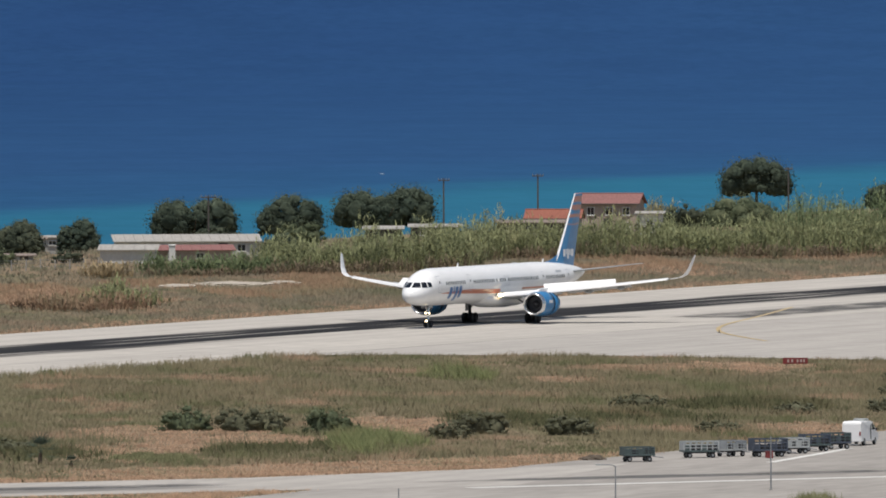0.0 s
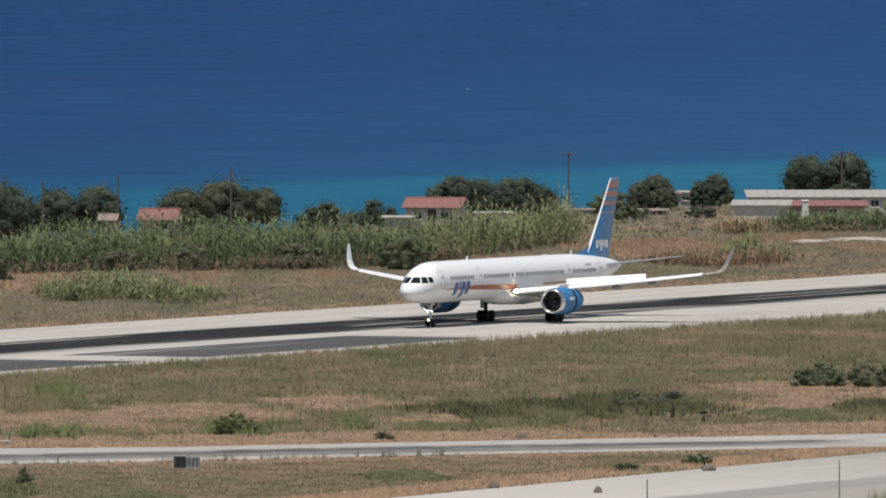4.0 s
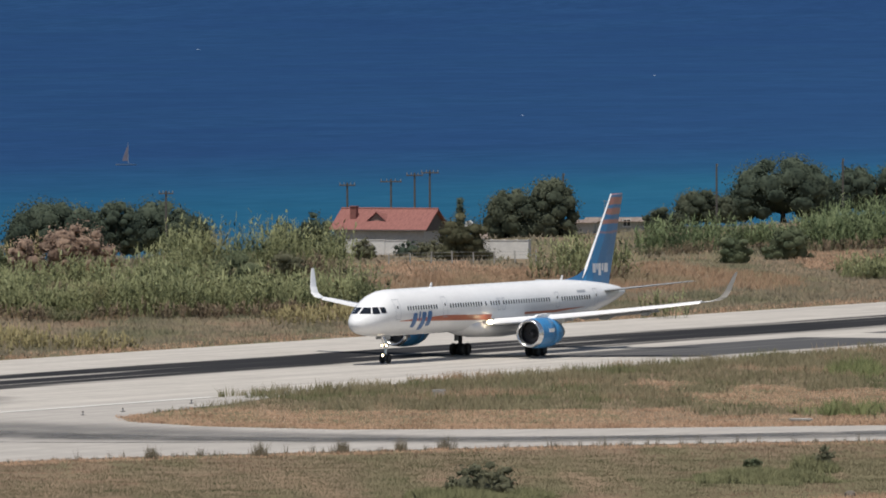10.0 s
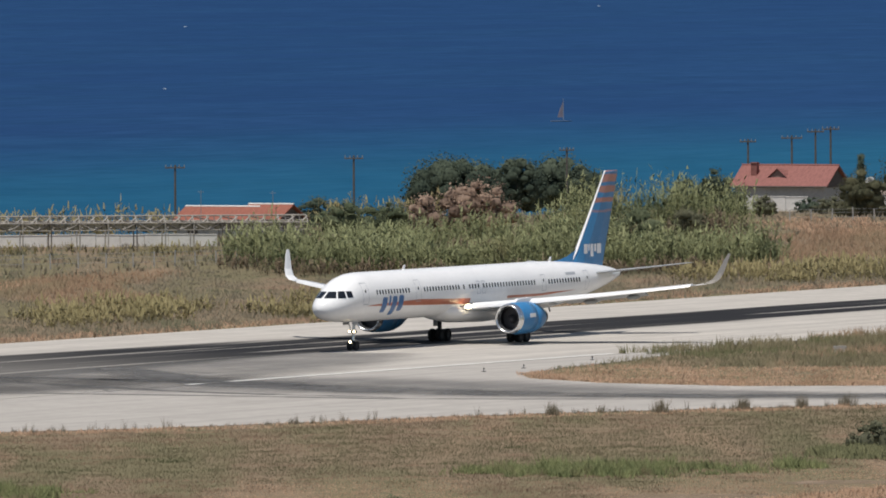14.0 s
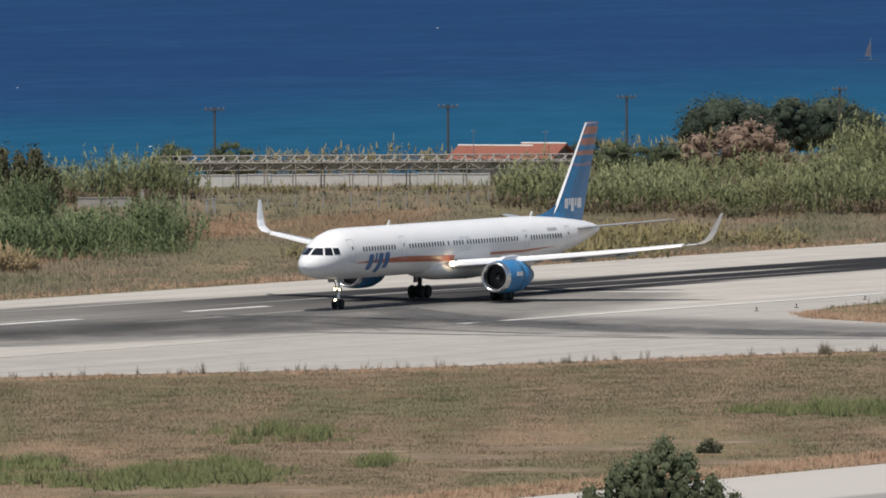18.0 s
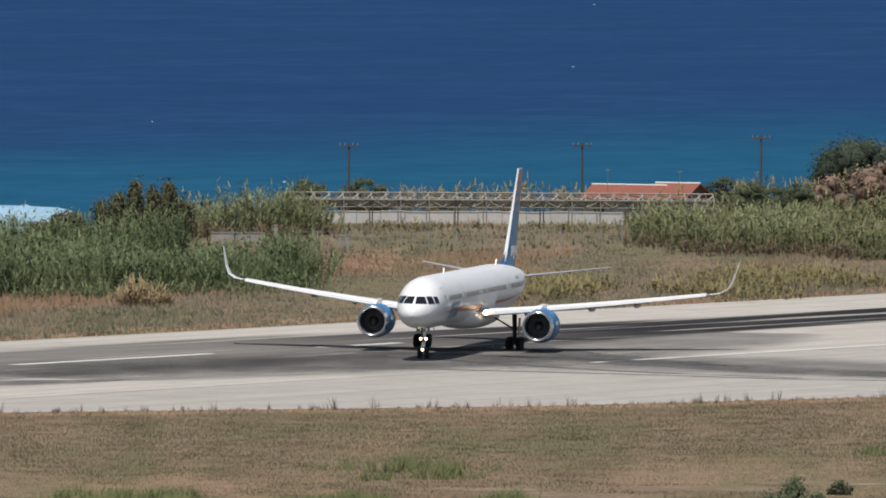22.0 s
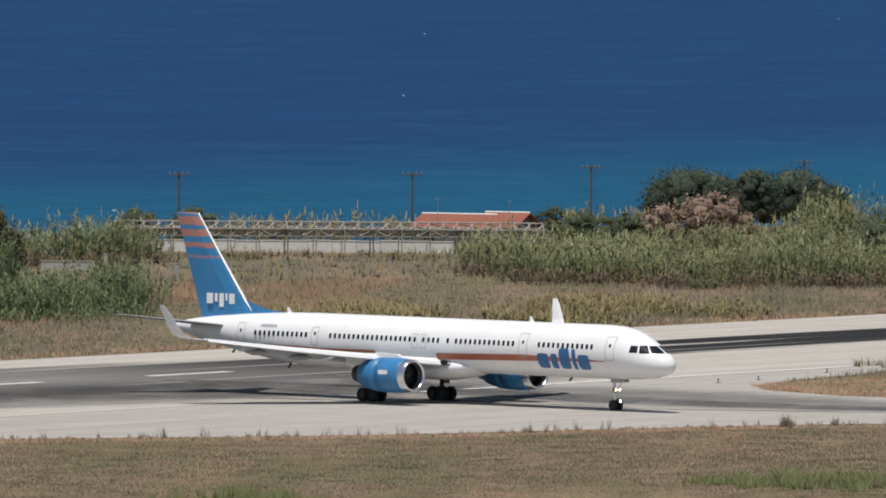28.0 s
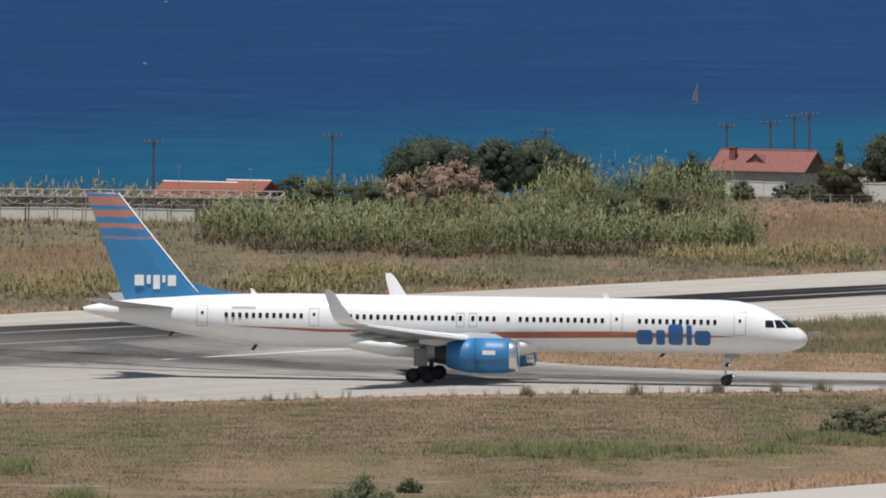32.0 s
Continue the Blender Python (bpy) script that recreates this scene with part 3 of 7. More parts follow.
    # flight deck panes wrap round the nose
    def nose_point(turn, z, side):
        lo, hi = 0.0, 3.19
        for _ in range(40):
            r = (lo + hi) / 2
            t, b, w = section(3.2 - r * math.cos(turn))
            q = (z - (t + b) / 2) / ((t - b) / 2)
            out = abs(q) > 1 or r * math.sin(turn) > w * math.sqrt(1 - q * q)
            lo, hi = (lo, r) if out else (r, hi)
        r = lo + 0.02
        return Vector((TAIL0 - 3.2 + r * math.cos(turn), side * r * math.sin(turn), z))

    for side in (1, -1):
        for a0, a1, z0, z1 in ((2.5, 27, 4.4, 4.93), (31, 55, 4.38, 4.95), (60, 84, 4.42, 4.93)):
            vs = [nose_point(radians(a0 + (a1 - a0) * i / 5), z0 + (z1 - z0) * j / 4, side) for i in range(6) for j in range(5)]
            fs = [(i * 5 + j, i * 5 + j + 1, i * 5 + j + 6, i * 5 + j + 5) for i in range(5) for j in range(4)]
            part("flight_deck_window", mesh_of("flight_deck_window", vs, [q if side < 0 else q[::-1] for q in fs], GLASS), GLASS, fus)
    # antennas
    for a in (14.9, 41.2):
        bm = B()
        z = section(a)[0]
        vs = [bm.verts.new((TAIL0 - a - q, y, z + h)) for y in (-0.03, 0.03) for q, h in ((-0.2, -0.05), (0.25, -0.05), (0.32, 0.38), (0.12, 0.38))]
        bmesh.ops.convex_hull(bm, input=vs)
        part("antenna", bm, WHITE, fus)
    for a, ln in ((41.0, 0.42), (47.2, 0.3), (10.6, 0.3)):
        z = section(a)[1]
        vs, fs = loft([[Vector((TAIL0 - a - q + dx, y, z + h)) for dx, y in ((0.14, 0), (0, 0.03), (-0.14, 0), (0, -0.03))] for q, h in ((0, 0.06), (0.3, -ln))])
        part("drain_mast", mesh_of("drain_mast", vs, fs, DARKM), None, fus, "small dark drain mast")
    part("tail_cone_outlet", lathe_x([(53.9, 0.15), (54.15, 0.13), (54.16, 0.02)], 0, 4.95, 14), DARKM, fus)
    # fin
    secs = []
    for z, le, te, th in ((5.6, 44.9, 50.9, 0.3), (6.3, 45.4, 51.15, 0.29), (7.0, 46.05, 51.4, 0.27), (10.0, 48.55, 52.55, 0.2), (13.5, 51.5, 53.85, 0.12), (13.62, 51.8, 53.8, 0.06)):
        c = te - le
        secs.append([Vector((TAIL0 - le - c * u, y * th * 1.0, z)) for u, y in ((0, 0), (0.08, 0.6), (0.3, 1), (0.65, 0.7), (1, 0.05), (1, -0.05), (0.65, -0.7), (0.3, -1), (0.08, -0.6))])
    fin = wing_part("fin", secs, fin_material(), airliner, "blue tail fin with orange painted stripes")
    secs = []
    for z, le, th in ((6.28, 45.3, 0.12), (7.0, 45.98, 0.2), (10.0, 48.48, 0.15), (13.62, 51.42, 0.1)):
        secs.append([Vector((TAIL0 - le - u, y * th, z)) for u, y in ((-0.02, 0), (0.06, 0.55), (0.11, 0.7), (0.11, -0.7), (0.06, -0.55))])
    wing_part("leading_edge", secs, WHITE, fin, "white leading edge")
    secs = [[Vector((TAIL0 - a, y, z)) for y, z in ((0.12, 5.9), (0.0, zt), (-0.12, 5.9))] for a, zt in ((41.8, 6.27), (43.2, 6.38), (44.4, 6.6), (45.6, 6.95), (46.4, 7.3))]
    wing_part("dorsal_fillet", secs, BLUE, fin)
    # white plain blocks on the fin
    for side in (1, -1):
        for x, w, z0, z1 in ((47.05, 0.62, 6.75, 7.55), (47.85, 0.22, 7.0, 7.55), (48.25, 0.5, 6.5, 7.55), (48.95, 0.3, 6.9, 7.55), (49.45, 0.7, 6.75, 7.55)):
            one_box("painted_block", fin, WHITE, TAIL0 - x - w / 2, side * 0.285, (z0 + z1) / 2, w, 0.03, z1 - z0, 0.012, "white painted block of the airline's lettering")
    # tailplane
    for side in (1, -1):
        secs = []
        for y, le, c, z in ((0.6, 46.6, 4.6, 5.1), (1.4, 47.1, 4.25, 5.18), (4.5, 49.4, 2.9, 5.55), (7.5, 51.5, 1.65, 5.92), (7.62, 51.75, 1.3, 5.93)):
            secs.append(airfoil(le, side * y, z, c, 0.1 * c if y < 7.6 else 0.04, 0, 7))
        # grey all over, darker than its whitish top, to stand in for the shaded underside
        wing_part("tailplane", secs, GREYP, airliner, "grey tailplane")
    # wings
    for side in (1, -1):
        secs = []
        for y in (0.0, 1.9, 4.5, 7.0, 10, 13, 16, 18.6):
            le, c, z = wing_at(max(y, 1.9))
            if y == 0:
                le, c, z = 21.0, 8.8, 2.95
            secs.append(airfoil(le, side * y, z, c, c * (0.125 - 0.0025 * y)))
        wing = wing_part("wing", secs, GREYP, airliner, "grey wing with white leading edge")
        # bright slat along the nose
        secs = []
        for y in (2.4, 5, 8, 12, 15, 18.3):
            le, c, z = wing_at(y)
            t = 0.42 - 0.014 * y
            secs.append([Vector((TAIL0 - le - u, side * y, z + h)) for u, h in ((-0.05, -0.08), (0.06, t * 0.42), (0.55, t * 0.95), (0.55, t * 0.6), (0.2, -t * 0.55), (0.02, -t * 0.4))])
        wing_part("slat", secs, WHITE, wing, "white slat")
        # winglet
        secs = []
        le0, c0, z0 = wing_at(18.6)
        for k, (dy, dz, da, c, lean) in enumerate(((0, 0, 0, 1.72, 0), (0.7, 0.1, 0.4, 1.6, 0.25), (1.2, 0.4, 0.75, 1.45, 0.8), (1.5, 0.95, 1.15, 1.25, 1.15), (1.85, 2.2, 2.0, 0.75, 1.25), (1.95, 2.55, 2.35, 0.45, 1.25))):
            secs.append(airfoil(le0 + da, side * (18.6 + dy), z0 + dz, c, 0.1 * c, side * lean, 7))
        wing_part("winglet", secs, WHITE if side > 0 else WHITE, wing, "swept-up winglet")
        # flap fairings
        for y, ln in ((4.6, 2.6), (9.4, 3.2), (12.8, 2.6)):
            le, c, z = wing_at(y)
            a = le + c * 0.62
            bm = lathe_x([(a, 0.02), (a + ln * 0.25, 0.2), (a + ln * 0.6, 0.24), (a + ln, 0.03)], side * y, z - 0.32, 10)
            part("flap_fairing", bm, GREYP, wing)
        # flap
        for y0, y1 in ((2.1, 6.3), (7.2, 13.6)):
            secs = []
            for y in (y0, y1):
                le, c, z = wing_at(y)
                a = le + c * 0.84
                secs.append([Vector((TAIL0 - a - u, side * y, z + h)) for u, h in ((0, 0.0), (0.3, 0.1), (1.45, -0.28), (1.45, -0.33), (0.3, -0.13))])
            wing_part("flap", secs, GREYP, wing, "partly lowered flap")
        # spoilers lie on the wing until they are raised
        secs = []
        le, c, z = wing_at(5.2)
        le2, c2, z2 = wing_at(12.6)
        h0 = Vector((TAIL0 - le - c * 0.66, side * 5.2, z + 0.115))
        h1 = Vector((TAIL0 - le2 - c2 * 0.66, side * 12.6, z2 + 0.05))
        ax = (h1 - h0).normalized()
        sp = new("spoiler", mesh_of("spoiler", [(0, 0, 0), (0, (h1 - h0).length, 0), (-1.0, (h1 - h0).length, 0), (-1.25, 0, 0), (0, 0, 0.05), (0, (h1 - h0).length, 0.05), (-1.0, (h1 - h0).length, 0.05), (-1.25, 0, 0.05)] if side > 0 else [(0, 0, 0), (0, -(h1 - h0).length, 0), (-1.0, -(h1 - h0).length, 0), (-1.25, 0, 0), (0, 0, 0.05), (0, -(h1 - h0).length, 0.05), (-1.0, -(h1 - h0).length, 0.05), (-1.25, 0, 0.05)],
                                             [(0, 1, 2, 3), (4, 5, 6, 7), (0, 1, 5, 4), (1, 2, 6, 5), (2, 3, 7, 6), (3, 0, 4, 7)], WHITE))
        sp.parent = airliner
        sp["label"] = "white spoiler panel"
        yaw = math.degrees(math.atan2(ax.y * side, ax.x * side)) - 90
        tilt = math.degrees(math.asin(max(-1, min(1, ax.z)))) * side
        moving["spoiler", side] = (sp, h0, yaw, tilt)
        # engine
        ye, ze = side * 6.5, 2.2
        eng = part("engine_cowl", lathe_x([(21.25, 1.08), (21.4, 1.235), (22.0, 1.3), (23.0, 1.33), (23.9, 1.31), (23.9, 1.15)], ye, ze), BLUE, airliner, "blue engine cowl", True)
        part("inlet_lip", lathe_x([(21.4, 0.93), (21.05, 0.97), (20.85, 1.05), (20.83, 1.12), (20.95, 1.19), (21.31, 1.235), (21.42, 1.25)], ye, ze), STEEL, eng, "polished metal inlet lip", True)
        part("inlet_duct", lathe_x([(20.98, 0.97), (22.2, 0.98), (22.2, 0.3)], ye, ze), BLACK, eng)
        part("fan", lathe_x([(21.9, 0.95), (21.85, 0.4), (21.5, 0.2), (21.35, 0.02)], ye, ze, 24), DARKM, eng)
        part("cascade", lathe_x([(23.8, 1.17), (25.2, 1.1)], ye, ze), DARKM, eng)
        sleeve = part("reverser_sleeve", lathe_x([(23.91, 1.18), (23.91, 1.315), (24.7, 1.26), (25.7, 1.05), (26.1, 0.92), (26.1, 0.86), (25.0, 1.0)], ye, ze), BLUE, airliner, "blue thrust reverser sleeve", True)
        part("nozzle", lathe_x([(25.3, 0.85), (26.3, 0.74), (27.0, 0.6), (27.0, 0.5), (26.2, 0.6)], ye, ze), DARKM, eng, "dark exhaust nozzle")
        moving["sleeve", side] = sleeve
        for k in (1, -1):
            one_box("painted_block", eng, WHITE, TAIL0 - 22.9, ye + k * 1.31, ze + 0.25, 0.95, 0.05, 0.32, 0.0, "white painted block")
        secs = []
        for a, zl, zh, w in ((21.9, 3.2, 3.45, 0.06), (22.6, 3.2, 3.78, 0.17), (24.6, 3.0, 3.85, 0.19), (26.5, 2.8, 3.6, 0.18), (28.2, 3.0, 3.45, 0.05)):
            secs.append([Vector((TAIL0 - a, ye + w * q, z)) for q, z in ((-1, zl), (1, zl), (1, zh), (-1, zh))])
        wing_part("pylon", secs, WHITE, eng)
        # main gear
        yg = side * 3.66
        gear = part("gear_leg", rod(B(), (0, yg, 0.55), (0.1, yg * 0.98, 3.0), 0.17, 0.2, 12), DARKM, airliner, "main landing gear leg")
        part("side_brace", rod(B(), (0, yg, 1.6), (0.2, yg * 0.45, 2.75), 0.07, 0.07), DARKM, gear)
        part("truck_beam", rod(B(), (0.62, yg, 0.54), (-0.62, yg, 0.54), 0.12, 0.12), DARKM, gear)
        part("gear_door", box(B(), 0.0, yg + side * 0.33, 1.9, 1.0, 0.05, 1.3, 0.02), GREYP, gear)
        for dx in (0.57, -0.57):
            for dy in (0.4, -0.4):
                wheel(gear, dx, yg + dy, 0.53, 0.38)
        # wing root landing light
        part("landing_light", lathe_x([(21.8, 0.02), (21.79, 0.2), (22.2, 0.2)], side * 2.3, 3.12, 14), LAMP if side > 0 else GLASS, wing, "glowing landing light" if side > 0 else "dark landing light")
    # nose gear
    xn = TAIL0 - 6.0
    leg = part("nose_gear_leg", rod(B(), (xn, 0, 0.4), (xn - 0.25, 0, 2.6), 0.1, 0.13, 12), STEEL, airliner, "nose landing gear leg")
    part("drag_brace", rod(B(), (xn - 0.05, 0, 1.2), (xn + 0.9, 0, 2.5), 0.05, 0.05), STEEL, leg)
    part("axle", rod(B(), (xn, -0.35, 0.4), (xn, 0.35, 0.4), 0.06, 0.06), STEEL, leg)
    for s in (1, -1):
        wheel(leg, xn, 0.28 * s, 0.4, 0.28)
        part("gear_door", box(B(), xn + 0.4, 0.42 * s, 2.28, 1.1, 0.04, 0.36, 0.015), GREYP, leg)
        lamp = part("taxi_light_housing", lathe_x([(6.0 - 0.22, 0.14), (6.02, 0.14), (6.05, 0.02)], 0.2 * s, 1.55, 12), DARKM, leg)
        part("taxi_light", lathe_x([(6.0 - 0.215, 0.01), (6.0 - 0.212, 0.1)], 0.2 * s, 1.55, 12), LAMP, lamp, "glowing taxi light")
    lamp = part("taxi_light_housing", lathe_x([(5.5, 0.15), (5.86, 0.15), (5.9, 0.02)], 0.0, 0.72, 12), DARKM, leg)
    part("taxi_light", lathe_x([(5.506, 0.01), (5.51, 0.11)], 0.0, 0.72, 12), LAMP, lamp, "glowing taxi light")
    return moving


MOVING = build_airliner()

TAXI = [
    (0, 238.14, 1661.64, 241.29),
    (0.5, 226.89, 1639.94, 241.35),
    (1, 215.29, 1618.50, 241.39),
    (1.5, 204.94, 1599.68, 241.41),
    (2, 194.11, 1579.80, 241.41),
    (2.5, 184.33, 1561.25, 241.39),
    (3, 174.27, 1543.04, 241.36),
    (3.5, 165.16, 1526.47, 241.32),
    (4, 155.49, 1509.50, 241.29),
    (4.5, 146.66, 1491.96, 241.30),
    (6.5, 113.28, 1431.42, 241.42),
    (7, 105.39, 1416.98, 241.46),
    (7.5, 98.37, 1404.27, 241.50),
    (8, 91.19, 1391.50, 241.52),
    (8.5, 84.89, 1379.86, 241.51),
    (9, 78.41, 1368.23, 241.50),
    (9.5, 72.56, 1357.02, 241.48),
    (10, 66.66, 1346.20, 241.46),
    (10.5, 61.30, 1335.78, 241.43),
    (11, 55.85, 1325.71, 241.41),
    (11.5, 51.05, 1316.69, 241.38),
    (12, 46.12, 1307.55, 241.37),
    (12.5, 41.54, 1298.85, 241.37),
    (13, 36.91, 1291.04, 241.38),
    (13.5, 32.74, 1283.26, 241.41),
    (14, 28.47, 1275.81, 241.45),
    (14.5, 24.68, 1268.79, 241.49),
    (15, 20.92, 1261.52, 241.53),
    (15.5, 17.68, 1256.28, 241.60),
    (17.5, 6.62, 1240.02, 243.49),
    (18, 4.32, 1235.92, 244.16),
    (18.5, 2.45, 1233.71, 245.28),
    (19, 0.65, 1229.02, 246.73),
    (19.5, -0.82, 1228.38, 248.46),
    (20, -2.13, 1223.78, 250.49),
    (20.5, -3.23, 1221.11, 252.83),
    (21, -4.14, 1217.84, 255.45),
    (21.5, -4.81, 1214.44, 258.30),
    (22, -5.52, 1210.48, 261.31),
    (22.5, -5.90, 1207.05, 264.51),
    (23, -6.19, 1200.21, 267.98),
    (23.5, -6.25, 1196.96, 271.69),
    (24, -6.18, 1195.95, 275.65),
    (24.5, -5.85, 1189.18, 280.03),
    (26.5, -2.34, 1169.93, 298.80),
    (27, -0.69, 1170.85, 303.63),
    (27.5, 0.86, 1163.21, 308.65),
    (28, 2.89, 1163.80, 313.81),
    (28.5, 4.77, 1156.44, 319.01),
    (29, 7.13, 1155.67, 324.16),
    (29.5, 9.32, 1149.78, 329.30),
    (30, 12.05, 1149.79, 334.44),
    (30.5, 14.61, 1144.09, 339.44),
    (31, 17.57, 1145.82, 344.18),
    (31.5, 20.41, 1145.33, 348.60),
    (32, 23.50, 1145.79, 352.81),
]


def lean_of(t):
    """The turning area falls off sideways: the left wing hangs about a degree lower there."""
    k = max(0.0, min(1.0, (t - 15) / 4, (29 - t) / 4))
    return -1.2 * k * k * (3 - 2 * k)


def motions():
    walk(airliner, [(t, pose(x, y, 0.05, lean_of(t), 0, h)) for t, x, y, h in TAXI])
    for side in (1, -1):
        sp, h0, yaw, tilt = MOVING["spoiler", side]
        rows = []
        for t, a in ((0, 38), (7.6, 38), (8.6, -3), (32, -3)):
            rows.append((t, Matrix.Translation(h0) @ pose(0, 0, 0, tilt, 0, yaw) @ pose(0, 0, 0, 0, a, 0)))
        walk(sp, rows)
        walk(MOVING["sleeve", side], [(0, pose(-0.7, 0, 0)), (7.4, pose(-0.7, 0, 0)), (8.8, pose(0, 0, 0)), (32, pose(0, 0, 0))])
    walk(sailboat, [(t, pose(62.3 + 1.39 * (t - 9), 2500, SEA_Z)) for t in (0, 8, 16, 24, 32)])



# ---- sailing boat far out ----
sailboat = thing("sailboat", pose(62, 2500, SEA_Z), "small sailing boat with a reddish sail", "boat")
SAIL = material("sail_cloth", (0.2, 0.18, 0.21), 0.8, vary=0.15, scale=1)
vs, fs = loft([[Vector((x, w * math.cos(q), 0.15 + h * math.sin(q))) for q in (math.pi, math.pi * 1.25, math.pi * 1.5, math.pi * 1.75, 0)] for x, w, h in ((-1.7, 0.35, 0.3), (-0.6, 0.55, 0.4), (0.8, 0.45, 0.35), (1.7, 0.05, 0.1))])
part("hull", mesh_of("hull", vs, fs, material("hull_white", (0.35, 0.37, 0.4), 0.4)), None, sailboat)
vs = [(-1.2, 0.02, 0.7), (0.25, 0.02, 0.7), (0.3, 0.02, 3.4), (-1.2, 0.25, 0.7), (-0.2, 0.15, 2.2)]
part("sail", mesh_of("sail", [(-0.6, 0, 0.7), (0.22, 0, 0.7), (0.33, 0, 3.3), (-0.25, 0.16, 1.9), (-0.6, 0.05, 0.7), (0.28, 0.05, 0.7), (0.33, 0.04, 3.3), (-0.25, 0.2, 1.9)], [(0, 1, 2, 3), (4, 5, 6, 7), (0, 1, 5, 4), (1, 2, 6, 5), (2, 3, 7, 6), (3, 0, 4, 7)], SAIL), None, sailboat)
part("mast", rod(B(), (0.35, 0, 0.3), (0.35, 0, 3.7), 0.05, 0.03), GREYP, sailboat)

# ---- vegetation ----
RNG = np.random.default_rng(7)


def leaf_material(name, dark, light, rough=0.7, back=0.35, patchy=None, single=0.4, clump=0.5):
    """Leaves and blades: each one its own tint; light comes through them."""
    m = bpy.data.materials.new(name)
    m.use_nodes = True
    nt = m.node_tree
    b = nt.nodes.new("ShaderNodeBsdfDiffuse")
    nt.nodes.remove(nt.nodes["Principled BSDF"])
    geo = nt.nodes.new("ShaderNodeNewGeometry")
    tc = nt.nodes.new("ShaderNodeTexCoord").outputs["Object"]
    rnd = math_node(nt, "MULTIPLY_ADD", geo.outputs["Random Per Island"], single, math_node(nt, "MULTIPLY", smooth(nt, noise_of(nt, tc, clump, 4), 0.25, 0.75), 1 - single))
    col = mix(nt, smooth(nt, rnd, 0.0, 1.0), dark, light)
    if patchy:
        for tint, sc, lo, hi, *deep in patchy:
            col = mix(nt, smooth(nt, noise_of(nt, tc, sc, 4, (1, deep[0] if deep else 0.13, 1)), lo, hi), col, tint)
    nt.links.new(col, b.inputs["Color"])
    b.inputs["Roughness"].default_value = rough
    tr = nt.nodes.new("ShaderNodeBsdfTranslucent")
    nt.links.new(col, tr.inputs["Color"])
    ms = nt.nodes.new("ShaderNodeMixShader")
    ms.inputs[0].default_value = back
    nt.links.new(b.outputs[0], ms.inputs[1])
    nt.links.new(tr.outputs[0], ms.inputs[2])
    nt.links.new(ms.outputs[0], nt.nodes["Material Output"].inputs["Surface"])
    return m


def raw_mesh(name, verts, corners, mat, normals=None):
    """A mesh of triangles or quads from arrays: verts (n, 3), corners (faces, 3 or 4), soft normals (n, 3)."""
    me = bpy.data.meshes.new(name)
    verts = np.asarray(verts, dtype=np.float32)
    corners = np.asarray(corners, dtype=np.int32)
    k = corners.shape[1]
    me.vertices.add(len(verts))
    me.vertices.foreach_set("co", verts.ravel())
    me.loops.add(corners.size)
    me.loops.foreach_set("vertex_index", corners.ravel())
    me.polygons.add(len(corners))
    me.polygons.foreach_set("loop_start", np.arange(len(corners), dtype=np.int32) * k)
    me.materials.append(mat)
    me.update(calc_edges=True)
    if normals is not None:
        n = np.asarray(normals, dtype=np.float32)
        n = n / (np.linalg.norm(n, axis=1)[:, None] + 1e-9)
        me.normals_split_custom_set_from_vertices(n)
    return me


def inside(px, py, poly):
    hit = np.zeros(len(px), bool)
    n = len(poly)
    for i in range(n):
        (x0, y0), (x1, y1) = poly[i], poly[(i + 1) % n]
        c = ((y0 > py) != (y1 > py)) & (px < (x1 - x0) * (py - y0) / (y1 - y0 + 1e-12) + x0)
        hit ^= c
    return hit


def scatter(poly, density):
    p = np.array(poly)
    lo, hi = p.min(0), p.max(0)
    n = int(density * np.prod(hi - lo))
    q = lo + RNG.random((n, 2)) * (hi - lo)
    return q[inside(q[:, 0], q[:, 1], poly)]


def ellipse(x, y, rx, ry, n=24, rough=0.18):
    a = np.arange(n) / n * 2 * np.pi
    r = 1 + rough * (RNG.random(n) - 0.5) * 2
    return [(x + rx * r[i] * math.cos(a[i]), y + ry * r[i] * math.sin(a[i])) for i in range(n)]


def landward(v):
    """Winds every blade the same way round, its front towards the land."""
    n = np.cross(v[:, 1] - v[:, 0], v[:, 2] - v[:, 0])
    back = n[:, 1] > 0
    v[back] = v[back, ::-1]
    return v


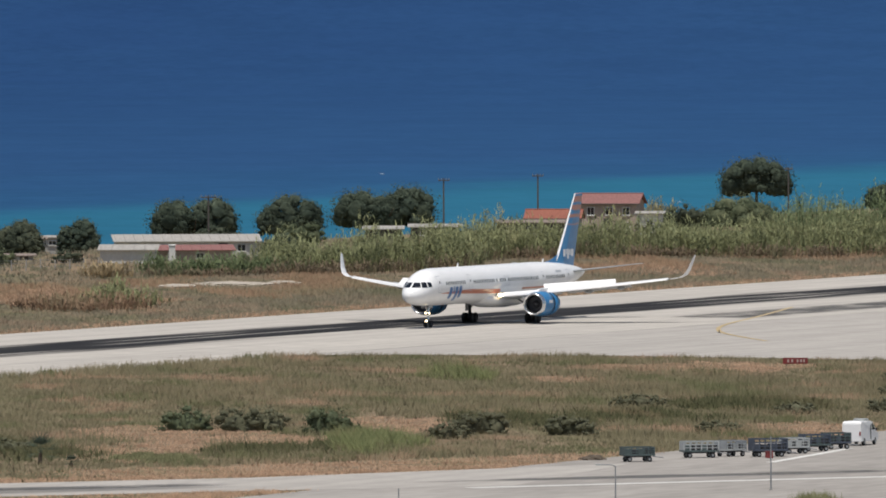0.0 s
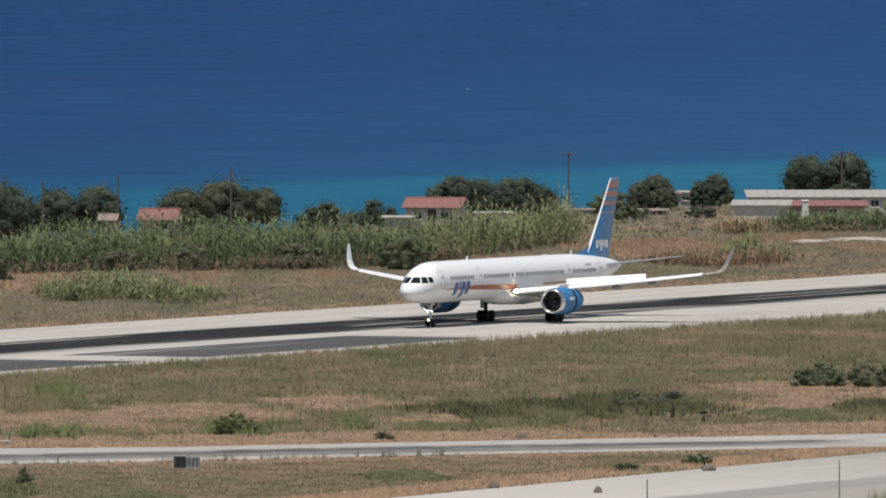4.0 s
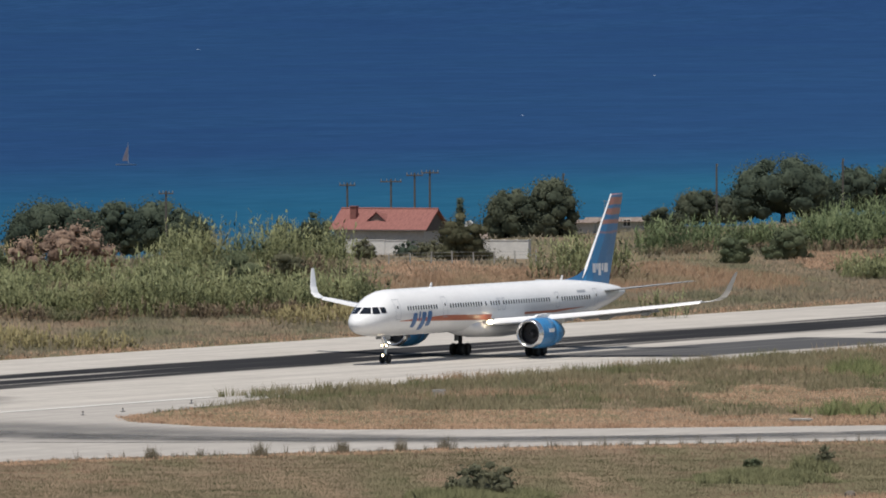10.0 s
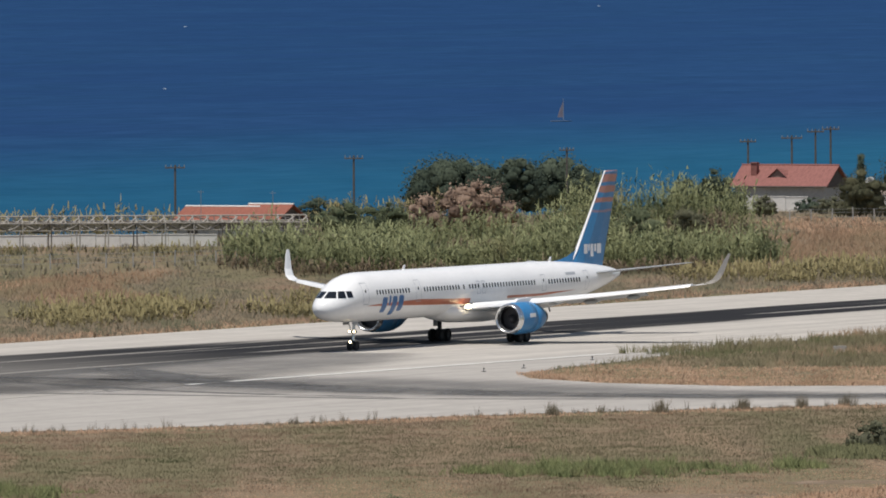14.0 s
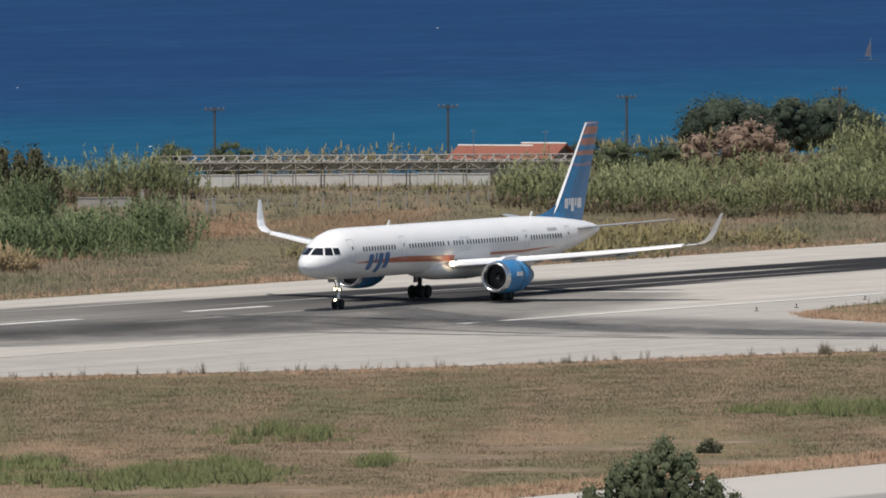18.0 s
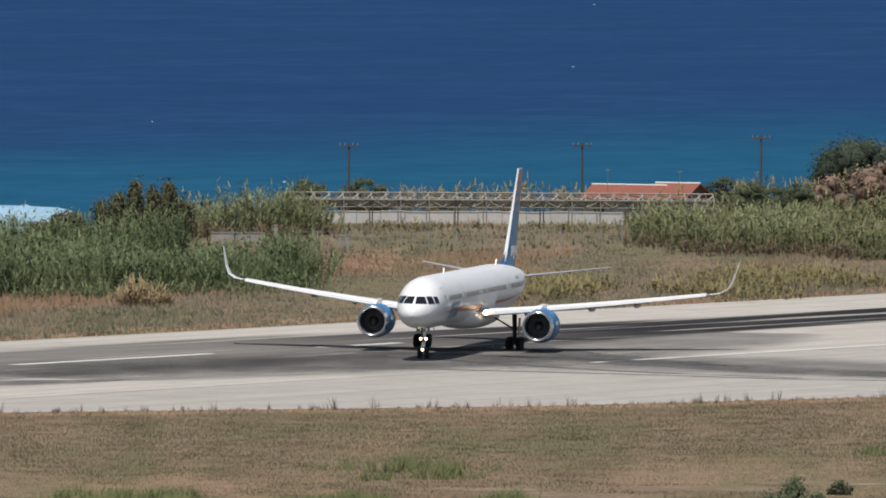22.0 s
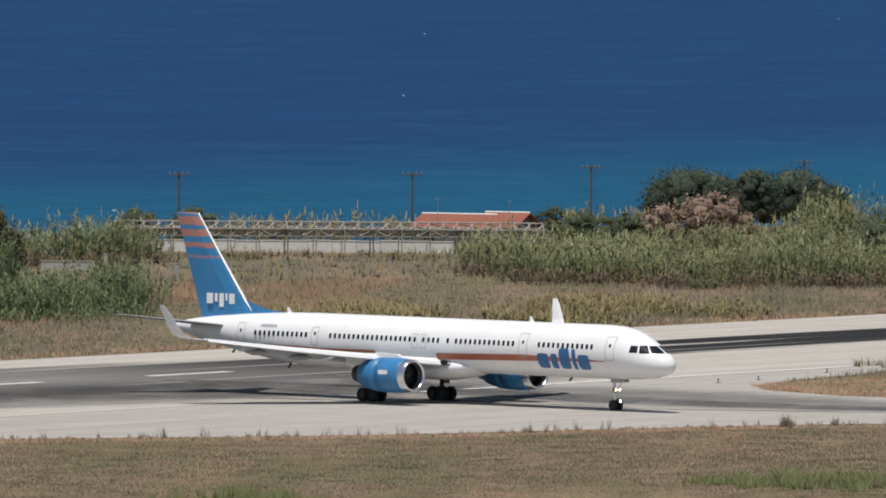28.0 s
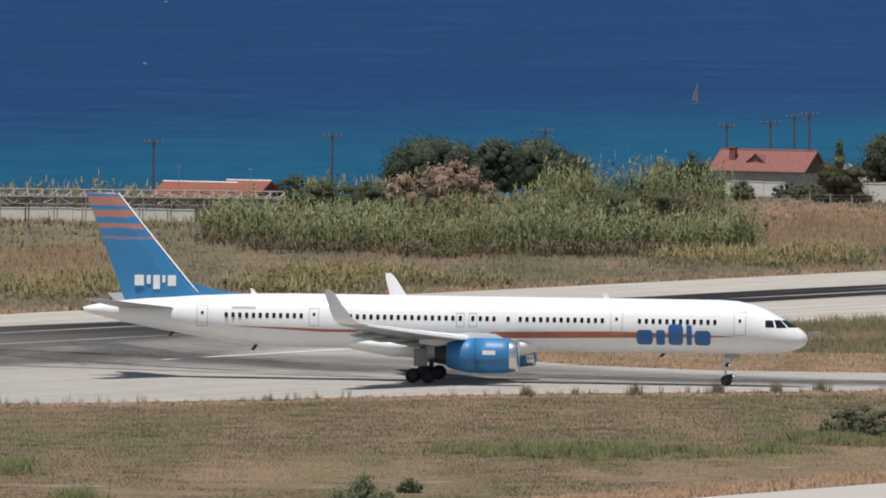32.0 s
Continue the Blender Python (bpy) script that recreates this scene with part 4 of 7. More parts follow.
def tufts(name, at_xy, height, spread, blades, width, mat, label, lean=0.7, category="grass", z0=0.0):
    """One stuff object: tufts of single-triangle blades at the given places."""
    n = len(at_xy)
    k = n * blades
    base = np.repeat(at_xy, blades, 0)
    h = np.repeat(np.asarray(height), blades) * (0.55 + 0.6 * RNG.random(k))
    off = RNG.normal(0, 1, (k, 2)) * np.repeat(np.asarray(spread), blades)[:, None] * 0.5
    ang = RNG.random(k) * 2 * np.pi
    wd = width * (0.6 + 0.8 * RNG.random(k))
    tip = RNG.normal(0, 1, (k, 2)) * (lean * h)[:, None] * 0.55
    v = np.zeros((k, 3, 3), np.float32)
    ux, uy = np.cos(ang) * wd / 2, np.sin(ang) * wd / 2
    v[:, 0, 0], v[:, 0, 1] = base[:, 0] + off[:, 0] - ux, base[:, 1] + off[:, 1] - uy
    v[:, 1, 0], v[:, 1, 1] = base[:, 0] + off[:, 0] + ux, base[:, 1] + off[:, 1] + uy
    v[:, 2, 0], v[:, 2, 1] = base[:, 0] + off[:, 0] + tip[:, 0], base[:, 1] + off[:, 1] + tip[:, 1]
    v[:, :2, 2], v[:, 2, 2] = z0 - 0.02, z0 + h
    v = landward(v)
    soft = np.repeat(RNG.normal(0, 0.22, (k, 3)) + [0, -0.1, 1], 3, 0)
    ob = new(name, raw_mesh(name, v.reshape(-1, 3), np.arange(k * 3).reshape(-1, 3), mat, soft))
    return tagged(ob, label, category, kind="stuff")


def reeds(name, poly, density, height, mat, label, leaves=8, edge=0.42, plume=0.1, stalks=14, wide=1.05, z0=0.0):
    """Tall cane in domed clumps: stalks with drooping leaves, one stuff object for a stand."""
    c = scatter(poly, density * 1.45 / stalks)
    m = len(c)
    bumps = np.array([noise.noise(Vector((x * 0.11, y * 0.03, 3.3))) + 0.7 * noise.noise(Vector((x * 0.27, y * 0.08, 8.1))) for x, y in c])
    hc = height * (0.94 + edge * bumps) * (0.74 + 0.42 * RNG.random(m))
    size = wide * (0.7 + 0.6 * RNG.random(m))
    off = RNG.normal(0, 1, (m * stalks, 2)) * np.repeat(size, stalks)[:, None]
    p = np.repeat(c, stalks, 0) + off
    n = len(p)
    rel = off / (1.9 * np.repeat(size, stalks)[:, None])
    rad = np.clip(np.hypot(rel[:, 0], rel[:, 1]), 0, 1)
    h = np.repeat(hc, stalks) * (0.72 + 0.28 * RNG.random(n)) * (1.06 - 0.5 * rad ** 2)
    lean = rel * 0.2 * h[:, None] + RNG.normal(0, 0.06, (n, 2)) * h[:, None]

    def strip(a, b, w, ang):
        u = np.stack([np.cos(ang) * w / 2, np.sin(ang) * w / 2, np.zeros(len(ang))], 1)
        return np.stack([a - u, a + u, b + u * 0.35, b - u * 0.35], 1)

    def soft(f, pick=slice(None)):
        q = np.concatenate([rel[pick] * 0.9, (0.42 + 0.55 * f)[:, None]], 1) + RNG.normal(0, 0.25, (len(f), 3))
        return np.repeat(q, 4, 0)

    base = np.concatenate([p, np.full((n, 1), z0)], 1)
    top = np.concatenate([p + lean, z0 + h[:, None]], 1)
    out = [strip(base, top, np.full(n, 0.06), RNG.random(n) * 6.28)]
    nrm = [soft(np.full(n, 0.4))]
    for j in range(leaves):
        f = 0.15 + 0.85 * ((j + RNG.random(n)) / leaves) ** 0.8
        a = base + (top - base) * f[:, None]
        ang = RNG.random(n) * 6.28
        ln = (0.35 + 0.55 * RNG.random(n)) * (1.2 - 0.5 * f) * (0.5 + 0.13 * min(height, 5))
        d = np.stack([np.cos(ang) * ln * 0.8, np.sin(ang) * ln * 0.8, ln * (0.95 - 0.9 * RNG.random(n))], 1)
        out.append(strip(a, a + d, 0.19 * (0.5 + 0.8 * RNG.random(n)), ang + 1.57))
        nrm.append(soft(f))
    k = max(1, int(n * plume))
    pick = RNG.integers(0, n, k)
    out.append(strip(top[pick] - [0, 0, 0.15], top[pick] + np.stack([RNG.normal(0, 0.15, k), RNG.normal(0, 0.15, k), 0.35 + 0.3 * RNG.random(k)], 1), np.full(k, 0.2), RNG.random(k) * 6.28))
    nrm.append(soft(np.ones(k), pick))
    v = landward(np.concatenate(out)).reshape(-1, 3)
    ob = new(name, raw_mesh(name, v, np.arange(len(v)).reshape(-1, 4), mat, np.concatenate(nrm)))
    return tagged(ob, label, "reeds", kind="stuff")


def leaf_cloud(lobes, leaf, per, fuzz=0.5, core=0.66, m=9, k=6):
    """Lumps (x, y, z, rx, ry, rz): a rough solid heart in each and loose leaves standing out of it."""
    grid = np.array([[i * m + j, (i + 1) * m + j, (i + 1) * m + (j + 1) % m, i * m + (j + 1) % m] for i in range(k) for j in range(m)])
    vs, ns, fs, o = [], [], [], 0
    mid_z = np.mean([q[2] for q in lobes])
    soft = 0.8 / (max(abs(q[0]) for q in lobes) + 0.1)
    for cx, cy, cz, rx, ry, rz in lobes:
        mid, size = np.array([cx, cy, cz]), np.array([rx, ry, rz])
        n = max(8, int(per * (rx * ry * rz) ** (2 / 3) / leaf ** 2))
        d = RNG.normal(0, 1, (n, 3))
        d[:, 2] = np.where(d[:, 2] < -0.6, -d[:, 2], d[:, 2])
        d /= np.linalg.norm(d, axis=1)[:, None]
        r = core + 0.02 + fuzz * RNG.random(n)
        c = mid + d * r[:, None] * size
        nn = d / size + RNG.normal(0, 0.45, (n, 3)) / size.mean() + [0, 0, 0.2 / size.mean()]
        nn /= np.linalg.norm(nn, axis=1)[:, None]
        u = np.cross(nn, RNG.normal(0, 1, (n, 3)))
        u /= np.linalg.norm(u, axis=1)[:, None] + 1e-9
        w = np.cross(nn, u)
        s = leaf * (0.5 + 0.8 * RNG.random(n))[:, None]
        vs.append(landward(np.stack([c - u * s * 0.6, c - w * s * 0.38, c + u * s * 0.6, c + w * s * 0.38], 1)).reshape(-1, 3))
        ns.append(np.repeat(d / size * size.mean() + 0.4 * nn + RNG.normal(0, 0.3, (n, 3)) + soft * np.array([cx, cy, cz - mid_z]), 4, 0))
        fs.append(np.arange(o, o + 4 * n).reshape(-1, 4))
        o += 4 * n
        a, b = np.meshgrid(np.pi * (np.arange(k + 1) + 0.02) / (k + 0.04), 2 * np.pi * np.arange(m) / m, indexing="ij")
        e = np.stack([np.sin(a) * np.cos(b), np.sin(a) * np.sin(b), np.cos(a)], 2).reshape(-1, 3)
        t = core * (0.86 + 0.22 * RNG.random(len(e)))
        vs.append(mid + e * t[:, None] * size)
        ns.append(e / size * size.mean() + RNG.normal(0, 0.35, e.shape) + soft * np.array([cx, cy, cz - mid_z]))
        fs.append(grid + o)
        o += len(e)
    return np.concatenate(vs), np.concatenate(fs), np.concatenate(ns)


# tree leaf tints are lifted and greyed: distance haze put into the colour
TREE_LEAF = leaf_material("tree_leaves", (0.068, 0.092, 0.072), (0.14, 0.17, 0.122), back=0.3, single=0.25, clump=0.35)
OLIVE_LEAF = leaf_material("olive_leaves", (0.08, 0.098, 0.072), (0.162, 0.178, 0.122), back=0.3, single=0.25, clump=0.35)
SHRUB_LEAF = leaf_material("shrub_leaves", (0.112, 0.142, 0.088), (0.225, 0.25, 0.15), back=0.3)
BUSH_LEAF = leaf_material("bush_leaves", (0.15, 0.156, 0.104), (0.28, 0.275, 0.182), back=0.35, single=0.3, clump=0.35)
BROWN_LEAF = leaf_material("brownish_leaves", (0.09, 0.094, 0.06), (0.2, 0.195, 0.12), back=0.3)
PINK_LEAF = leaf_material("faded_shrub", (0.29, 0.21, 0.165), (0.54, 0.405, 0.315), back=0.35)
GREEN_BLADE = leaf_material("green_weeds", (0.155, 0.185, 0.088), (0.31, 0.33, 0.165), back=0.5, patchy=[((0.24, 0.21, 0.13), 0.5, 0.55, 0.7, 0.4)])
REED = leaf_material("reed_leaves", (0.21, 0.235, 0.122), (0.52, 0.54, 0.305), back=0.5, patchy=[((0.54, 0.44, 0.26), 0.12, 0.58, 0.77), ((0.17, 0.205, 0.115), 0.22, 0.57, 0.72)])
FRINGE = leaf_material("dry_fringe", (0.19, 0.155, 0.11), (0.4, 0.315, 0.225), back=0.5, patchy=[((0.25, 0.265, 0.155), 0.15, 0.52, 0.66)])
DRY_CANE = leaf_material("dry_cane", (0.42, 0.33, 0.2), (0.66, 0.53, 0.34), back=0.5)
WEEDY = leaf_material("weedy_scrub", (0.12, 0.128, 0.07), (0.245, 0.24, 0.135), back=0.3)
REED_GREEN = leaf_material("green_reed_leaves", (0.14, 0.192, 0.1), (0.39, 0.455, 0.25), back=0.5, patchy=[((0.4, 0.35, 0.22), 0.12, 0.62, 0.78), ((0.11, 0.155, 0.085), 0.22, 0.56, 0.7)])
FIELD = leaf_material("field_grass", (0.205, 0.188, 0.12), (0.3, 0.265, 0.175), back=0.5, single=0.25, clump=0.12, patchy=[((0.43, 0.305, 0.215), 0.09, 0.54, 0.66, 0.55), ((0.175, 0.185, 0.102), 0.11, 0.52, 0.64, 0.45)])
STRIP = leaf_material("strip_grass", (0.235, 0.212, 0.16), (0.32, 0.28, 0.208), back=0.5, single=0.22, clump=0.12, patchy=[((0.205, 0.205, 0.138), 0.1, 0.48, 0.62, 0.4), ((0.4, 0.29, 0.215), 0.11, 0.56, 0.68, 0.4)])
RUST = leaf_material("rusty_grass", (0.328, 0.224, 0.154), (0.432, 0.304, 0.208), back=0.5, single=0.25, clump=0.15, patchy=[((0.32, 0.264, 0.176), 0.1, 0.52, 0.66)])
MOWN = leaf_material("mown_grass", (0.22, 0.16, 0.116), (0.3, 0.215, 0.156), back=0.5, single=0.25, clump=0.15, patchy=[((0.18, 0.16, 0.1), 0.1, 0.49, 0.6, 0.6), ((0.41, 0.29, 0.217), 0.16, 0.54, 0.64, 0.7), ((0.13, 0.13, 0.077), 0.3, 0.57, 0.66, 0.5)])
MOWN_GREEN = leaf_material("mown_green_grass", (0.155, 0.142, 0.09), (0.21, 0.184, 0.12), back=0.5, single=0.25, clump=0.15, patchy=[((0.32, 0.232, 0.168), 0.12, 0.54, 0.65, 0.6), ((0.118, 0.125, 0.07), 0.25, 0.53, 0.64, 0.5)])
SCRUB = leaf_material("low_scrub", (0.088, 0.098, 0.055), (0.175, 0.172, 0.098), back=0.5, single=0.3, clump=0.3, patchy=[((0.25, 0.205, 0.13), 0.15, 0.57, 0.72)])
STRAW = leaf_material("straw", (0.52, 0.352, 0.245), (0.65, 0.455, 0.325), back=0.5, single=0.2, clump=0.2, patchy=[((0.44, 0.29, 0.2), 0.2, 0.53, 0.66, 0.6)])
YELLOWISH = leaf_material("yellow_grass", (0.315, 0.28, 0.149), (0.507, 0.438, 0.245), back=0.5)
DARKWEED = leaf_material("dark_weed", (0.11, 0.1, 0.074), (0.215, 0.185, 0.135), back=0.5)
BARK = material("bark", (0.09, 0.07, 0.05), 0.9, vary=0.3, scale=2.5, bump=0.4)


def tree(x, y, width, top, low, seed, mat=TREE_LEAF, label="dark green broad tree near the shore", name="tree", domes=None, ground=None, leaf=0.25, lump=0.15, spiky=0.0, heart=0.8):
    """A tree with trunk, limbs and a crown of lumpy domes from low to top; domes: (middle, width, top) as shares."""
    ground = land_height(sd(x, y)[1]) if ground is None else ground
    r = random.Random(seed)
    t = thing(name, pose(x, y, ground), label, "tree", "trees along the shore" if y > 1000 else "")
    top -= ground
    low -= ground
    h = top - low
    ls = []
    for mid, share, tall in domes or ((-0.12 + 0.24 * r.random(), 0.8, 1.0), (-0.27, 0.46, 0.72 + 0.16 * r.random()), (0.28, 0.44, 0.66 + 0.2 * r.random())):
        w, hh = width * share / 2, h * tall
        rad = max(0.3, lump * width * (0.65 + 0.35 * share))
        zc = low + hh * 0.46
        ls.append((mid * width, 0, zc, w * heart, w * heart * 0.88, hh * 0.42 * (heart / 0.8)))
        n = int(9 + 6.0 * w * hh / (rad * rad * 3.2))
        for i in range(n):
            z = 1 - 1.75 * (i + 0.5) / n
            a = i * 2.399963 + r.random() * 0.9
            q = math.sqrt(max(0, 1 - z * z)) if z > 0 else math.sqrt(max(0.0, 1 - 0.45 * z * z))
            k = rad * (0.6 + 0.65 * r.random())
            up = (hh * 0.54 if z > 0 else hh * 0.46)
            ls.append((mid * width + (w - k * 0.72) * q * math.cos(a), (w - k * 0.72) * 0.85 * q * math.sin(a), zc + (up - k * 0.62) * z, k * (1 + 0.3 * r.random()), k, k * (0.78 + 0.2 * r.random() + spiky * r.random())))
    v, f, nr = leaf_cloud(ls, leaf, 2.8, *((0.7, 0.5) if spiky else (0.58, 0.62)))
    part("crown", raw_mesh("crown", v, f, mat, nr), None, t)
    trunk = part("trunk", rod(B(), (0, 0, -0.2), (0.1, 0, max(0.6, low + h * 0.4)), 0.05 * width * 0.5 + 0.08, 0.12, 8), BARK, t)
    for k in range(3):
        a = 2.1 * k + r.random()
        part("limb", rod(B(), (0.05, 0, max(0.4, low + h * 0.15)), (width * 0.25 * math.cos(a), width * 0.25 * math.sin(a), low + h * 0.55), 0.11, 0.05, 6), BARK, trunk)
    return t


def shrub(x, y, width, height, seed, mat=SHRUB_LEAF, label="dark green shrub in dry grass", depth=None, leaf=0.17, name="shrub", ground=0.0, category="shrub", per=3.0, fuzz=0.55):
    r = random.Random(seed)
    depth = depth or width * 0.7
    t = thing(name, pose(x, y, ground), label, category, "shrubs of the airfield")
    ls = []
    domes = ((-0.24, 0.78 + 0.1 * r.random(), 0.27), (0.0, 1.0, 0.3), (0.25, 0.72 + 0.14 * r.random(), 0.26))
    for m, q, w in domes:
        ls.append((width * m, 0.0, height * 0.24 * q, width * w, depth * 0.36, height * 0.74 * q))
    n = max(26, int(width / height * 15))
    for i in range(n):
        m, q, w = domes[i % 3]
        z = 0.04 + 0.96 * r.random()
        a = math.pi * (2.2 * r.random() - 1.1) - math.pi / 2
        k = height * (0.1 + 0.1 * r.random())
        flat = math.sqrt(1 - z * z)
        ls.append((width * (m + w * 0.92 * flat * math.cos(a)), depth * 0.36 * flat * math.sin(a), max(k * 0.4, height * q * 0.9 * z), k * (1.2 + 0.6 * r.random()), k * 1.2, k))
    v, f, nr = leaf_cloud(ls, leaf, per, fuzz, m=7, k=4)
    part("foliage", raw_mesh("foliage", v, f, mat, nr), None, t)
    part("stem", rod(B(), (0, 0, -0.1), (0.05, 0, height * 0.5), 0.09, 0.04, 6), BARK, t)
    return t

# ---- trees behind the houses: x, y, width, top, underside ----
TWO = ((-0.24, 0.56, 0.95), (0.22, 0.6, 1.0))
ROUND = ((0.0, 0.96, 1.0), (-0.3, 0.4, 0.7), (0.3, 0.42, 0.72))
CROWNS = {0: TWO, 2: ((-0.26, 0.52, 0.93), (0.02, 0.4, 0.85), (0.26, 0.52, 1.0)), 5: ROUND, 7: ROUND, 9: TWO, 10: ((-0.3, 0.46, 0.85), (0.02, 0.52, 1.0), (0.32, 0.4, 0.86)), 15: ROUND}
for i, (x, y, w, top, low) in enumerate([
        (261.7, 2126, 11.1, 5.5, 0.2), (279.3, 2158, 9.0, 5.3, 0.1), (296.8, 2189, 13.6, 5.8, 0.1), (231.1, 2071, 5.6, 3.6, -1.0), (241.3, 2089, 5.6, 3.3, -1.6),
        (372.6, 2326, 10.4, 7.6, 2.2), (401.2, 2378, 6.2, 2.6, -0.5), (128.2, 1885, 12.7, 6.8, -0.6), (117.6, 1866, 7.4, 3.3, -0.3), (141.6, 1909, 10.4, 5.5, -0.3),
        (162.6, 1947, 14.5, 5.4, 0.0), (198.2, 2011, 7.6, 4.7, 0.0), (209.0, 2031, 10.1, 4.1, -0.6), (230.1, 2060, 6.5, 3.2, -1.0),
        (203.5, 2021, 9.0, 4.0, -0.6), (35.8, 1718, 9.6, 5.5, -0.3), (42.3, 1729, 6.2, 5.2, -0.3), (48.8, 1741, 8.8, 5.0, -0.5)]):
    tree(x, y, w * (1.2 if i > 14 else 1.08), top + 0.1, low - 1.2, 100 + i, OLIVE_LEAF if i in (3, 8, 10, 13) else TREE_LEAF, domes=CROWNS.get(i))
tree(91.6, 1770, 11.4, 6.9, -1.8, 140, OLIVE_LEAF, "dark green tree beside the white house", domes=((-0.2, 0.62, 0.86), (0.2, 0.56, 1.0)))
tree(346.5, 2180, 13.0, 4.4, -2.0, 141, SHRUB_LEAF, "dark green rounded tree behind the reeds")
t = tree(84.6, 1797, 1.2, 4.0, -0.2, 150, TREE_LEAF, "slim dark cypress behind the house", "cypress", domes=((0, 0.9, 1.0), (0, 0.7, 0.6)), lump=0.3)
tree(-37.2, 1450, 9.2, 6.8, 0.8, 151, BROWN_LEAF, "brownish green bushy tree above the reeds", domes=((-0.42, 0.2, 0.7), (-0.25, 0.24, 0.84), (-0.08, 0.22, 1.0), (0.1, 0.22, 0.93), (0.26, 0.24, 1.0), (0.42, 0.2, 0.72)), lump=0.11, spiky=1.2)
tree(-45.4, 1456, 7.0, 3.9, 0.0, 152, BROWN_LEAF, "brownish green bushy tree above the reeds")
tree(13.1, 803, 8.8, 8.0, 2.4, 160, SHRUB_LEAF, "dark green pine-like tree on the near side of the apron", leaf=0.13, lump=0.07, spiky=0.8, heart=0.5,
     domes=((-0.41, 0.18, 0.56), (-0.24, 0.22, 0.77), (-0.1, 0.26, 0.86), (0.02, 0.24, 1.0), (0.16, 0.2, 0.88), (0.31, 0.18, 0.65), (0.44, 0.12, 0.5)))

# ---- shrubs: x, y, width, height ----
for i, (x, y, w, h, mat) in enumerate([
        (171.9, 1301, 4.6, 2.9, SHRUB_LEAF), (161.2, 1314, 4.6, 2.2, SHRUB_LEAF), (166.6, 1312, 6.6, 2.4, BUSH_LEAF), (184.5, 1300, 5.0, 2.2, BUSH_LEAF), (191.5, 1296, 4.6, 1.9, BUSH_LEAF),
        (208.8, 1370, 5.6, 1.2, BUSH_LEAF), (219, 1345, 4.2, 1.3, BUSH_LEAF), (228, 1352, 3.4, 1.3, BUSH_LEAF), (180, 1288, 4.0, 1.5, BUSH_LEAF), (205, 1300, 4.4, 1.1, BUSH_LEAF), (101.6, 1204, 4.1, 1.8, GREEN_BLADE), (51.0, 1050, 5.0, 2.5, BUSH_LEAF),
        (77.0, 1090, 1.4, 1.9, BUSH_LEAF), (113.7, 1665, 5.2, 4.3, SHRUB_LEAF), (107.0, 1650, 3.4, 3.6, SHRUB_LEAF), (78.8, 1668, 5.6, 5.3, BROWN_LEAF), (76.0, 1680, 4.2, 2.0, BUSH_LEAF),
        (68.2, 1668, 2.4, 2.4, BUSH_LEAF), (140, 1262, 5, 1.3, BUSH_LEAF), (112.2, 1192, 1.6, 0.7, BUSH_LEAF), (130.5, 1138, 2.6, 0.9, SHRUB_LEAF), (123.8, 1126, 1.8, 0.7, SHRUB_LEAF), (72.5, 1098, 1.4, 0.7, SHRUB_LEAF),
        (18.8, 962, 1.6, 1.0, BUSH_LEAF), (138.0, 1076, 1.7, 1.0, SHRUB_LEAF), (163.5, 1712, 5.2, 3.6, SHRUB_LEAF), (152.0, 1714, 6.0, 3.0, BUSH_LEAF), (139.6, 1709, 4.4, 3.0, BUSH_LEAF), (131.0, 1706, 5.0, 2.6, BUSH_LEAF), (49.0, 1500, 5.6, 5.4, SHRUB_LEAF), (57, 1590, 3, 3.4, BUSH_LEAF), (237, 1400, 3.2, 0.9, BUSH_LEAF), (243.6, 1440, 2.2, 1.1, BUSH_LEAF)]):
    shrub(x, y, w, h, 200 + i, mat, "bright green weedy shrub in dry grass" if mat is GREEN_BLADE else "dark green shrub in dry grass")
shrub(35.5, 1600, 7.6, 6.1, 260, PINK_LEAF, "faded pinkish shrub among the reeds", leaf=0.3)
shrub(30.2, 1598, 3.6, 4.2, 261, PINK_LEAF, "faded pinkish shrub among the reeds", leaf=0.3)
reeds("pale_bush", ellipse(338.7, 2200, 2.5, 4), 3.0, 4.4, YELLOWISH, "pale feathery bush behind the house", leaves=8, plume=0.2)
for x, y, w, h in ((155.4, 1087, 2.6, 1.9), (162.0, 1099, 1.8, 1.8), (133.0, 1046, 1.6, 2.1), (148.5, 1080, 1.6, 1.5), (187.8, 1145, 2.0, 0.9), (141.0, 1058, 1.8, 1.2)):
    p = RNG.normal(0, 1, (40, 2)) * (w * 0.45, 1.6) + (x, y)
    tufts("tall_weed", p, h * (0.4 + 0.6 * RNG.random(40)), np.full(40, 0.5), 18, 0.06, WEEDY, "tall olive weed at the near edge of the apron", lean=0.4, category="weeds")


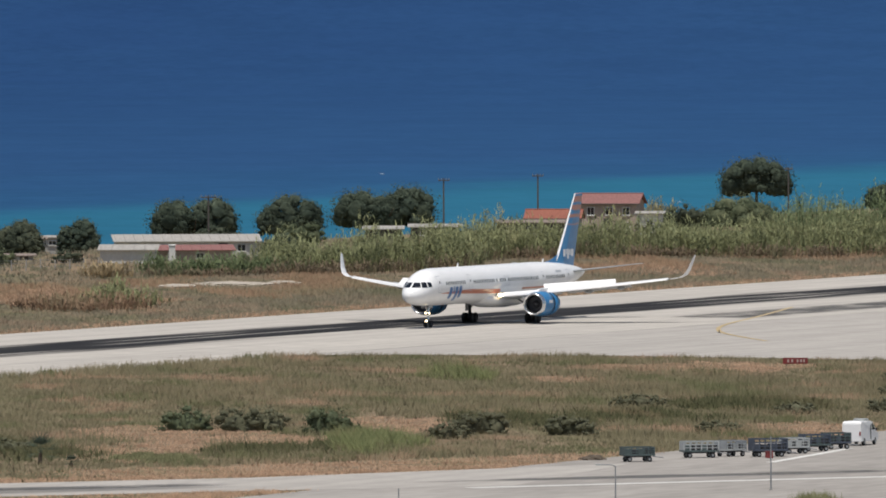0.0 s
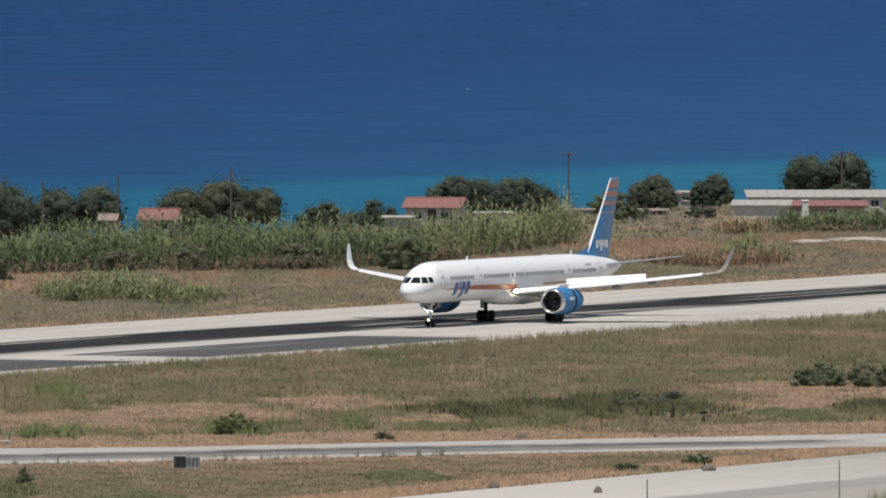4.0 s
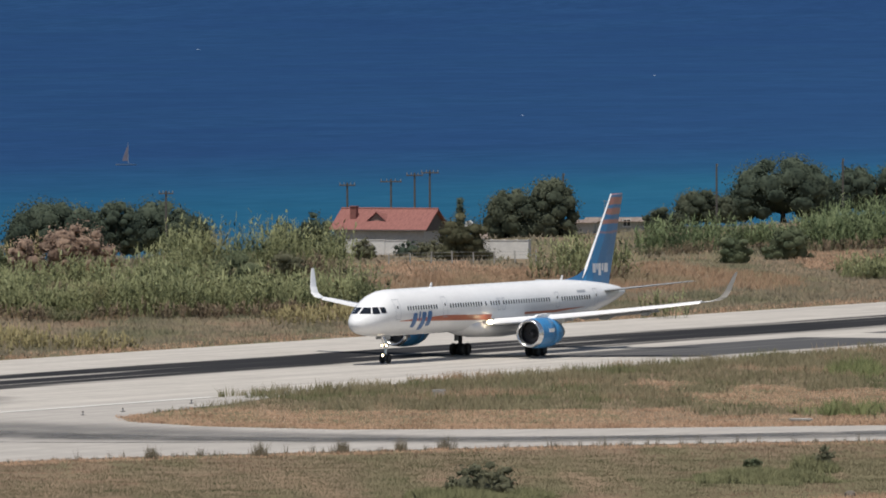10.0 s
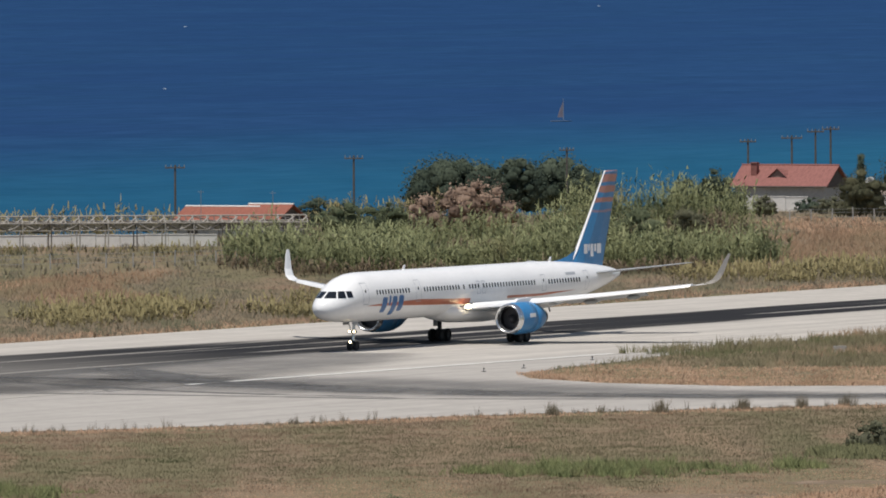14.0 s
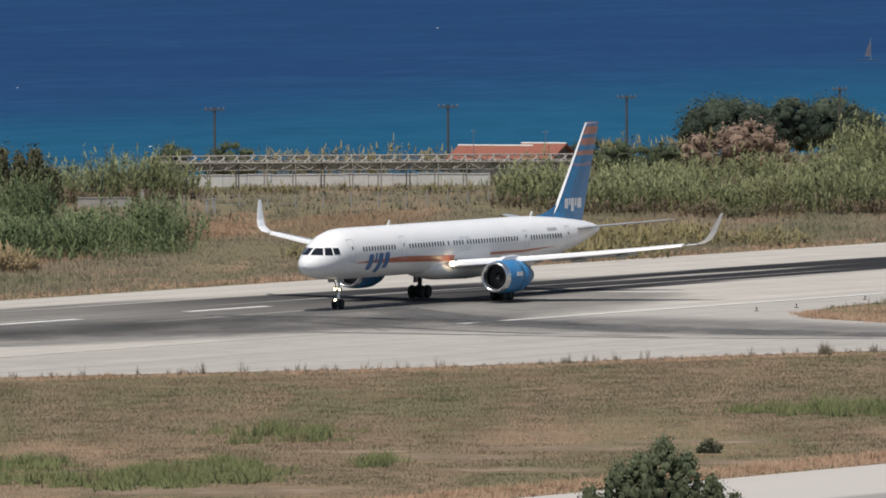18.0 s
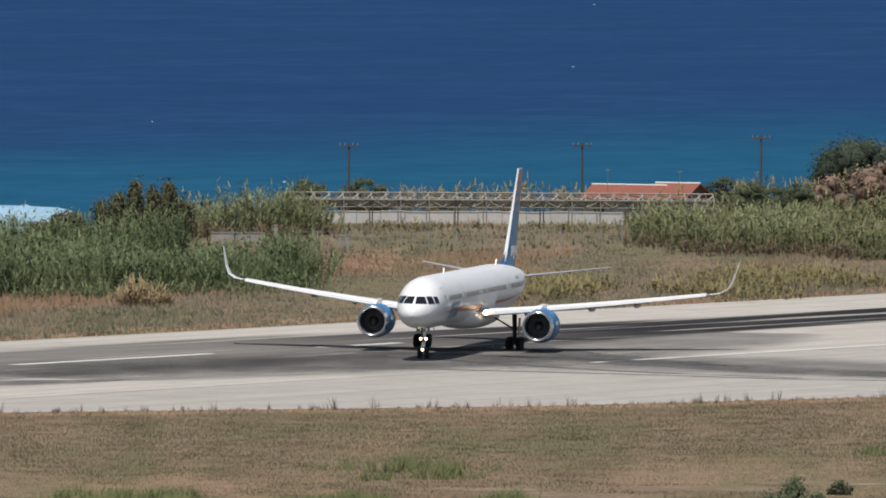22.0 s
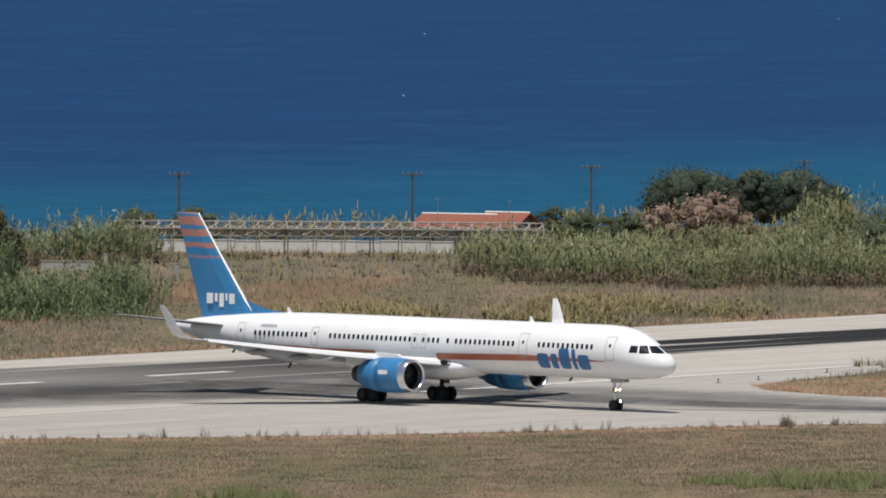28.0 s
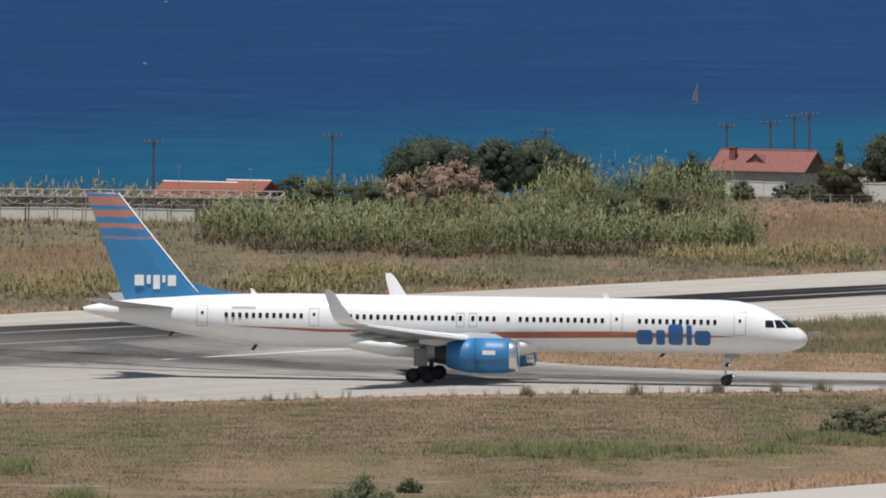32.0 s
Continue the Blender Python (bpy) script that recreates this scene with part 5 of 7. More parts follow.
def palm(x, y, h):
    t = thing("palm", pose(x, y, 0), "small dark fan palm in dry grass", "palm")
    part("trunk", rod(B(), (0, 0, -0.1), (0.05, 0, h * 0.3), 0.2, 0.14, 8), BARK, t)
    r = random.Random(5)
    for k in range(30):
        a, e = r.random() * 6.28, -0.25 + 1.6 * r.random()
        ln = h * (0.3 + 0.12 * r.random())
        d = Vector((math.cos(a) * math.cos(e), math.sin(a) * math.cos(e), math.sin(e)))
        w = d.cross(Vector((0, 0, 1))).normalized() if e < 1.3 else Vector((1, 0, 0))
        o = Vector((0.05, 0, h * 0.3))
        hub = o + d * ln * 0.75
        vs, fs = [o, o + w * 0.04, hub], [(0, 1, 2)]
        for q in range(-4, 5):
            way = (d * math.cos(q * 0.36) + w * math.sin(q * 0.36)).normalized()
            n = len(vs)
            vs += [hub + way * 0.1 - w * 0.05, hub + way * 0.1 + w * 0.05, hub + way * ln * 0.95 - Vector((0, 0, 0.05 * ln))]
            fs.append((n, n + 1, n + 2))
        part("frond", mesh_of("frond", vs, fs, TREE_LEAF), None, t)
    return t


palm(139.4, 1234, 3.2)
palm(141.2, 1228, 1.2)

# low bushes along the shore, behind the houses
for i, (x, y, w, h) in enumerate([(172, 1905, 8, 3.6), (180, 1925, 6, 3.4), (153, 1880, 7, 3.4), (108, 1790, 6, 3.0), (64.5, 1712, 4.0, 4.4), (218, 2004, 6, 3.0), (252, 2022, 9, 3.4), (257.5, 1996, 6, 3.3), (270, 2075, 7, 3.4), (334, 2150, 6, 4.0), (20, 1668, 6, 3.4), (216, 1960, 5, 2.4), (226, 1968, 4, 2.0), (60.5, 1690, 3.4, 3.6)]):
    shrub(x, y, w, h, 400 + i, (OLIVE_LEAF, TREE_LEAF, SHRUB_LEAF)[i % 3], "dark bush among the houses by the shore", ground=land_height(sd(x, y)[1]), leaf=0.24)

# ---- cane stands ----
def band(pts_front, depth):
    """A stand whose front runs through pts_front; depth metres towards the sea."""
    back = [(x * (1 + depth / y), y + depth) for x, y in reversed(pts_front)]
    return list(pts_front) + back


def stand(front, depth, density, height, mat, label, **more):
    """A stand of cane with low ragged growth straggling out before it."""
    reeds("reed_stand", band(front, depth), density, height, mat, label, **more)
    low = [(x * (1 - 12 / y), y - 12) for x, y in front]
    reeds("reed_fringe", list(low) + list(reversed(front)), 0.45 * density, height * 0.36, FRINGE if front[0][1] > 1420 else mat, "low straggling dry growth before the cane", leaves=6, stalks=7, wide=0.9)


stand([(-66, 1318), (-52, 1324), (-40, 1332), (-28, 1346), (-20, 1362)], 34, 2.0, 4.2, REED_GREEN, "dense green cane thicket on the seaward strip")
stand([(-66, 1390), (-52, 1394), (-42, 1400), (-33, 1410)], 26, 1.7, 5.7, REED_GREEN, "dense grey-green cane thicket on the seaward strip")
stand([(-40, 1508), (-32, 1512), (-25, 1518), (-21, 1524)], 14, 2.6, 4.6, REED, "light green cane before the frame's end")
stand([(9, 1500), (14, 1474), (20, 1470), (28, 1462), (38, 1462), (48, 1470), (55, 1480), (61, 1490)], 26, 1.9, 4.3, REED, "tall green and yellow cane stand")
stand([(14, 1530), (26, 1540), (38, 1550), (48, 1560)], 16, 1.5, 3.7, REED, "tall green and yellow cane stand")
stand([(44, 1578), (50, 1588), (57, 1600), (63.5, 1612)], 16, 2.2, 6.2, REED, "tallest part of the cane stand", edge=0.2)
stand([(83.8, 1596), (88, 1591), (92.4, 1596)], 12, 1.9, 4.5, REED, "rounded yellow-green clump of cane")
stand([(100, 1686), (107, 1702), (116, 1716), (124, 1730)], 20, 1.8, 3.3, REED_GREEN, "cane stand behind the dry grass")
stand([(118, 1700), (128, 1710), (142, 1716), (158, 1722), (170, 1745)], 28, 1.8, 5.2, REED_GREEN, "long stand of green cane")
stand([(168, 1740), (178, 1775), (186, 1800)], 26, 1.8, 5.5, REED, "long stand of green cane")
stand([(184, 1812), (190, 1818), (196, 1840)], 20, 1.8, 5.6, REED, "stand of green cane")
stand([(228, 1895), (238, 1896), (244, 1900)], 12, 1.8, 3.4, REED_GREEN, "low hedge of green cane")
stand([(243, 1905), (254, 1906), (266, 1912), (276, 1945)], 24, 1.8, 5.8, REED, "tall stand of green cane")
stand([(272, 1960), (290, 1985), (305, 1990), (318, 1975), (335, 1980), (352, 2010), (366, 2040)], 30, 1.6, 5.4, REED, "long stand of green cane")
stand([(334, 2060), (352, 2075), (372, 2110)], 30, 1.5, 6.6, REED_GREEN, "long stand of green cane")
for x, y, h in ((-12, 1602, 3.4), (-3, 1603, 3.4), (-8, 1606, 2.6), (4, 1612, 2.6)):
    reeds("pale_grass", ellipse(x, y, 3.6, 5), 1.5, h, YELLOWISH, "pale feathery grass behind the bare frame", leaves=6, plume=0.4, stalks=8)
for x, y, w, h in ((-18.5, 1620, 7.0, 3.2), (-24.5, 1610, 5.0, 3.4), (22.5, 1612, 7.5, 3.2), (27.0, 1616, 4.5, 3.3)):
    shrub(x, y, w, h, int(300 + x), SHRUB_LEAF, "dark green bush behind the bare frame")
reeds("yellow_grass", band([(-26, 1532), (-12, 1536), (2, 1534), (12, 1530)], 5), 0.8, 1.3, YELLOWISH, "low dry scrub before the frame", leaves=5, plume=0.3, stalks=7)
stand([(20, 1650), (26, 1656), (34, 1668)], 8, 0.8, 2.7, YELLOWISH, "pale feathery grass behind the hut", leaves=5, plume=0.3)
reeds("yellow_grass", ellipse(200, 1732, 6.5, 16), 1.2, 1.8, RUST, "tall rusty grass on the strip", leaves=5, plume=0.3, stalks=7)
for x, y, rx, ry in ((206, 1745, 4, 12), (118, 1592, 3.2, 12), (127, 1590, 5.0, 14), (122, 1602, 3, 10), (87.5, 1455, 1.2, 5)):
    reeds("reed_clump", ellipse(x, y, rx, ry), 1.6, 2.6, REED, "low clump of yellow-green cane on the strip", leaves=7)
for x, y, rx, ry in ((60, 1449, 10.0, 22), (17, 1350, 6.0, 22), (-3, 1337, 7.0, 24), (1, 1365, 5.0, 20), (20, 1388, 7.0, 20), (68, 1474, 5, 16), (30, 1372, 5, 12)):
    reeds("yellow_grass", ellipse(x, y, rx, ry), 0.9, 1.3, YELLOWISH, "tall yellow-green grass beside the runway", leaves=4, plume=0.3, stalks=7)
for x, y, rx, ry in ((32, 1023, 9.0, 9), (-17, 928, 8.0, 10), (-25, 948, 4.0, 9), (-12, 940, 5.0, 12), (-8, 993, 5, 5), (-1.5, 951, 1.8, 4), (-13, 924, 4.5, 4), (-6, 983, 2.2, 5), (-10, 980, 1.2, 4), (-2, 948, 1.4, 4), (205.5, 1463, 2.6, 14), (87, 1204, 3.4, 7), (173.1, 1279, 3.2, 14), (94.2, 1297, 2.0, 11), (102.1, 1210, 2.2, 9), (112, 1219, 1.3, 8), (28, 1020, 6, 5), (170, 1262, 3.2, 10), (44, 1028, 1.6, 4), (-24, 950, 2, 6)):
    p = scatter(ellipse(x, y, rx * 1.3, ry * 1.2), 3.4)
    k = np.array([noise.noise(Vector((a * 0.55, b * 0.2, 2.2))) + 0.6 * noise.noise(Vector((a * 1.5, b * 0.5, 6.2))) for a, b in p])
    k = k + 0.5 - 0.85 * np.hypot((p[:, 0] - x) / (rx * 1.3), (p[:, 1] - y) / (ry * 1.3)) ** 1.5
    m = k + 0.2 * RNG.normal(0, 1, len(p)) > 0.14
    p, k = p[m], np.clip(k[m], 0, 1.2)
    tufts("green_weeds", p, (0.15 + 0.3 * RNG.random(len(p)) + 0.75 * k) * (1.9 if y > 1190 else 1.0), np.full(len(p), 0.5), 9, 0.085, GREEN_BLADE, "patch of fresh green weeds", lean=0.9, category="weeds")

reeds("straw_clump", ellipse(-33.9, 1309, 2.1, 3.5), 5.0, 2.5, DRY_CANE, "straw-coloured clump of dry cane", leaves=7, plume=0.3, wide=0.7)
reeds("straw_clump", ellipse(220.5, 1880, 2.6, 5), 3.0, 1.9, DRY_CANE, "pale straw clump before the small houses", leaves=7, plume=0.3, wide=0.8)

for x, y, rx, ry, h in ((48.6, 1046, 2.6, 6, 1.1), (51.5, 1043, 3.2, 4, 0.6), (54.0, 1047, 1.8, 5, 0.8), (71.5, 1074, 4.6, 9, 1.0), (76.2, 1090, 1.6, 5, 1.3), (85, 1082, 2.6, 5, 0.6), (118.5, 1216, 3.2, 7, 0.6), (131, 1236, 3.4, 9, 0.9), (150, 1244, 3.2, 8, 0.7), (107, 1118, 3.0, 7, 0.6), (125, 1130, 2.4, 5, 0.5)):
    p = scatter(ellipse(x, y, rx, ry, rough=0.4), 6.0)
    k = np.array([noise.noise(Vector((a * 0.8, b * 0.2, 4.2))) for a, b in p])
    tufts("low_weeds", p, h * np.clip(0.75 + 0.6 * k - 0.4 * np.hypot((p[:, 0] - x) / rx, (p[:, 1] - y) / ry) ** 2, 0.2, 1.3), np.full(len(p), 0.5), 16, 0.1, WEEDY, "low olive-green weeds in the dry grass", lean=0.7, category="weeds")

# ---- grass ----
def keep_off(p, polys):
    m = np.ones(len(p), bool)
    for q in polys:
        m &= ~inside(p[:, 0], p[:, 1], q)
    return p[m]


PAD_XY = [xy(s, d) for s, d in pad]
SPUR_XY = [(196, 1541), (210, 1541), (231, 1532), (255, 1511), (330, 1452), (460, 1380), (560, 1700), (300, 1745)]
APRON_XY = [xy(s, d) for s, d in ((400, 386), (2600, 386), (2600, 431), (sd(178, 1222)[0], 431), (sd(156, 1168)[0], 428), (400, 428))]

STRAW_SPOTS = [(160.8, 1296, 11.0, 24), (152.3, 1272, 6.2, 16), (181.7, 1326, 5.8, 22), (76, 1620, 9, 34), (205, 1770, 9.5, 50), (293, 1912, 7.5, 30), (215.5, 1453, 4.6, 13), (235.5, 1491, 9.0, 16), (214.6, 1306, 6.5, 16), (90, 1236, 6.0, 14), (122, 1649, 7.5, 40), (-17, 1436, 5.8, 28), (62, 1580, 4, 20),
               (102, 1252, 9.0, 24), (118, 1278, 8.0, 19), (119.8, 1234, 4.2, 11), (159.1, 1306, 7.0, 22), (147.8, 1251, 6.4, 14), (86, 1238, 10.5, 22), (76, 1269, 2.8, 14), (98.8, 1251, 4.2, 14), (53.3, 1192, 6.0, 12)]
SCRUB_SPOTS = [(129.5, 1253, 8.6, 19), (166.4, 1276, 3.8, 13), (190.8, 1327, 6.4, 22), (204.1, 1339, 6.0, 14), (218.7, 1368, 6.6, 16), (159.2, 1261, 6.2, 10), (140.9, 1272, 3.8, 17), (142.2, 1251, 4.6, 14)]
STRAW_POLYS = [ellipse(*q, rough=0.4) for q in STRAW_SPOTS]


def straw_at(p):
    """How far bare straw takes over: most along the taxiway's seaward edge, in drifts further in."""
    ux = np.array([q[0] for q in UPPER[:9]][::-1])
    uy = np.array([q[1] for q in UPPER[:9]][::-1])
    far = p[:, 1] - np.interp(p[:, 0], ux, uy)
    n1 = np.array([noise.noise(Vector((x * 0.05, y * 0.014, 5.5))) + 0.5 * noise.noise(Vector((x * 0.2, y * 0.06, 2.5))) for x, y in p])
    inner = np.full(len(p), -0.45)
    w = np.where(far < 24, 1.3 - far / 60, np.where((p[:, 0] < 75) & (far < 40), 0.72, inner)) + 1.0 * n1
    for q in STRAW_POLYS:
        w = np.maximum(w, np.where(inside(p[:, 0], p[:, 1], q), 0.85 + 0.8 * n1, w))
    return w


def thin_out(p, polys, keep=0.25):
    m = RNG.random(len(p)) < keep
    inn = np.zeros(len(p), bool)
    for q in polys:
        inn |= inside(p[:, 0], p[:, 1], q)
    return p[~inn | m]


VERGE_UP = [(x, y) for x, y in UPPER[:-3]] + [(x + 1.5, y + 9) for x, y in reversed(UPPER[:-3])]
VERGE_LOW = [(x, y - 7) for x, y in LOWER[1:]] + [(x, y - 0.4) for x, y in reversed(LOWER[1:])]
VERGE_APRON = [xy(s, d) for s, d in ((740, 428.2), (sd(156, 1168)[0], 428.2), (sd(156, 1168)[0] - 6, 434), (740, 435))]
strip_poly = [xy(s, d) for s, d in ((1020, 623.5), (1980, 623.5), (1980, 706), (1020, 706))]
p = scatter(strip_poly, 0.75)
dd = p[:, 0] * NX.x + p[:, 1] * NX.y
n2 = np.array([noise.noise(Vector((x * 0.1, y * 0.014, 4.4))) for x, y in p])
rust = np.clip((dd - 655) / 22, -1, 0.6) + 1.3 * n2 + 0.07 * RNG.normal(0, 1, len(p)) > 0.42
for q, mat, text in ((rust, RUST, "rusty straw grass before the cane"), (~rust, STRIP, "dry grey-brown grass between runway and cane")):
    k = q.sum()
    tufts("strip_grass", p[q], (0.3 + 0.3 * RNG.random(k)) * (1 + 0.9 * n2[q]), np.full(k, 0.9), 6, 0.085, mat, lean=0.8, label=text)
p = scatter([xy(s, d) for s, d in ((1020, 706), (1980, 706), (1980, 770), (1020, 770))], 0.16)
tufts("rough_grass", p, 0.3 + 0.4 * RNG.random(len(p)), np.full(len(p), 0.9), 7, 0.18, STRIP, "rough dry grass among the cane")
field_poly = [(x, y) for x, y in reversed(UPPER[:-1])] + [(240, 1300), (285, 1400), (330, 1440), (255, 1509), (231, 1530), (205, 1539)] + [xy(s, 561.5) for s in (1440, 1112)]
p = scatter(field_poly, 0.95)
p = keep_off(p, [SPUR_XY, PAD_XY, APRON_XY])
dry = straw_at(p) + 0.12 * RNG.normal(0, 1, len(p)) > 0.5
tufts("dry_verge", p[dry], 0.12 + 0.14 * RNG.random(dry.sum()), np.full(dry.sum(), 1.0), 12, 0.075, STRAW, lean=0.8, label="drifts of orange straw along the taxiway")
p = p[~dry]
ux, uy = [q[0] for q in UPPER[:9]][::-1], [q[1] for q in UPPER[:9]][::-1]
far = p[:, 1] - np.interp(p[:, 0], ux, uy)
n2 = np.array([noise.noise(Vector((x * 0.12, y * 0.015, 7.7))) for x, y in p])
scrub = np.zeros(len(p), bool)
for q in SCRUB_SPOTS:
    scrub |= inside(p[:, 0], p[:, 1], ellipse(*q, rough=0.35)) & (n2 + 0.25 * RNG.normal(0, 1, len(p)) > -0.25)
tufts("low_scrub", p[scrub], 0.4 + 0.6 * RNG.random(scrub.sum()), np.full(scrub.sum(), 0.9), 14, 0.14, SCRUB, lean=1.0, label="low dark green scrub in the dry field")
p = p[~scrub]
tufts("field_grass", p, (0.34 + 0.34 * RNG.random(len(p))) * (1 + 0.8 * n2[~scrub]), np.full(len(p), 0.9), 8, 0.075, FIELD, lean=0.8, label="olive and brown grass between runway and taxiway")
low_poly = [(x, y - 1.5) for x, y in LOWER[1:-1]] + [(156, 1168)] + [xy(s, 429) for s in (1080, 940, 800, 740)] + [(-70, 900), (-75, 1040)]
p = thin_out(keep_off(scatter(low_poly, 1.5), [PAD_XY, APRON_XY]), [VERGE_LOW, VERGE_APRON], 0.3)
p = thin_out(p, [ellipse(x, y, rx, ry, rough=0.3) for x, y, rx, ry in BARE], 0.06)
lx, ly = [q[0] for q in LOWER], [q[1] for q in LOWER]
far = np.interp(p[:, 0], lx, ly) - p[:, 1]
n2 = np.array([noise.noise(Vector((x * 0.05, y * 0.016, 9.4))) + 0.6 * noise.noise(Vector((x * 0.3, y * 0.05, 1.4))) for x, y in p])
far = far + 26 * n2 + 6 * RNG.normal(0, 1, len(p))
bare = (far > 118) & (n2 > 0.22) & (RNG.random(len(p)) < 0.85)
green = ~bare & (((far > 24) & (far < 98)) | ((far > 140) & (n2 < 0.1)))
for q, mat, hh, text in ((bare, STRAW, 0.06, "pale trodden straw and bare earth"), (green, MOWN_GREEN, 0.1, "short olive grass between taxiway and apron"), (~bare & ~green, MOWN, 0.1, "short dry grass between taxiway and apron")):
    k = q.sum()
    tufts("mown_grass", p[q], hh * 0.9 + 1.3 * hh * RNG.random(k) ** 2, np.full(k, 1.2), 11, 0.055, mat, lean=0.7, label=text)


p = keep_off(scatter(VERGE_UP, 1.6), [PAD_XY, APRON_XY])
tufts("dry_verge", p, 0.14 + 0.14 * RNG.random(len(p)), np.full(len(p), 0.9), 11, 0.075, STRAW, lean=0.8, label="straw-coloured verge along the taxiway")
p = scatter([xy(s, d) for s, d in ((1020, 622.8), (1980, 622.8), (1980, 628), (1020, 628))], 0.9)
tufts("dry_verge", p, 0.18 + 0.25 * RNG.random(len(p)), np.full(len(p), 0.5), 7, 0.09, STRAW, lean=1.0, label="straw-coloured verge along the runway")
p = scatter(VERGE_APRON, 2.4)
tufts("dry_verge", p, 0.22 + 0.25 * RNG.random(len(p)), np.full(len(p), 0.6), 9, 0.07, STRAW, lean=0.8, label="straw-coloured verge along the apron")
p = keep_off(scatter(VERGE_LOW, 1.0), [PAD_XY, APRON_XY])
tufts("dry_verge", p, 0.14 + 0.14 * RNG.random(len(p)), np.full(len(p), 0.9), 11, 0.075, STRAW, lean=0.8, label="straw-coloured verge along the taxiway")
p = scatter([(x, y - 2.5) for x, y in LOWER[:7]] + [(x, y + 0.6) for x, y in reversed(LOWER[:7])], 0.75)
tufts("verge_weeds", p, 0.22 + 0.75 * RNG.random(len(p)) ** 2.4, np.full(len(p), 0.22), 14, 0.035, DARKWEED, "grey-brown weeds along the taxiway edge", lean=0.35, category="weeds")
p = scatter([xy(s, d) for s, d in ((1112, 556), (1440, 556), (1440, 563.5), (1112, 563.5))], 1.0)
tufts("verge_weeds", p, 0.5 + 0.5 * RNG.random(len(p)), np.full(len(p), 0.5), 8, 0.09, FIELD, "taller grass along the runway edge", lean=0.5, category="weeds")
for q in STRAW_POLYS[3:6] + STRAW_POLYS[10:13]:
    p = scatter(q, 1.0)
    tufts("straw_patch", p, 0.2 + 0.3 * RNG.random(len(p)), np.full(len(p), 0.6), 7, 0.14, STRAW, lean=1.5, label="patch of orange straw")
for x, y in ((38.2, 1123), (44.5, 1129), (49.0, 1131), (30.2, 1118.5), (52.3, 1133.5)):
    tufts("tall_weed", RNG.normal(0, 0.25, (6, 2)) + (x, y), 0.8 + 0.4 * RNG.random(6), np.full(6, 0.4), 30, 0.04, DARKWEED, "tall dark weed at the taxiway edge", lean=0.35, category="weeds")

# ---- houses, poles and fences by the shore ----
PLASTER = material("white_plaster", (0.62, 0.61, 0.57), 0.9, vary=0.1, scale=0.6, bump=0.2, spec=0.2)
PLASTER_GREY = material("grey_plaster", (0.42, 0.42, 0.4), 0.9, vary=0.15, scale=0.5, bump=0.2, spec=0.2)
PLASTER_PINK = material("pinkish_render", (0.45, 0.36, 0.31), 0.9, vary=0.15, scale=0.5, bump=0.2, spec=0.2)
WHITEWASH = material("whitewash", (0.72, 0.71, 0.68), 0.9, vary=0.08, scale=0.8, spec=0.2)
TILES = material("roof_tiles", (0.26, 0.115, 0.1), 0.85, vary=0.22, scale=2.0, bump=0.5, stretch=(3, 0.6, 1), spec=0.2)
TILES_ORANGE = material("orange_roof_tiles", (0.27, 0.105, 0.075), 0.85, vary=0.2, scale=2.0, bump=0.5, stretch=(3, 0.6, 1), spec=0.2)
TILES_PINK = material("pink_roof_tiles", (0.25, 0.125, 0.115), 0.85, vary=0.2, scale=2.0, bump=0.5, stretch=(3, 0.6, 1), spec=0.2)
SHEET = material("pale_sheet_roof", (0.36, 0.34, 0.31), 0.7, vary=0.15, scale=0.8, bump=0.3, stretch=(4, 0.5, 1))
SHEET_DARK = material("rusty_sheet_roof", (0.24, 0.19, 0.16), 0.8, vary=0.25, scale=0.8, bump=0.3, stretch=(4, 0.5, 1))
TIMBER = material("grey_timber", (0.105, 0.095, 0.088), 0.9, vary=0.25, scale=3, bump=0.3)
PALE_TIMBER = material("pale_weathered_timber", (0.34, 0.315, 0.28), 0.9, vary=0.25, scale=2, bump=0.3)
IRON = material("grey_steel", (0.3, 0.31, 0.32), 0.55, 0.5, vary=0.15, scale=2)
BOARD = material("concrete_block", (0.4, 0.385, 0.36), 0.95, vary=0.15, scale=1.5, bump=0.3)
PANE = material("window_pane", (0.03, 0.035, 0.04), 0.15, vary=0.1, scale=2, spec=0.7)


def window(parent, x, y, z, w, h, frame_mat=None):
    """A window in a wall that faces -y: recessed pane, frame bars and a sill."""
    fr = frame_mat or WHITEWASH
    bm = B()
    for sx in (-1, 1):
        box(bm, x + sx * (w / 2), y - 0.03, z, 0.09, 0.12, h + 0.09)
    for sz in (-1, 1):
        box(bm, x, y - 0.03, z + sz * h / 2, w - 0.09, 0.12, 0.09)
    box(bm, x, y - 0.02, z, 0.06, 0.08, h - 0.09)
    win = part("window", bm, fr, parent, "framed window")
    part("pane", box(B(), x, y - 0.01, z, w - 0.1, 0.03, h - 0.1), PANE, win)
    part("sill", box(B(), x, y - 0.09, z - h / 2 - 0.09, w + 0.2, 0.2, 0.06), fr, win)


def door(parent, x, y, w, h, mat, z=0.0):
    d = part("door", box(B(), x, y - 0.03, z + h / 2, w, 0.08, h, 0.01), mat, parent, "plain door")
    part("door_frame", box(box(B(), x - w / 2 - 0.05, y - 0.03, z + h / 2, 0.09, 0.12, h), x + w / 2 + 0.05, y - 0.03, z + h / 2, 0.09, 0.12, h), TIMBER, d)


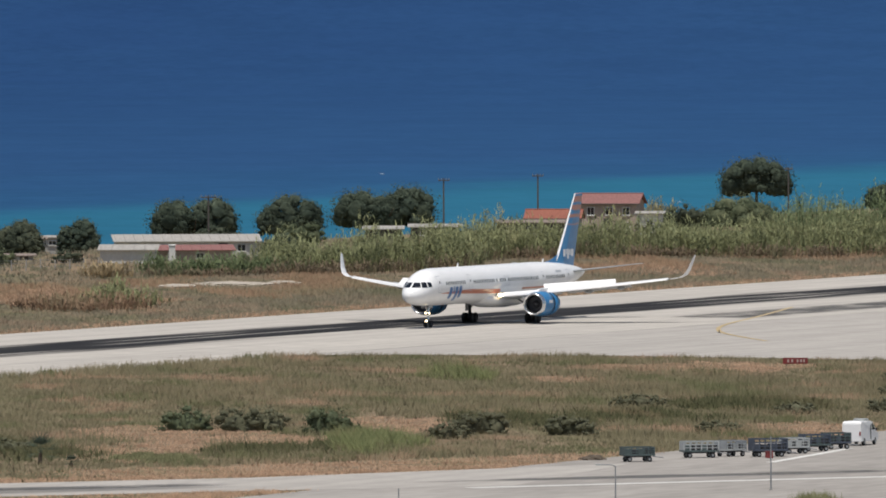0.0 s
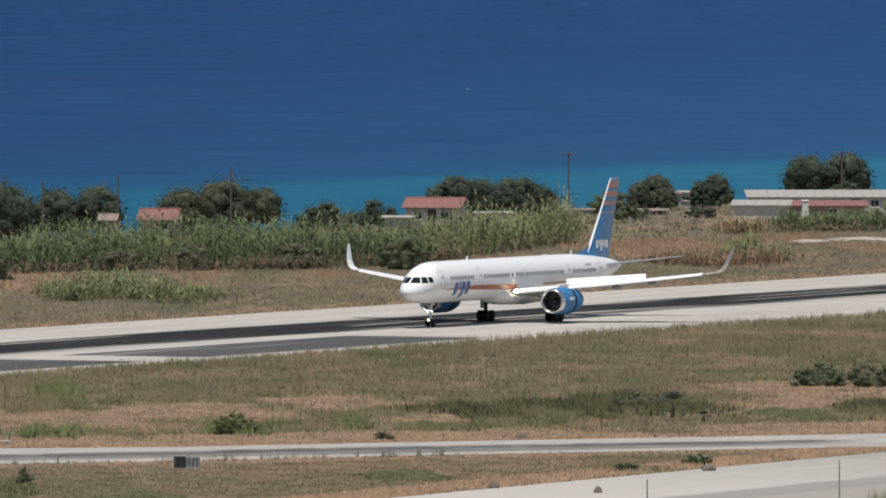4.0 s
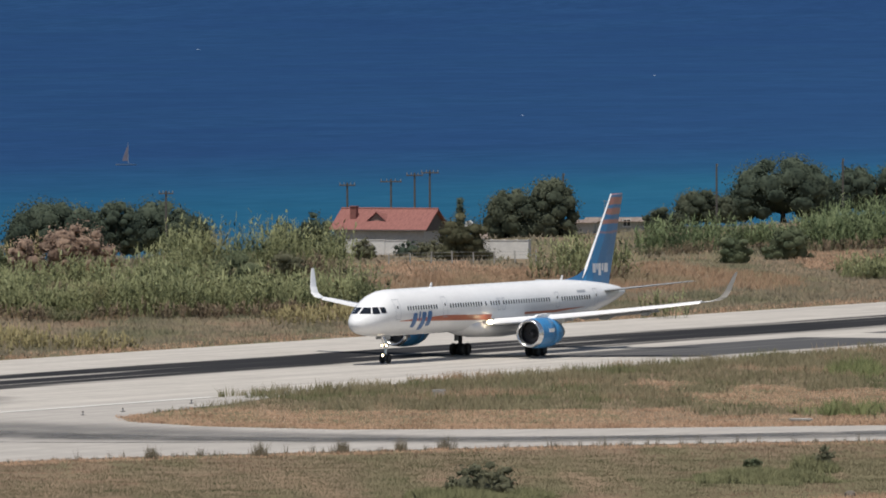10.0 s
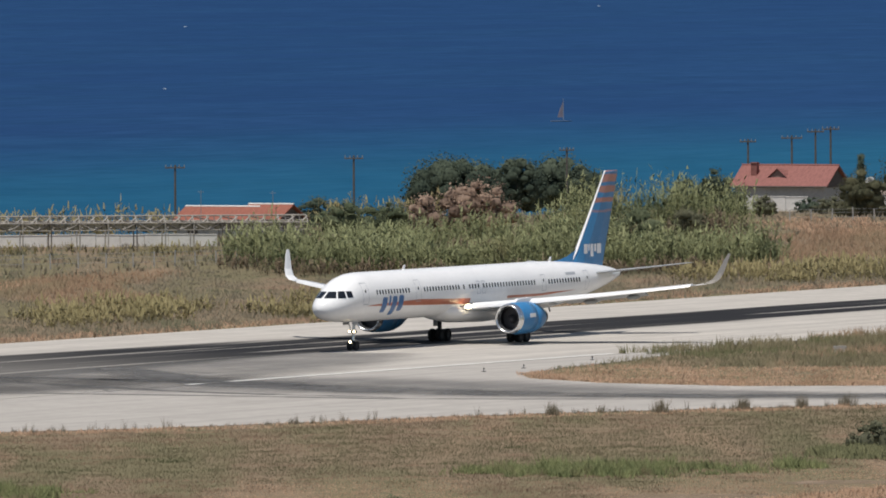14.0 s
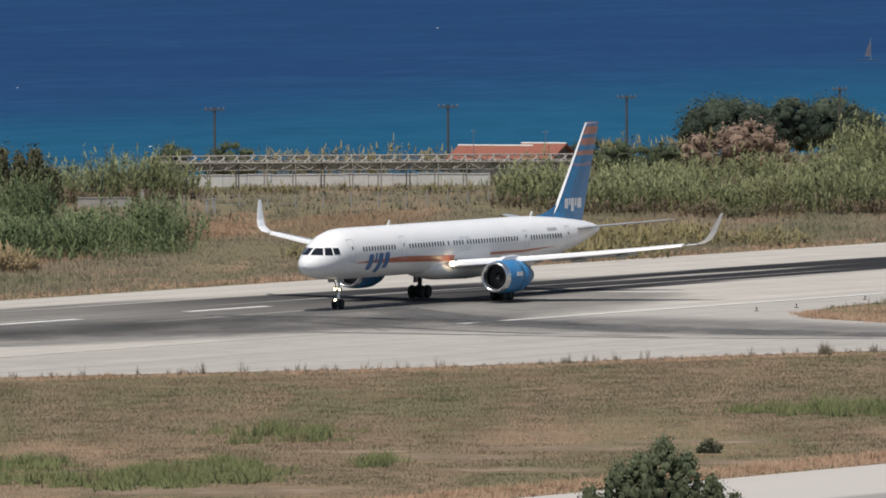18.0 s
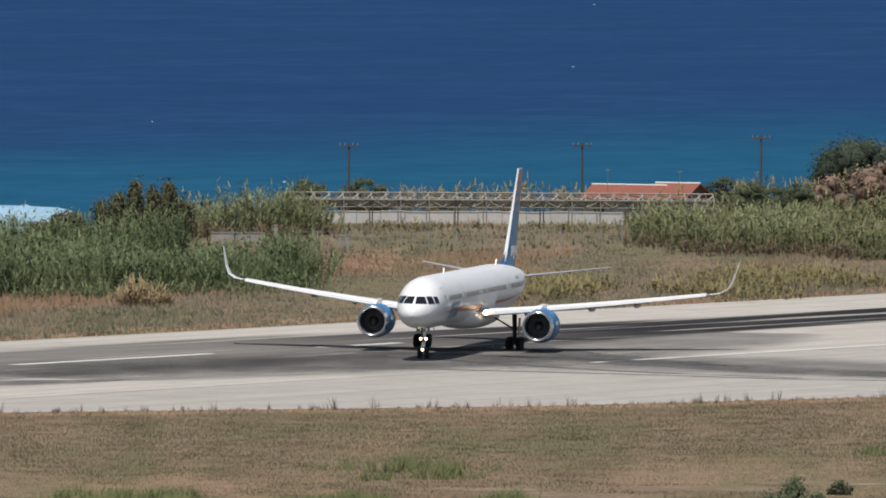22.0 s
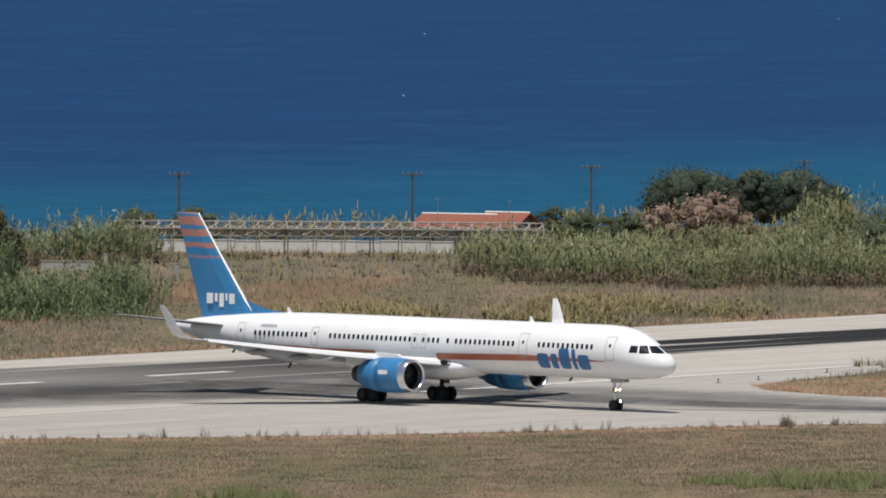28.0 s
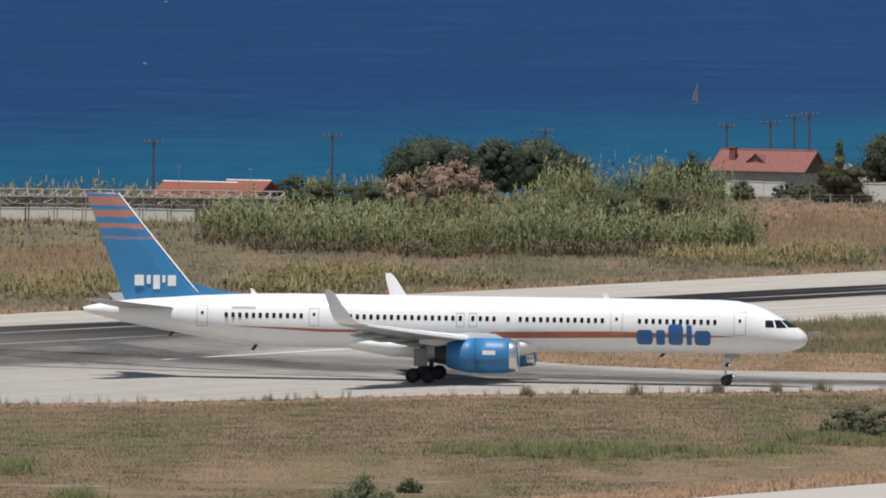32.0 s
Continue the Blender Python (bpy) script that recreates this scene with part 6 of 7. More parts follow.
def house(x, y, turn, w, dp, hw, hr, wall, roof, label, chimney=None, wins=(), doors=(), dormer=None, base=0.0, name="house", trim=None, gable=None, ridge=None):
    """A gabled house whose ridge runs along its front; the front faces -y before it is turned."""
    foot = min(-0.4, land_height(sd(x, y)[1]) - base - 0.5)
    t = thing(name, pose(x, y, base, 0, 0, turn), label, "house")
    bm = B()
    q = [bm.verts.new(v) for v in ((-w / 2, -dp / 2, foot), (w / 2, -dp / 2, foot), (w / 2, dp / 2, foot), (-w / 2, dp / 2, foot), (-w / 2, -dp / 2, hw), (w / 2, -dp / 2, hw), (w / 2, dp / 2, hw), (-w / 2, dp / 2, hw), (-w / 2, 0, hw + hr * 0.94), (w / 2, 0, hw + hr * 0.94))]
    for f in ((0, 1, 5, 4), (2, 3, 7, 6), (1, 2, 6, 9, 5), (3, 0, 4, 8, 7), (4, 5, 9, 8), (6, 7, 8, 9), (3, 2, 1, 0)):
        bm.faces.new([q[i] for i in f])
    wl = part("wall", bm, wall, t)
    o = 0.45
    k = hr / (dp / 2)
    rf = None
    for s in (-1, 1):
        vs = [(-w / 2 - o, s * (dp / 2 + o), hw - o * k), (w / 2 + o, s * (dp / 2 + o), hw - o * k), (w / 2 + o, 0, hw + hr), (-w / 2 - o, 0, hw + hr)]
        vs += [(a, b, c + 0.16) for a, b, c in vs]
        rf = part("roof_slope", mesh_of("roof_slope", vs, [(0, 1, 2, 3), (4, 5, 6, 7), (0, 1, 5, 4), (1, 2, 6, 5), (2, 3, 7, 6), (3, 0, 4, 7)], roof), None, t, "tiled roof slope")
        if s < 0:
            part("gutter", rod(B(), (-w / 2 - o, -(dp / 2 + o), hw - o * k + 0.05), (w / 2 + o, -(dp / 2 + o), hw - o * k + 0.05), 0.07, 0.07, 6), trim or TIMBER, rf)
    part("ridge", rod(B(), (-w / 2 - o, 0, hw + hr + 0.16), (w / 2 + o, 0, hw + hr + 0.16), 0.11, 0.11, 8), ridge or roof, t)
    if gable:
        # thin dark panel laid over the right-hand gable wall
        vs = [(w / 2 + q, y_, z_) for q in (0.02, 0.1) for y_, z_ in ((-dp / 2 + 0.1, hw - 0.3), (dp / 2 - 0.1, hw - 0.3), (dp / 2 - 0.1, hw + 0.05), (0, hw + hr * 0.9), (-dp / 2 + 0.1, hw + 0.05))]
        part("gable_panel", mesh_of("gable_panel", vs, [(0, 1, 2, 3, 4), (9, 8, 7, 6, 5)] + [(i, i + 5, (i + 1) % 5 + 5, (i + 1) % 5) for i in range(5)], gable), None, t, "dark panel over the gable wall")
    if chimney:
        cx, cy, ch, cm = chimney
        c = part("chimney", box(B(), cx, cy, hw + hr * 0.5 + ch / 2, 0.7, 0.7, ch + hr, 0.02), cm, t)
        part("chimney_cap", box(B(), cx, cy, hw + hr + ch + 0.06, 0.85, 0.85, 0.12, 0.02), cm, c)
    if dormer is not None:
        bm = B()
        zc = hw + hr * 0.42
        q = [bm.verts.new(v) for v in ((dormer - 0.9, -dp * 0.33, zc), (dormer + 0.9, -dp * 0.33, zc), (dormer, -dp * 0.33, zc + 0.85), (dormer - 0.9, -dp * 0.1, zc + 0.3), (dormer + 0.9, -dp * 0.1, zc + 0.3), (dormer, -dp * 0.05, zc + 0.9))]
        bmesh.ops.convex_hull(bm, input=q)
        d = part("dormer", bm, SHEET_DARK, t, "small dark dormer")
        part("dormer_roof", mesh_of("dormer_roof", [(dormer - 1.15, -dp * 0.36, zc - 0.05), (dormer, -dp * 0.36, zc + 1.0), (dormer + 1.15, -dp * 0.36, zc - 0.05), (dormer - 1.15, -dp * 0.05, zc + 0.6), (dormer, -dp * 0.02, zc + 1.05), (dormer + 1.15, -dp * 0.05, zc + 0.6), (dormer, -dp * 0.36, zc + 0.86), (dormer, -dp * 0.02, zc + 0.9)], [(0, 1, 4, 3), (1, 2, 5, 4), (0, 6, 7, 3), (6, 2, 5, 7), (0, 6, 1), (6, 2, 1)], roof), None, d)
    for wx, wz, ww, wh in wins:
        window(wl, wx, -dp / 2, wz, ww, wh)
    for dx, dw, dh in doors:
        door(wl, dx, -dp / 2, dw, dh, TIMBER)
    return t


def shed(x, y, turn, w, dp, h, wall, roof, label, slope=0.25, wins=(), doors=(), base=0.0, name="shed", over=0.4):
    """A low building under one sloping sheet roof."""
    foot = min(-0.4, land_height(sd(x, y)[1]) - base - 0.5)
    t = thing(name, pose(x, y, base, 0, 0, turn), label, "building")
    vs = [(-w / 2, -dp / 2, foot), (w / 2, -dp / 2, foot), (w / 2, dp / 2, foot), (-w / 2, dp / 2, foot), (-w / 2, -dp / 2, h), (w / 2, -dp / 2, h), (w / 2, dp / 2, h + slope), (-w / 2, dp / 2, h + slope)]
    wl = part("wall", mesh_of("wall", vs, [(3, 2, 1, 0), (0, 1, 5, 4), (1, 2, 6, 5), (2, 3, 7, 6), (3, 0, 4, 7), (4, 5, 6, 7)], wall), None, t)
    k = slope / dp * over
    vs = [(-w / 2 - over, -dp / 2 - over, h - k + 0.02), (w / 2 + over, -dp / 2 - over, h - k + 0.02), (w / 2 + over, dp / 2 + over, h + slope + k + 0.02), (-w / 2 - over, dp / 2 + over, h + slope + k + 0.02)]
    vs += [(a, b, c + 0.09) for a, b, c in vs]
    rf = part("roof", mesh_of("roof", vs, [(3, 2, 1, 0), (4, 5, 6, 7), (0, 1, 5, 4), (1, 2, 6, 5), (2, 3, 7, 6), (3, 0, 4, 7)], roof), None, t)
    n = max(1, int(w / 1.2))
    for i in range(n + 1):
        px = -w / 2 + w * i / n
        part("roof_batten", mesh_of("roof_batten", [(px - 0.05, -dp / 2 - over, h - k + 0.11), (px + 0.05, -dp / 2 - over, h - k + 0.16), (px + 0.05, dp / 2 + over, h + slope + k + 0.11), (px - 0.05, dp / 2 + over, h + slope + k + 0.11), (px, -dp / 2 - over, h - k + 0.17), (px, dp / 2 + over, h + slope + k + 0.17)], [(0, 4, 5, 3), (4, 1, 2, 5), (0, 1, 4), (2, 3, 5)], roof), None, rf)
    for wx, wz, ww, wh in wins:
        window(wl, wx, -dp / 2, wz, ww, wh)
    for dx, dw, dh in doors:
        door(wl, dx, -dp / 2, dw, dh, TIMBER)
    return t


def low_wall(x, y, ln, h, mat, label, turn=0.0, gaps=(), name="low_wall"):
    t = thing(name, pose(x, y, 0, 0, 0, turn), label, "wall")
    n = max(2, int(ln / 2.4))
    for i in range(n):
        if i in gaps:
            continue
        q = -ln / 2 + ln * (i + 0.5) / n
        hh = h * (0.93 + 0.1 * random.random())
        part("wall_panel", box(B(), q, 0, hh / 2 - 0.1, ln / n - 0.05, 0.22, hh + 0.2, 0.01), mat, t)
        part("coping", box(B(), q, 0, hh + 0.04, ln / n - 0.03, 0.3, 0.08), mat, t)
    return t


# white house with red roof
# grey plaster on this white house stands in for shade below the eaves
house(72.4, 1702, -24, 10.6, 6.6, 2.75, 1.95, PLASTER_GREY, TILES, "white plastered house with a red tiled roof", chimney=(-3.6, -1.6, 0.35, TILES), dormer=-0.7, gable=TIMBER)
low_wall(70.2, 1692, 7.4, 1.6, WHITEWASH, "whitewashed terrace wall before the house", -10)
for x, y, w, h in ((74.2, 1686, 4.4, 1.75), (65.6, 1684, 2.6, 2.6)):
    shrub(x, y, w, h, int(x * 5), TREE_LEAF, "dark bush at the terrace wall")
shed(83.0, 1676, -6, 6.9, 5.2, 1.95, WHITEWASH, WHITEWASH, "whitewashed annexe with a flat top", -0.15, over=0.04)
shed(103.0, 1800, -8, 6.8, 4.6, 1.0, PLASTER_GREY, SHEET_DARK, "grey half-ruined shed behind the cane", 0.3, wins=((-1.2, 0.9, 0.9, 0.8), (1.4, 0.9, 0.9, 0.8)))
shed(98.6, 1790, -8, 2.6, 3.0, 1.1, PLASTER_GREY, SHEET_DARK, "small grey shed behind cane", 0.2)
# low hut with orange roof
house(9.3, 1605, -24, 7.6, 6.4, 1.95, 1.25, PLASTER_GREY, TILES_ORANGE, "low hut with an orange tiled roof and pale ridge", base=-0.3, doors=((-2.0, 0.9, 1.9),), ridge=WHITEWASH)
house(14.3, 1603.5, -24, 4.2, 6.8, 2.1, 1.35, PLASTER_GREY, TILES_ORANGE, "taller end of the hut with an orange tiled roof", base=-0.3, ridge=WHITEWASH, gable=TIMBER)
# two-storey house and its neighbours
house(322.3, 2140, -18, 8.2, 6.4, 4.2, 1.15, PLASTER_PINK, TILES_PINK, "two-storey house with a faded red roof", wins=((-2.4, 3.1, 1.0, 1.1), (0.2, 3.1, 1.0, 1.1), (2.6, 3.1, 1.0, 1.1), (2.6, 1.0, 1.0, 1.1)), doors=((0.0, 1.0, 2.1),))
house(311.6, 2122, -14, 7.2, 5.0, 2.5, 1.0, PLASTER_GREY, TILES_ORANGE, "low plain house with a bright orange roof", wins=((-1.5, 1.5, 1.0, 1.0), (1.5, 1.5, 1.0, 1.0)))
shed(325.0, 2122, -12, 3.4, 3.0, 3.0, WHITEWASH, SHEET, "small white annexe beside the house", 0.2, wins=((0, 1.6, 0.9, 0.9),))
shed(304.8, 2098, -8, 9.4, 5.0, 2.3, TIMBER, SHEET_DARK, "long low shed with a dark rusty roof", 0.25, wins=((-3, 1.3, 0.9, 0.9), (0, 1.3, 0.9, 0.9)), doors=((2.6, 1.0, 1.9),))
# long pale building
shed(245.6, 2003, -4, 18.6, 7.0, 2.0, PLASTER, SHEET, "long low pale building with a sheet roof", 0.7, wins=((-7, 1.2, 1.1, 0.9), (-3, 1.2, 1.1, 0.9), (2, 1.2, 1.1, 0.9), (7, 1.2, 1.1, 0.9)), doors=((4.6, 1.0, 1.8),))
shed(242.4, 1972, -4, 10.4, 5.6, 1.5, PLASTER_PINK, TILES_PINK, "front wing with a faded red roof", 0.5, wins=((-2.6, 0.85, 1.0, 0.7), (1.0, 0.85, 1.0, 0.7)))
shed(233.6, 1966, -10, 7.0, 4.6, 1.7, PLASTER, SHEET, "pale side wing with a sloping wall", 0.5)
shed(239.2, 1966, -4, 0.8, 0.8, 2.2, WHITEWASH, WHITEWASH, "square white chimney stack beside the roof", 0.05, over=0.08)
# small houses along the shore
house(188.4, 1932, -16, 6.8, 5.4, 2.3, 1.0, PLASTER, TILES_PINK, "small white house with a faded red roof", wins=((-1.8, 1.3, 1.0, 1.0), (1.6, 1.3, 1.0, 1.0)), doors=((0.0, 0.9, 2.0),))
shed(195.4, 1930, -6, 4.2, 3.0, 1.5, WHITEWASH, SHEET, "low white wall and lean-to", 0.15)
shed(182.6, 1920, -6, 3.6, 3.0, 1.2, PLASTER_GREY, SHEET, "low grey lean-to beside the house", 0.15)
house(148.6, 1868, -14, 4.2, 4.0, 2.3, 1.05, PLASTER_PINK, TILES_PINK, "small house with a faded red roof behind cane", wins=((0.8, 1.4, 0.9, 0.9),))
house(141.0, 1850, -14, 1.6, 2.0, 2.6, 0.5, PLASTER_PINK, SHEET_DARK, "narrow stone tower behind the cane")
shed(233.5, 2080, -5, 4.4, 3.4, 0.8, PLASTER_GREY, SHEET_DARK, "grey flat-roofed house between trees", 0.2, wins=((-1.2, 0.4, 0.9, 0.5), (1.2, 0.4, 0.9, 0.5)))
shed(239.0, 2100, -5, 2.8, 3.0, 1.2, PLASTER_GREY, SHEET, "white flat-roofed house behind trees", 0.15, wins=((0.0, 0.5, 1.0, 0.6),), base=-0.6)
shed(222.0, 1990, -5, 4.0, 3.2, 0.5, PLASTER_GREY, SHEET_DARK, "small white outbuilding near the trees", 0.15, doors=((0.8, 0.9, 0.5),))
shed(284.0, 2095, -8, 5.0, 4.0, 1.6, TIMBER, SHEET, "small grey house with a pale roof", 0.3, wins=((-1, 0.8, 0.9, 0.8),))
shed(293.5, 2112, -8, 6.8, 4.2, 1.5, TIMBER, SHEET, "low plain house with a pale sheet roof", 0.3, wins=((-1.6, 0.8, 0.9, 0.8), (1.4, 0.8, 0.9, 0.8)))
shed(212.8, 1990, -5, 3.2, 3.2, 0.6, PLASTER_GREY, SHEET_DARK, "low grey block hut near trees", 0.1)

# solar water heater on the annexe
heater = thing("solar_water_heater", pose(81.0, 1677, 2.14), "white solar water heater on the annexe roof", "water heater")
part("tank", rod(B(), (-0.65, 0, 1.1), (0.65, 0, 1.1), 0.2, 0.2, 16), PLASTER_GREY, heater)
part("collector", mesh_of("collector", [(-0.6, -1.5, 0.05), (0.9, -1.5, 0.05), (0.9, -0.2, 1.0), (-0.6, -0.2, 1.0), (-0.6, -1.45, -0.03), (0.9, -1.45, -0.03), (0.9, -0.15, 0.92), (-0.6, -0.15, 0.92)], [(0, 1, 2, 3), (7, 6, 5, 4), (0, 1, 5, 4), (1, 2, 6, 5), (2, 3, 7, 6), (3, 0, 4, 7)], SHEET_DARK), None, heater)
for k in (-0.6, 0.6):
    part("leg", rod(B(), (k, 0.1, -0.1), (k, 0.05, 0.9), 0.04, 0.04, 6), IRON, heater)

dish = thing("satellite_dish", pose(79.9, 1676, 1.9), "small white satellite dish on a pole", "satellite dish")
part("pole", rod(B(), (0, 0.1, -0.1), (0, 0.1, 1.6), 0.04, 0.04, 6), IRON, dish)
vs, fs = loft([[Vector((r * math.cos(2 * math.pi * j / 16), -d, 1.7 + r * math.sin(2 * math.pi * j / 16))) for j in range(16)] for r, d in ((0.05, 0.0), (0.3, 0.04), (0.5, 0.14), (0.51, 0.11), (0.3, 0.0), (0.05, -0.04))])
part("bowl", mesh_of("bowl", vs, fs, WHITEWASH, True), None, dish)
part("feed_arm", rod(B(), (0, 0.0, 1.3), (0, -0.5, 1.62), 0.025, 0.025, 5), IRON, dish)

# blue tent-like cover
tarp = thing("blue_cover", pose(-49.3, 1500, -0.35), "pale blue curved greenhouse cover", "cover")
BLUE_SHEET = material("pale_blue_sheet", (0.25, 0.42, 0.55), 0.6, vary=0.15, scale=0.6)
vs, fs = loft([[Vector((x, 2.4 * math.cos(a), 0.4 + h * math.sin(a))) for a in [math.pi * j / 12 for j in range(13)]] for x, h in ((-4.2, 3.3), (-1.2, 3.25), (-0.6, 3.4), (0.0, 3.2), (2.6, 3.1), (3.9, 2.8), (4.3, 2.0))], closed=False, caps=False)
part("sheet", mesh_of("sheet", vs, fs, BLUE_SHEET, True), None, tarp)
for x in (-4.1, -1.0, 2.0):
    for s in (-1, 1):
        part("post", rod(B(), (x, s * 2.3, 0), (x, s * 2.3, 0.6), 0.06, 0.06, 6), IRON, tarp)

# ---- timber poles of the power line: x, y, height, arm ----
def pole(x, y, h, arm, double=False, base=0.0, bushy=False):
    t = thing("utility_pole", pose(x, y, base), "weathered timber power pole with crossarm" if arm else "weathered timber power pole", "pole", "poles along the shore")
    for k in ((-0.0,) if not double else (-0.75, 0.75)):
        part("shaft", rod(B(), (k, 0, -0.5), (k, 0, h), 0.14, 0.1, 8), TIMBER, t)
    if arm:
        a = part("crossarm", box(B(), 0, -0.12, h - 0.3, arm, 0.12, 0.14, 0.01), TIMBER, t)
        for q in (-0.46, -0.2, 0.2, 0.46):
            part("insulator", rod(B(), (q * arm, -0.12, h - 0.23), (q * arm, -0.12, h + 0.02), 0.06, 0.04, 8), IRON, a)
    else:
        part("insulator", rod(B(), (0.12, 0, h - 0.25), (0.12, 0, h), 0.06, 0.05, 8), IRON, t)
    if double:
        part("brace", rod(B(), (-0.75, 0, h * 0.55), (0.75, 0, h * 0.8), 0.05, 0.05, 6), TIMBER, t)
    return t


for x, y, h, arm in ((300.7, 2155, 7.6, 1.6), (318.9, 2188, 7.6, 1.6), (257.7, 2077, 6.8, 2.1), (211.7, 1994, 8.2, 2.0), (160.0, 1901, 8.2, 0), (143.7, 1871, 7.7, 0), (133.2, 1852, 7.4, 0), (116.1, 1822, 7.5, 0),
                     (96.0, 1785, 7.2, 0), (69.1, 1737, 7.3, 1.8), (47.6, 1697, 7.3, 1.6), (4.4, 1620, 7.4, 2.1), (23.6, 1654, 7.5, 2.0), (-19.5, 1576, 8.2, 2.0), (362, 2230, 7.6, 1.2)):
    pole(x, y, h, arm, base=land_height(sd(x, y)[1]))
pole(74.4, 1746, 7.2, 2.4)
pole(77.3, 1751, 7.8, 1.9)
pole(79.2, 1755, 8.0, 2.0)
for x, y, h in ((7.0, 1600, 4.9), (14.5, 1606, 4.6), (101.5, 1798, 3.6), (351, 2150, 5.4)):
    t = thing("thin_mast", pose(x, y, 0), "thin grey mast over the roofs", "mast")
    part("shaft", rod(B(), (0, 0, -0.3), (0, 0, h), 0.05, 0.03, 6), IRON, t)
    part("aerial", rod(B(), (-0.3, 0, h - 0.2), (0.3, 0, h - 0.2), 0.02, 0.02, 5), IRON, t)

# ---- long bare frame of a greenhouse ----
DARK_STRIP = material("ragged_dark_brown", (0.1, 0.092, 0.072), 0.95, vary=0.35, scale=1.2, bump=0.3, tint2=(0.19, 0.175, 0.13))
def frame_house():
    t = thing("greenhouse_frame", pose(-4.1, 1556, 0, 0, 0, 3.0), "long weathered greenhouse frame without covering", "frame")
    n, ln, h, dp = 15, 43.0, 2.75, 6.5
    for i in range(n + 1):
        x = -ln / 2 + ln * i / n
        for y in (-dp / 2, dp / 2):
            part("post", rod(B(), (x, y, -0.2), (x, y, h), 0.075, 0.07, 6), PALE_TIMBER if i % 3 else TIMBER, t)
        part("rafter", rod(B(), (x, -dp / 2, h), (x, 0, h + 0.62), 0.06, 0.06, 5), PALE_TIMBER, t)
        part("rafter", rod(B(), (x, dp / 2, h), (x, 0, h + 0.62), 0.06, 0.06, 5), PALE_TIMBER, t)
        if i < n:
            x1 = x + ln / n
            part("strut", rod(B(), (x, -dp / 2, h - 0.7), (x + (x1 - x) * 0.55, -dp * 0.2, h + 0.5), 0.11, 0.1, 5), PALE_TIMBER, t)
            part("strut", rod(B(), (x + (x1 - x) * 0.5, -dp / 2, h - 0.7), (x1, -dp * 0.2, h + 0.5), 0.11, 0.1, 5), PALE_TIMBER, t)
            part("strut", rod(B(), (x, -dp / 2, h), (x + ln / n * 0.5, -dp / 2, h - 0.75), 0.06, 0.06, 5), PALE_TIMBER if i % 2 else TIMBER, t)
            part("strut", rod(B(), (x1, -dp / 2, h), (x1 - ln / n * 0.5, -dp / 2, h - 0.75), 0.06, 0.06, 5), TIMBER if i % 2 else PALE_TIMBER, t)
            for q in (0.25, 0.5, 0.75):
                part("rafter", rod(B(), (x + q * (x1 - x), -dp / 2, h), (x + q * (x1 - x), 0, h + 0.62), 0.05, 0.05, 4), PALE_TIMBER if q == 0.5 else TIMBER, t)
            part("strut", rod(B(), (x1, -dp / 2, h - 0.05), (x, 0, h + 0.55), 0.06, 0.06, 4), TIMBER, t)
            part("purlin", rod(B(), (x, -dp / 2, h - 0.75), (x1, -dp / 2, h - 0.75), 0.05, 0.05, 5), PALE_TIMBER, t)
    for y, z in ((-dp / 2, h), (0, h + 0.62), (dp / 2, h)):
        part("long_beam", rod(B(), (-ln / 2, y, z), (ln / 2, y, z), 0.08, 0.08, 6), PALE_TIMBER, t)
    # ragged dark strip added in each bay below the top beam, of unknown nature
    rr = random.Random(3)
    for i in range(n):
        x0, x1 = -ln / 2 + ln * i / n + 0.08, -ln / 2 + ln * (i + 1) / n - 0.08
        bm = B()
        foot = [1.75 + 0.45 * rr.random() for _ in range(7)]
        rows = [[bm.verts.new((x0 + (x1 - x0) * k / 6, -dp / 2 + 0.3 + q, z)) for k, z in enumerate(zs)] for q in (0, 0.04) for zs in ([h - 0.12] * 7, foot)]
        for k in range(6):
            for a, b in ((0, 1), (2, 3), (0, 2), (1, 3)):
                bm.faces.new((rows[a][k], rows[a][k + 1], rows[b][k + 1], rows[b][k]))
        part("dark_strip", bm, DARK_STRIP, t, "dark ragged strip hanging in the frame")


frame_house()


low_wall(-7.5, 1566, 32, 1.2, WHITEWASH, "long low whitewashed wall behind the frame", 3.0)
low_wall(-29.2, 1497, 5.3, 0.85, BOARD, "low pale block wall beside the cane")
for x, y, h in ((-25.6, 1500, 1.5), (-18.3, 1474, 1.35), (-19.0, 1474, 1.3)):
    t = thing("gate_post", pose(x, y, 0), "square pale gate post", "post")
    part("post", box(B(), 0, 0, h / 2 - 0.1, 0.35, 0.35, h + 0.2, 0.02), BOARD, t)
    part("cap", box(B(), 0, 0, h + 0.05, 0.42, 0.42, 0.09, 0.01), BOARD, t)


def fence(points, h, gap, label):
    t = thing("wire_fence", pose(0, 0, 0), label, "fence")
    pts = []
    for (x0, y0), (x1, y1) in zip(points, points[1:]):
        n = max(1, int(math.hypot(x1 - x0, y1 - y0) / gap))
        pts += [(x0 + (x1 - x0) * i / n, y0 + (y1 - y0) * i / n) for i in range(n)]
    pts.append(points[-1])
    for i, (x, y) in enumerate(pts):
        part("post", rod(B(), (x, y, -0.2), (x + 0.04 * ((i * 7) % 3 - 1), y, h * (0.9 + 0.05 * ((i * 5) % 4))), 0.08, 0.07, 6), BOARD, t)
    for z in (0.35, 0.7, 0.97):
        for a, b in zip(pts, pts[1:]):
            part("wire", rod(B(), (a[0], a[1], h * z * 0.95), (b[0], b[1], h * z * 0.95), 0.012, 0.012, 4), IRON, t)


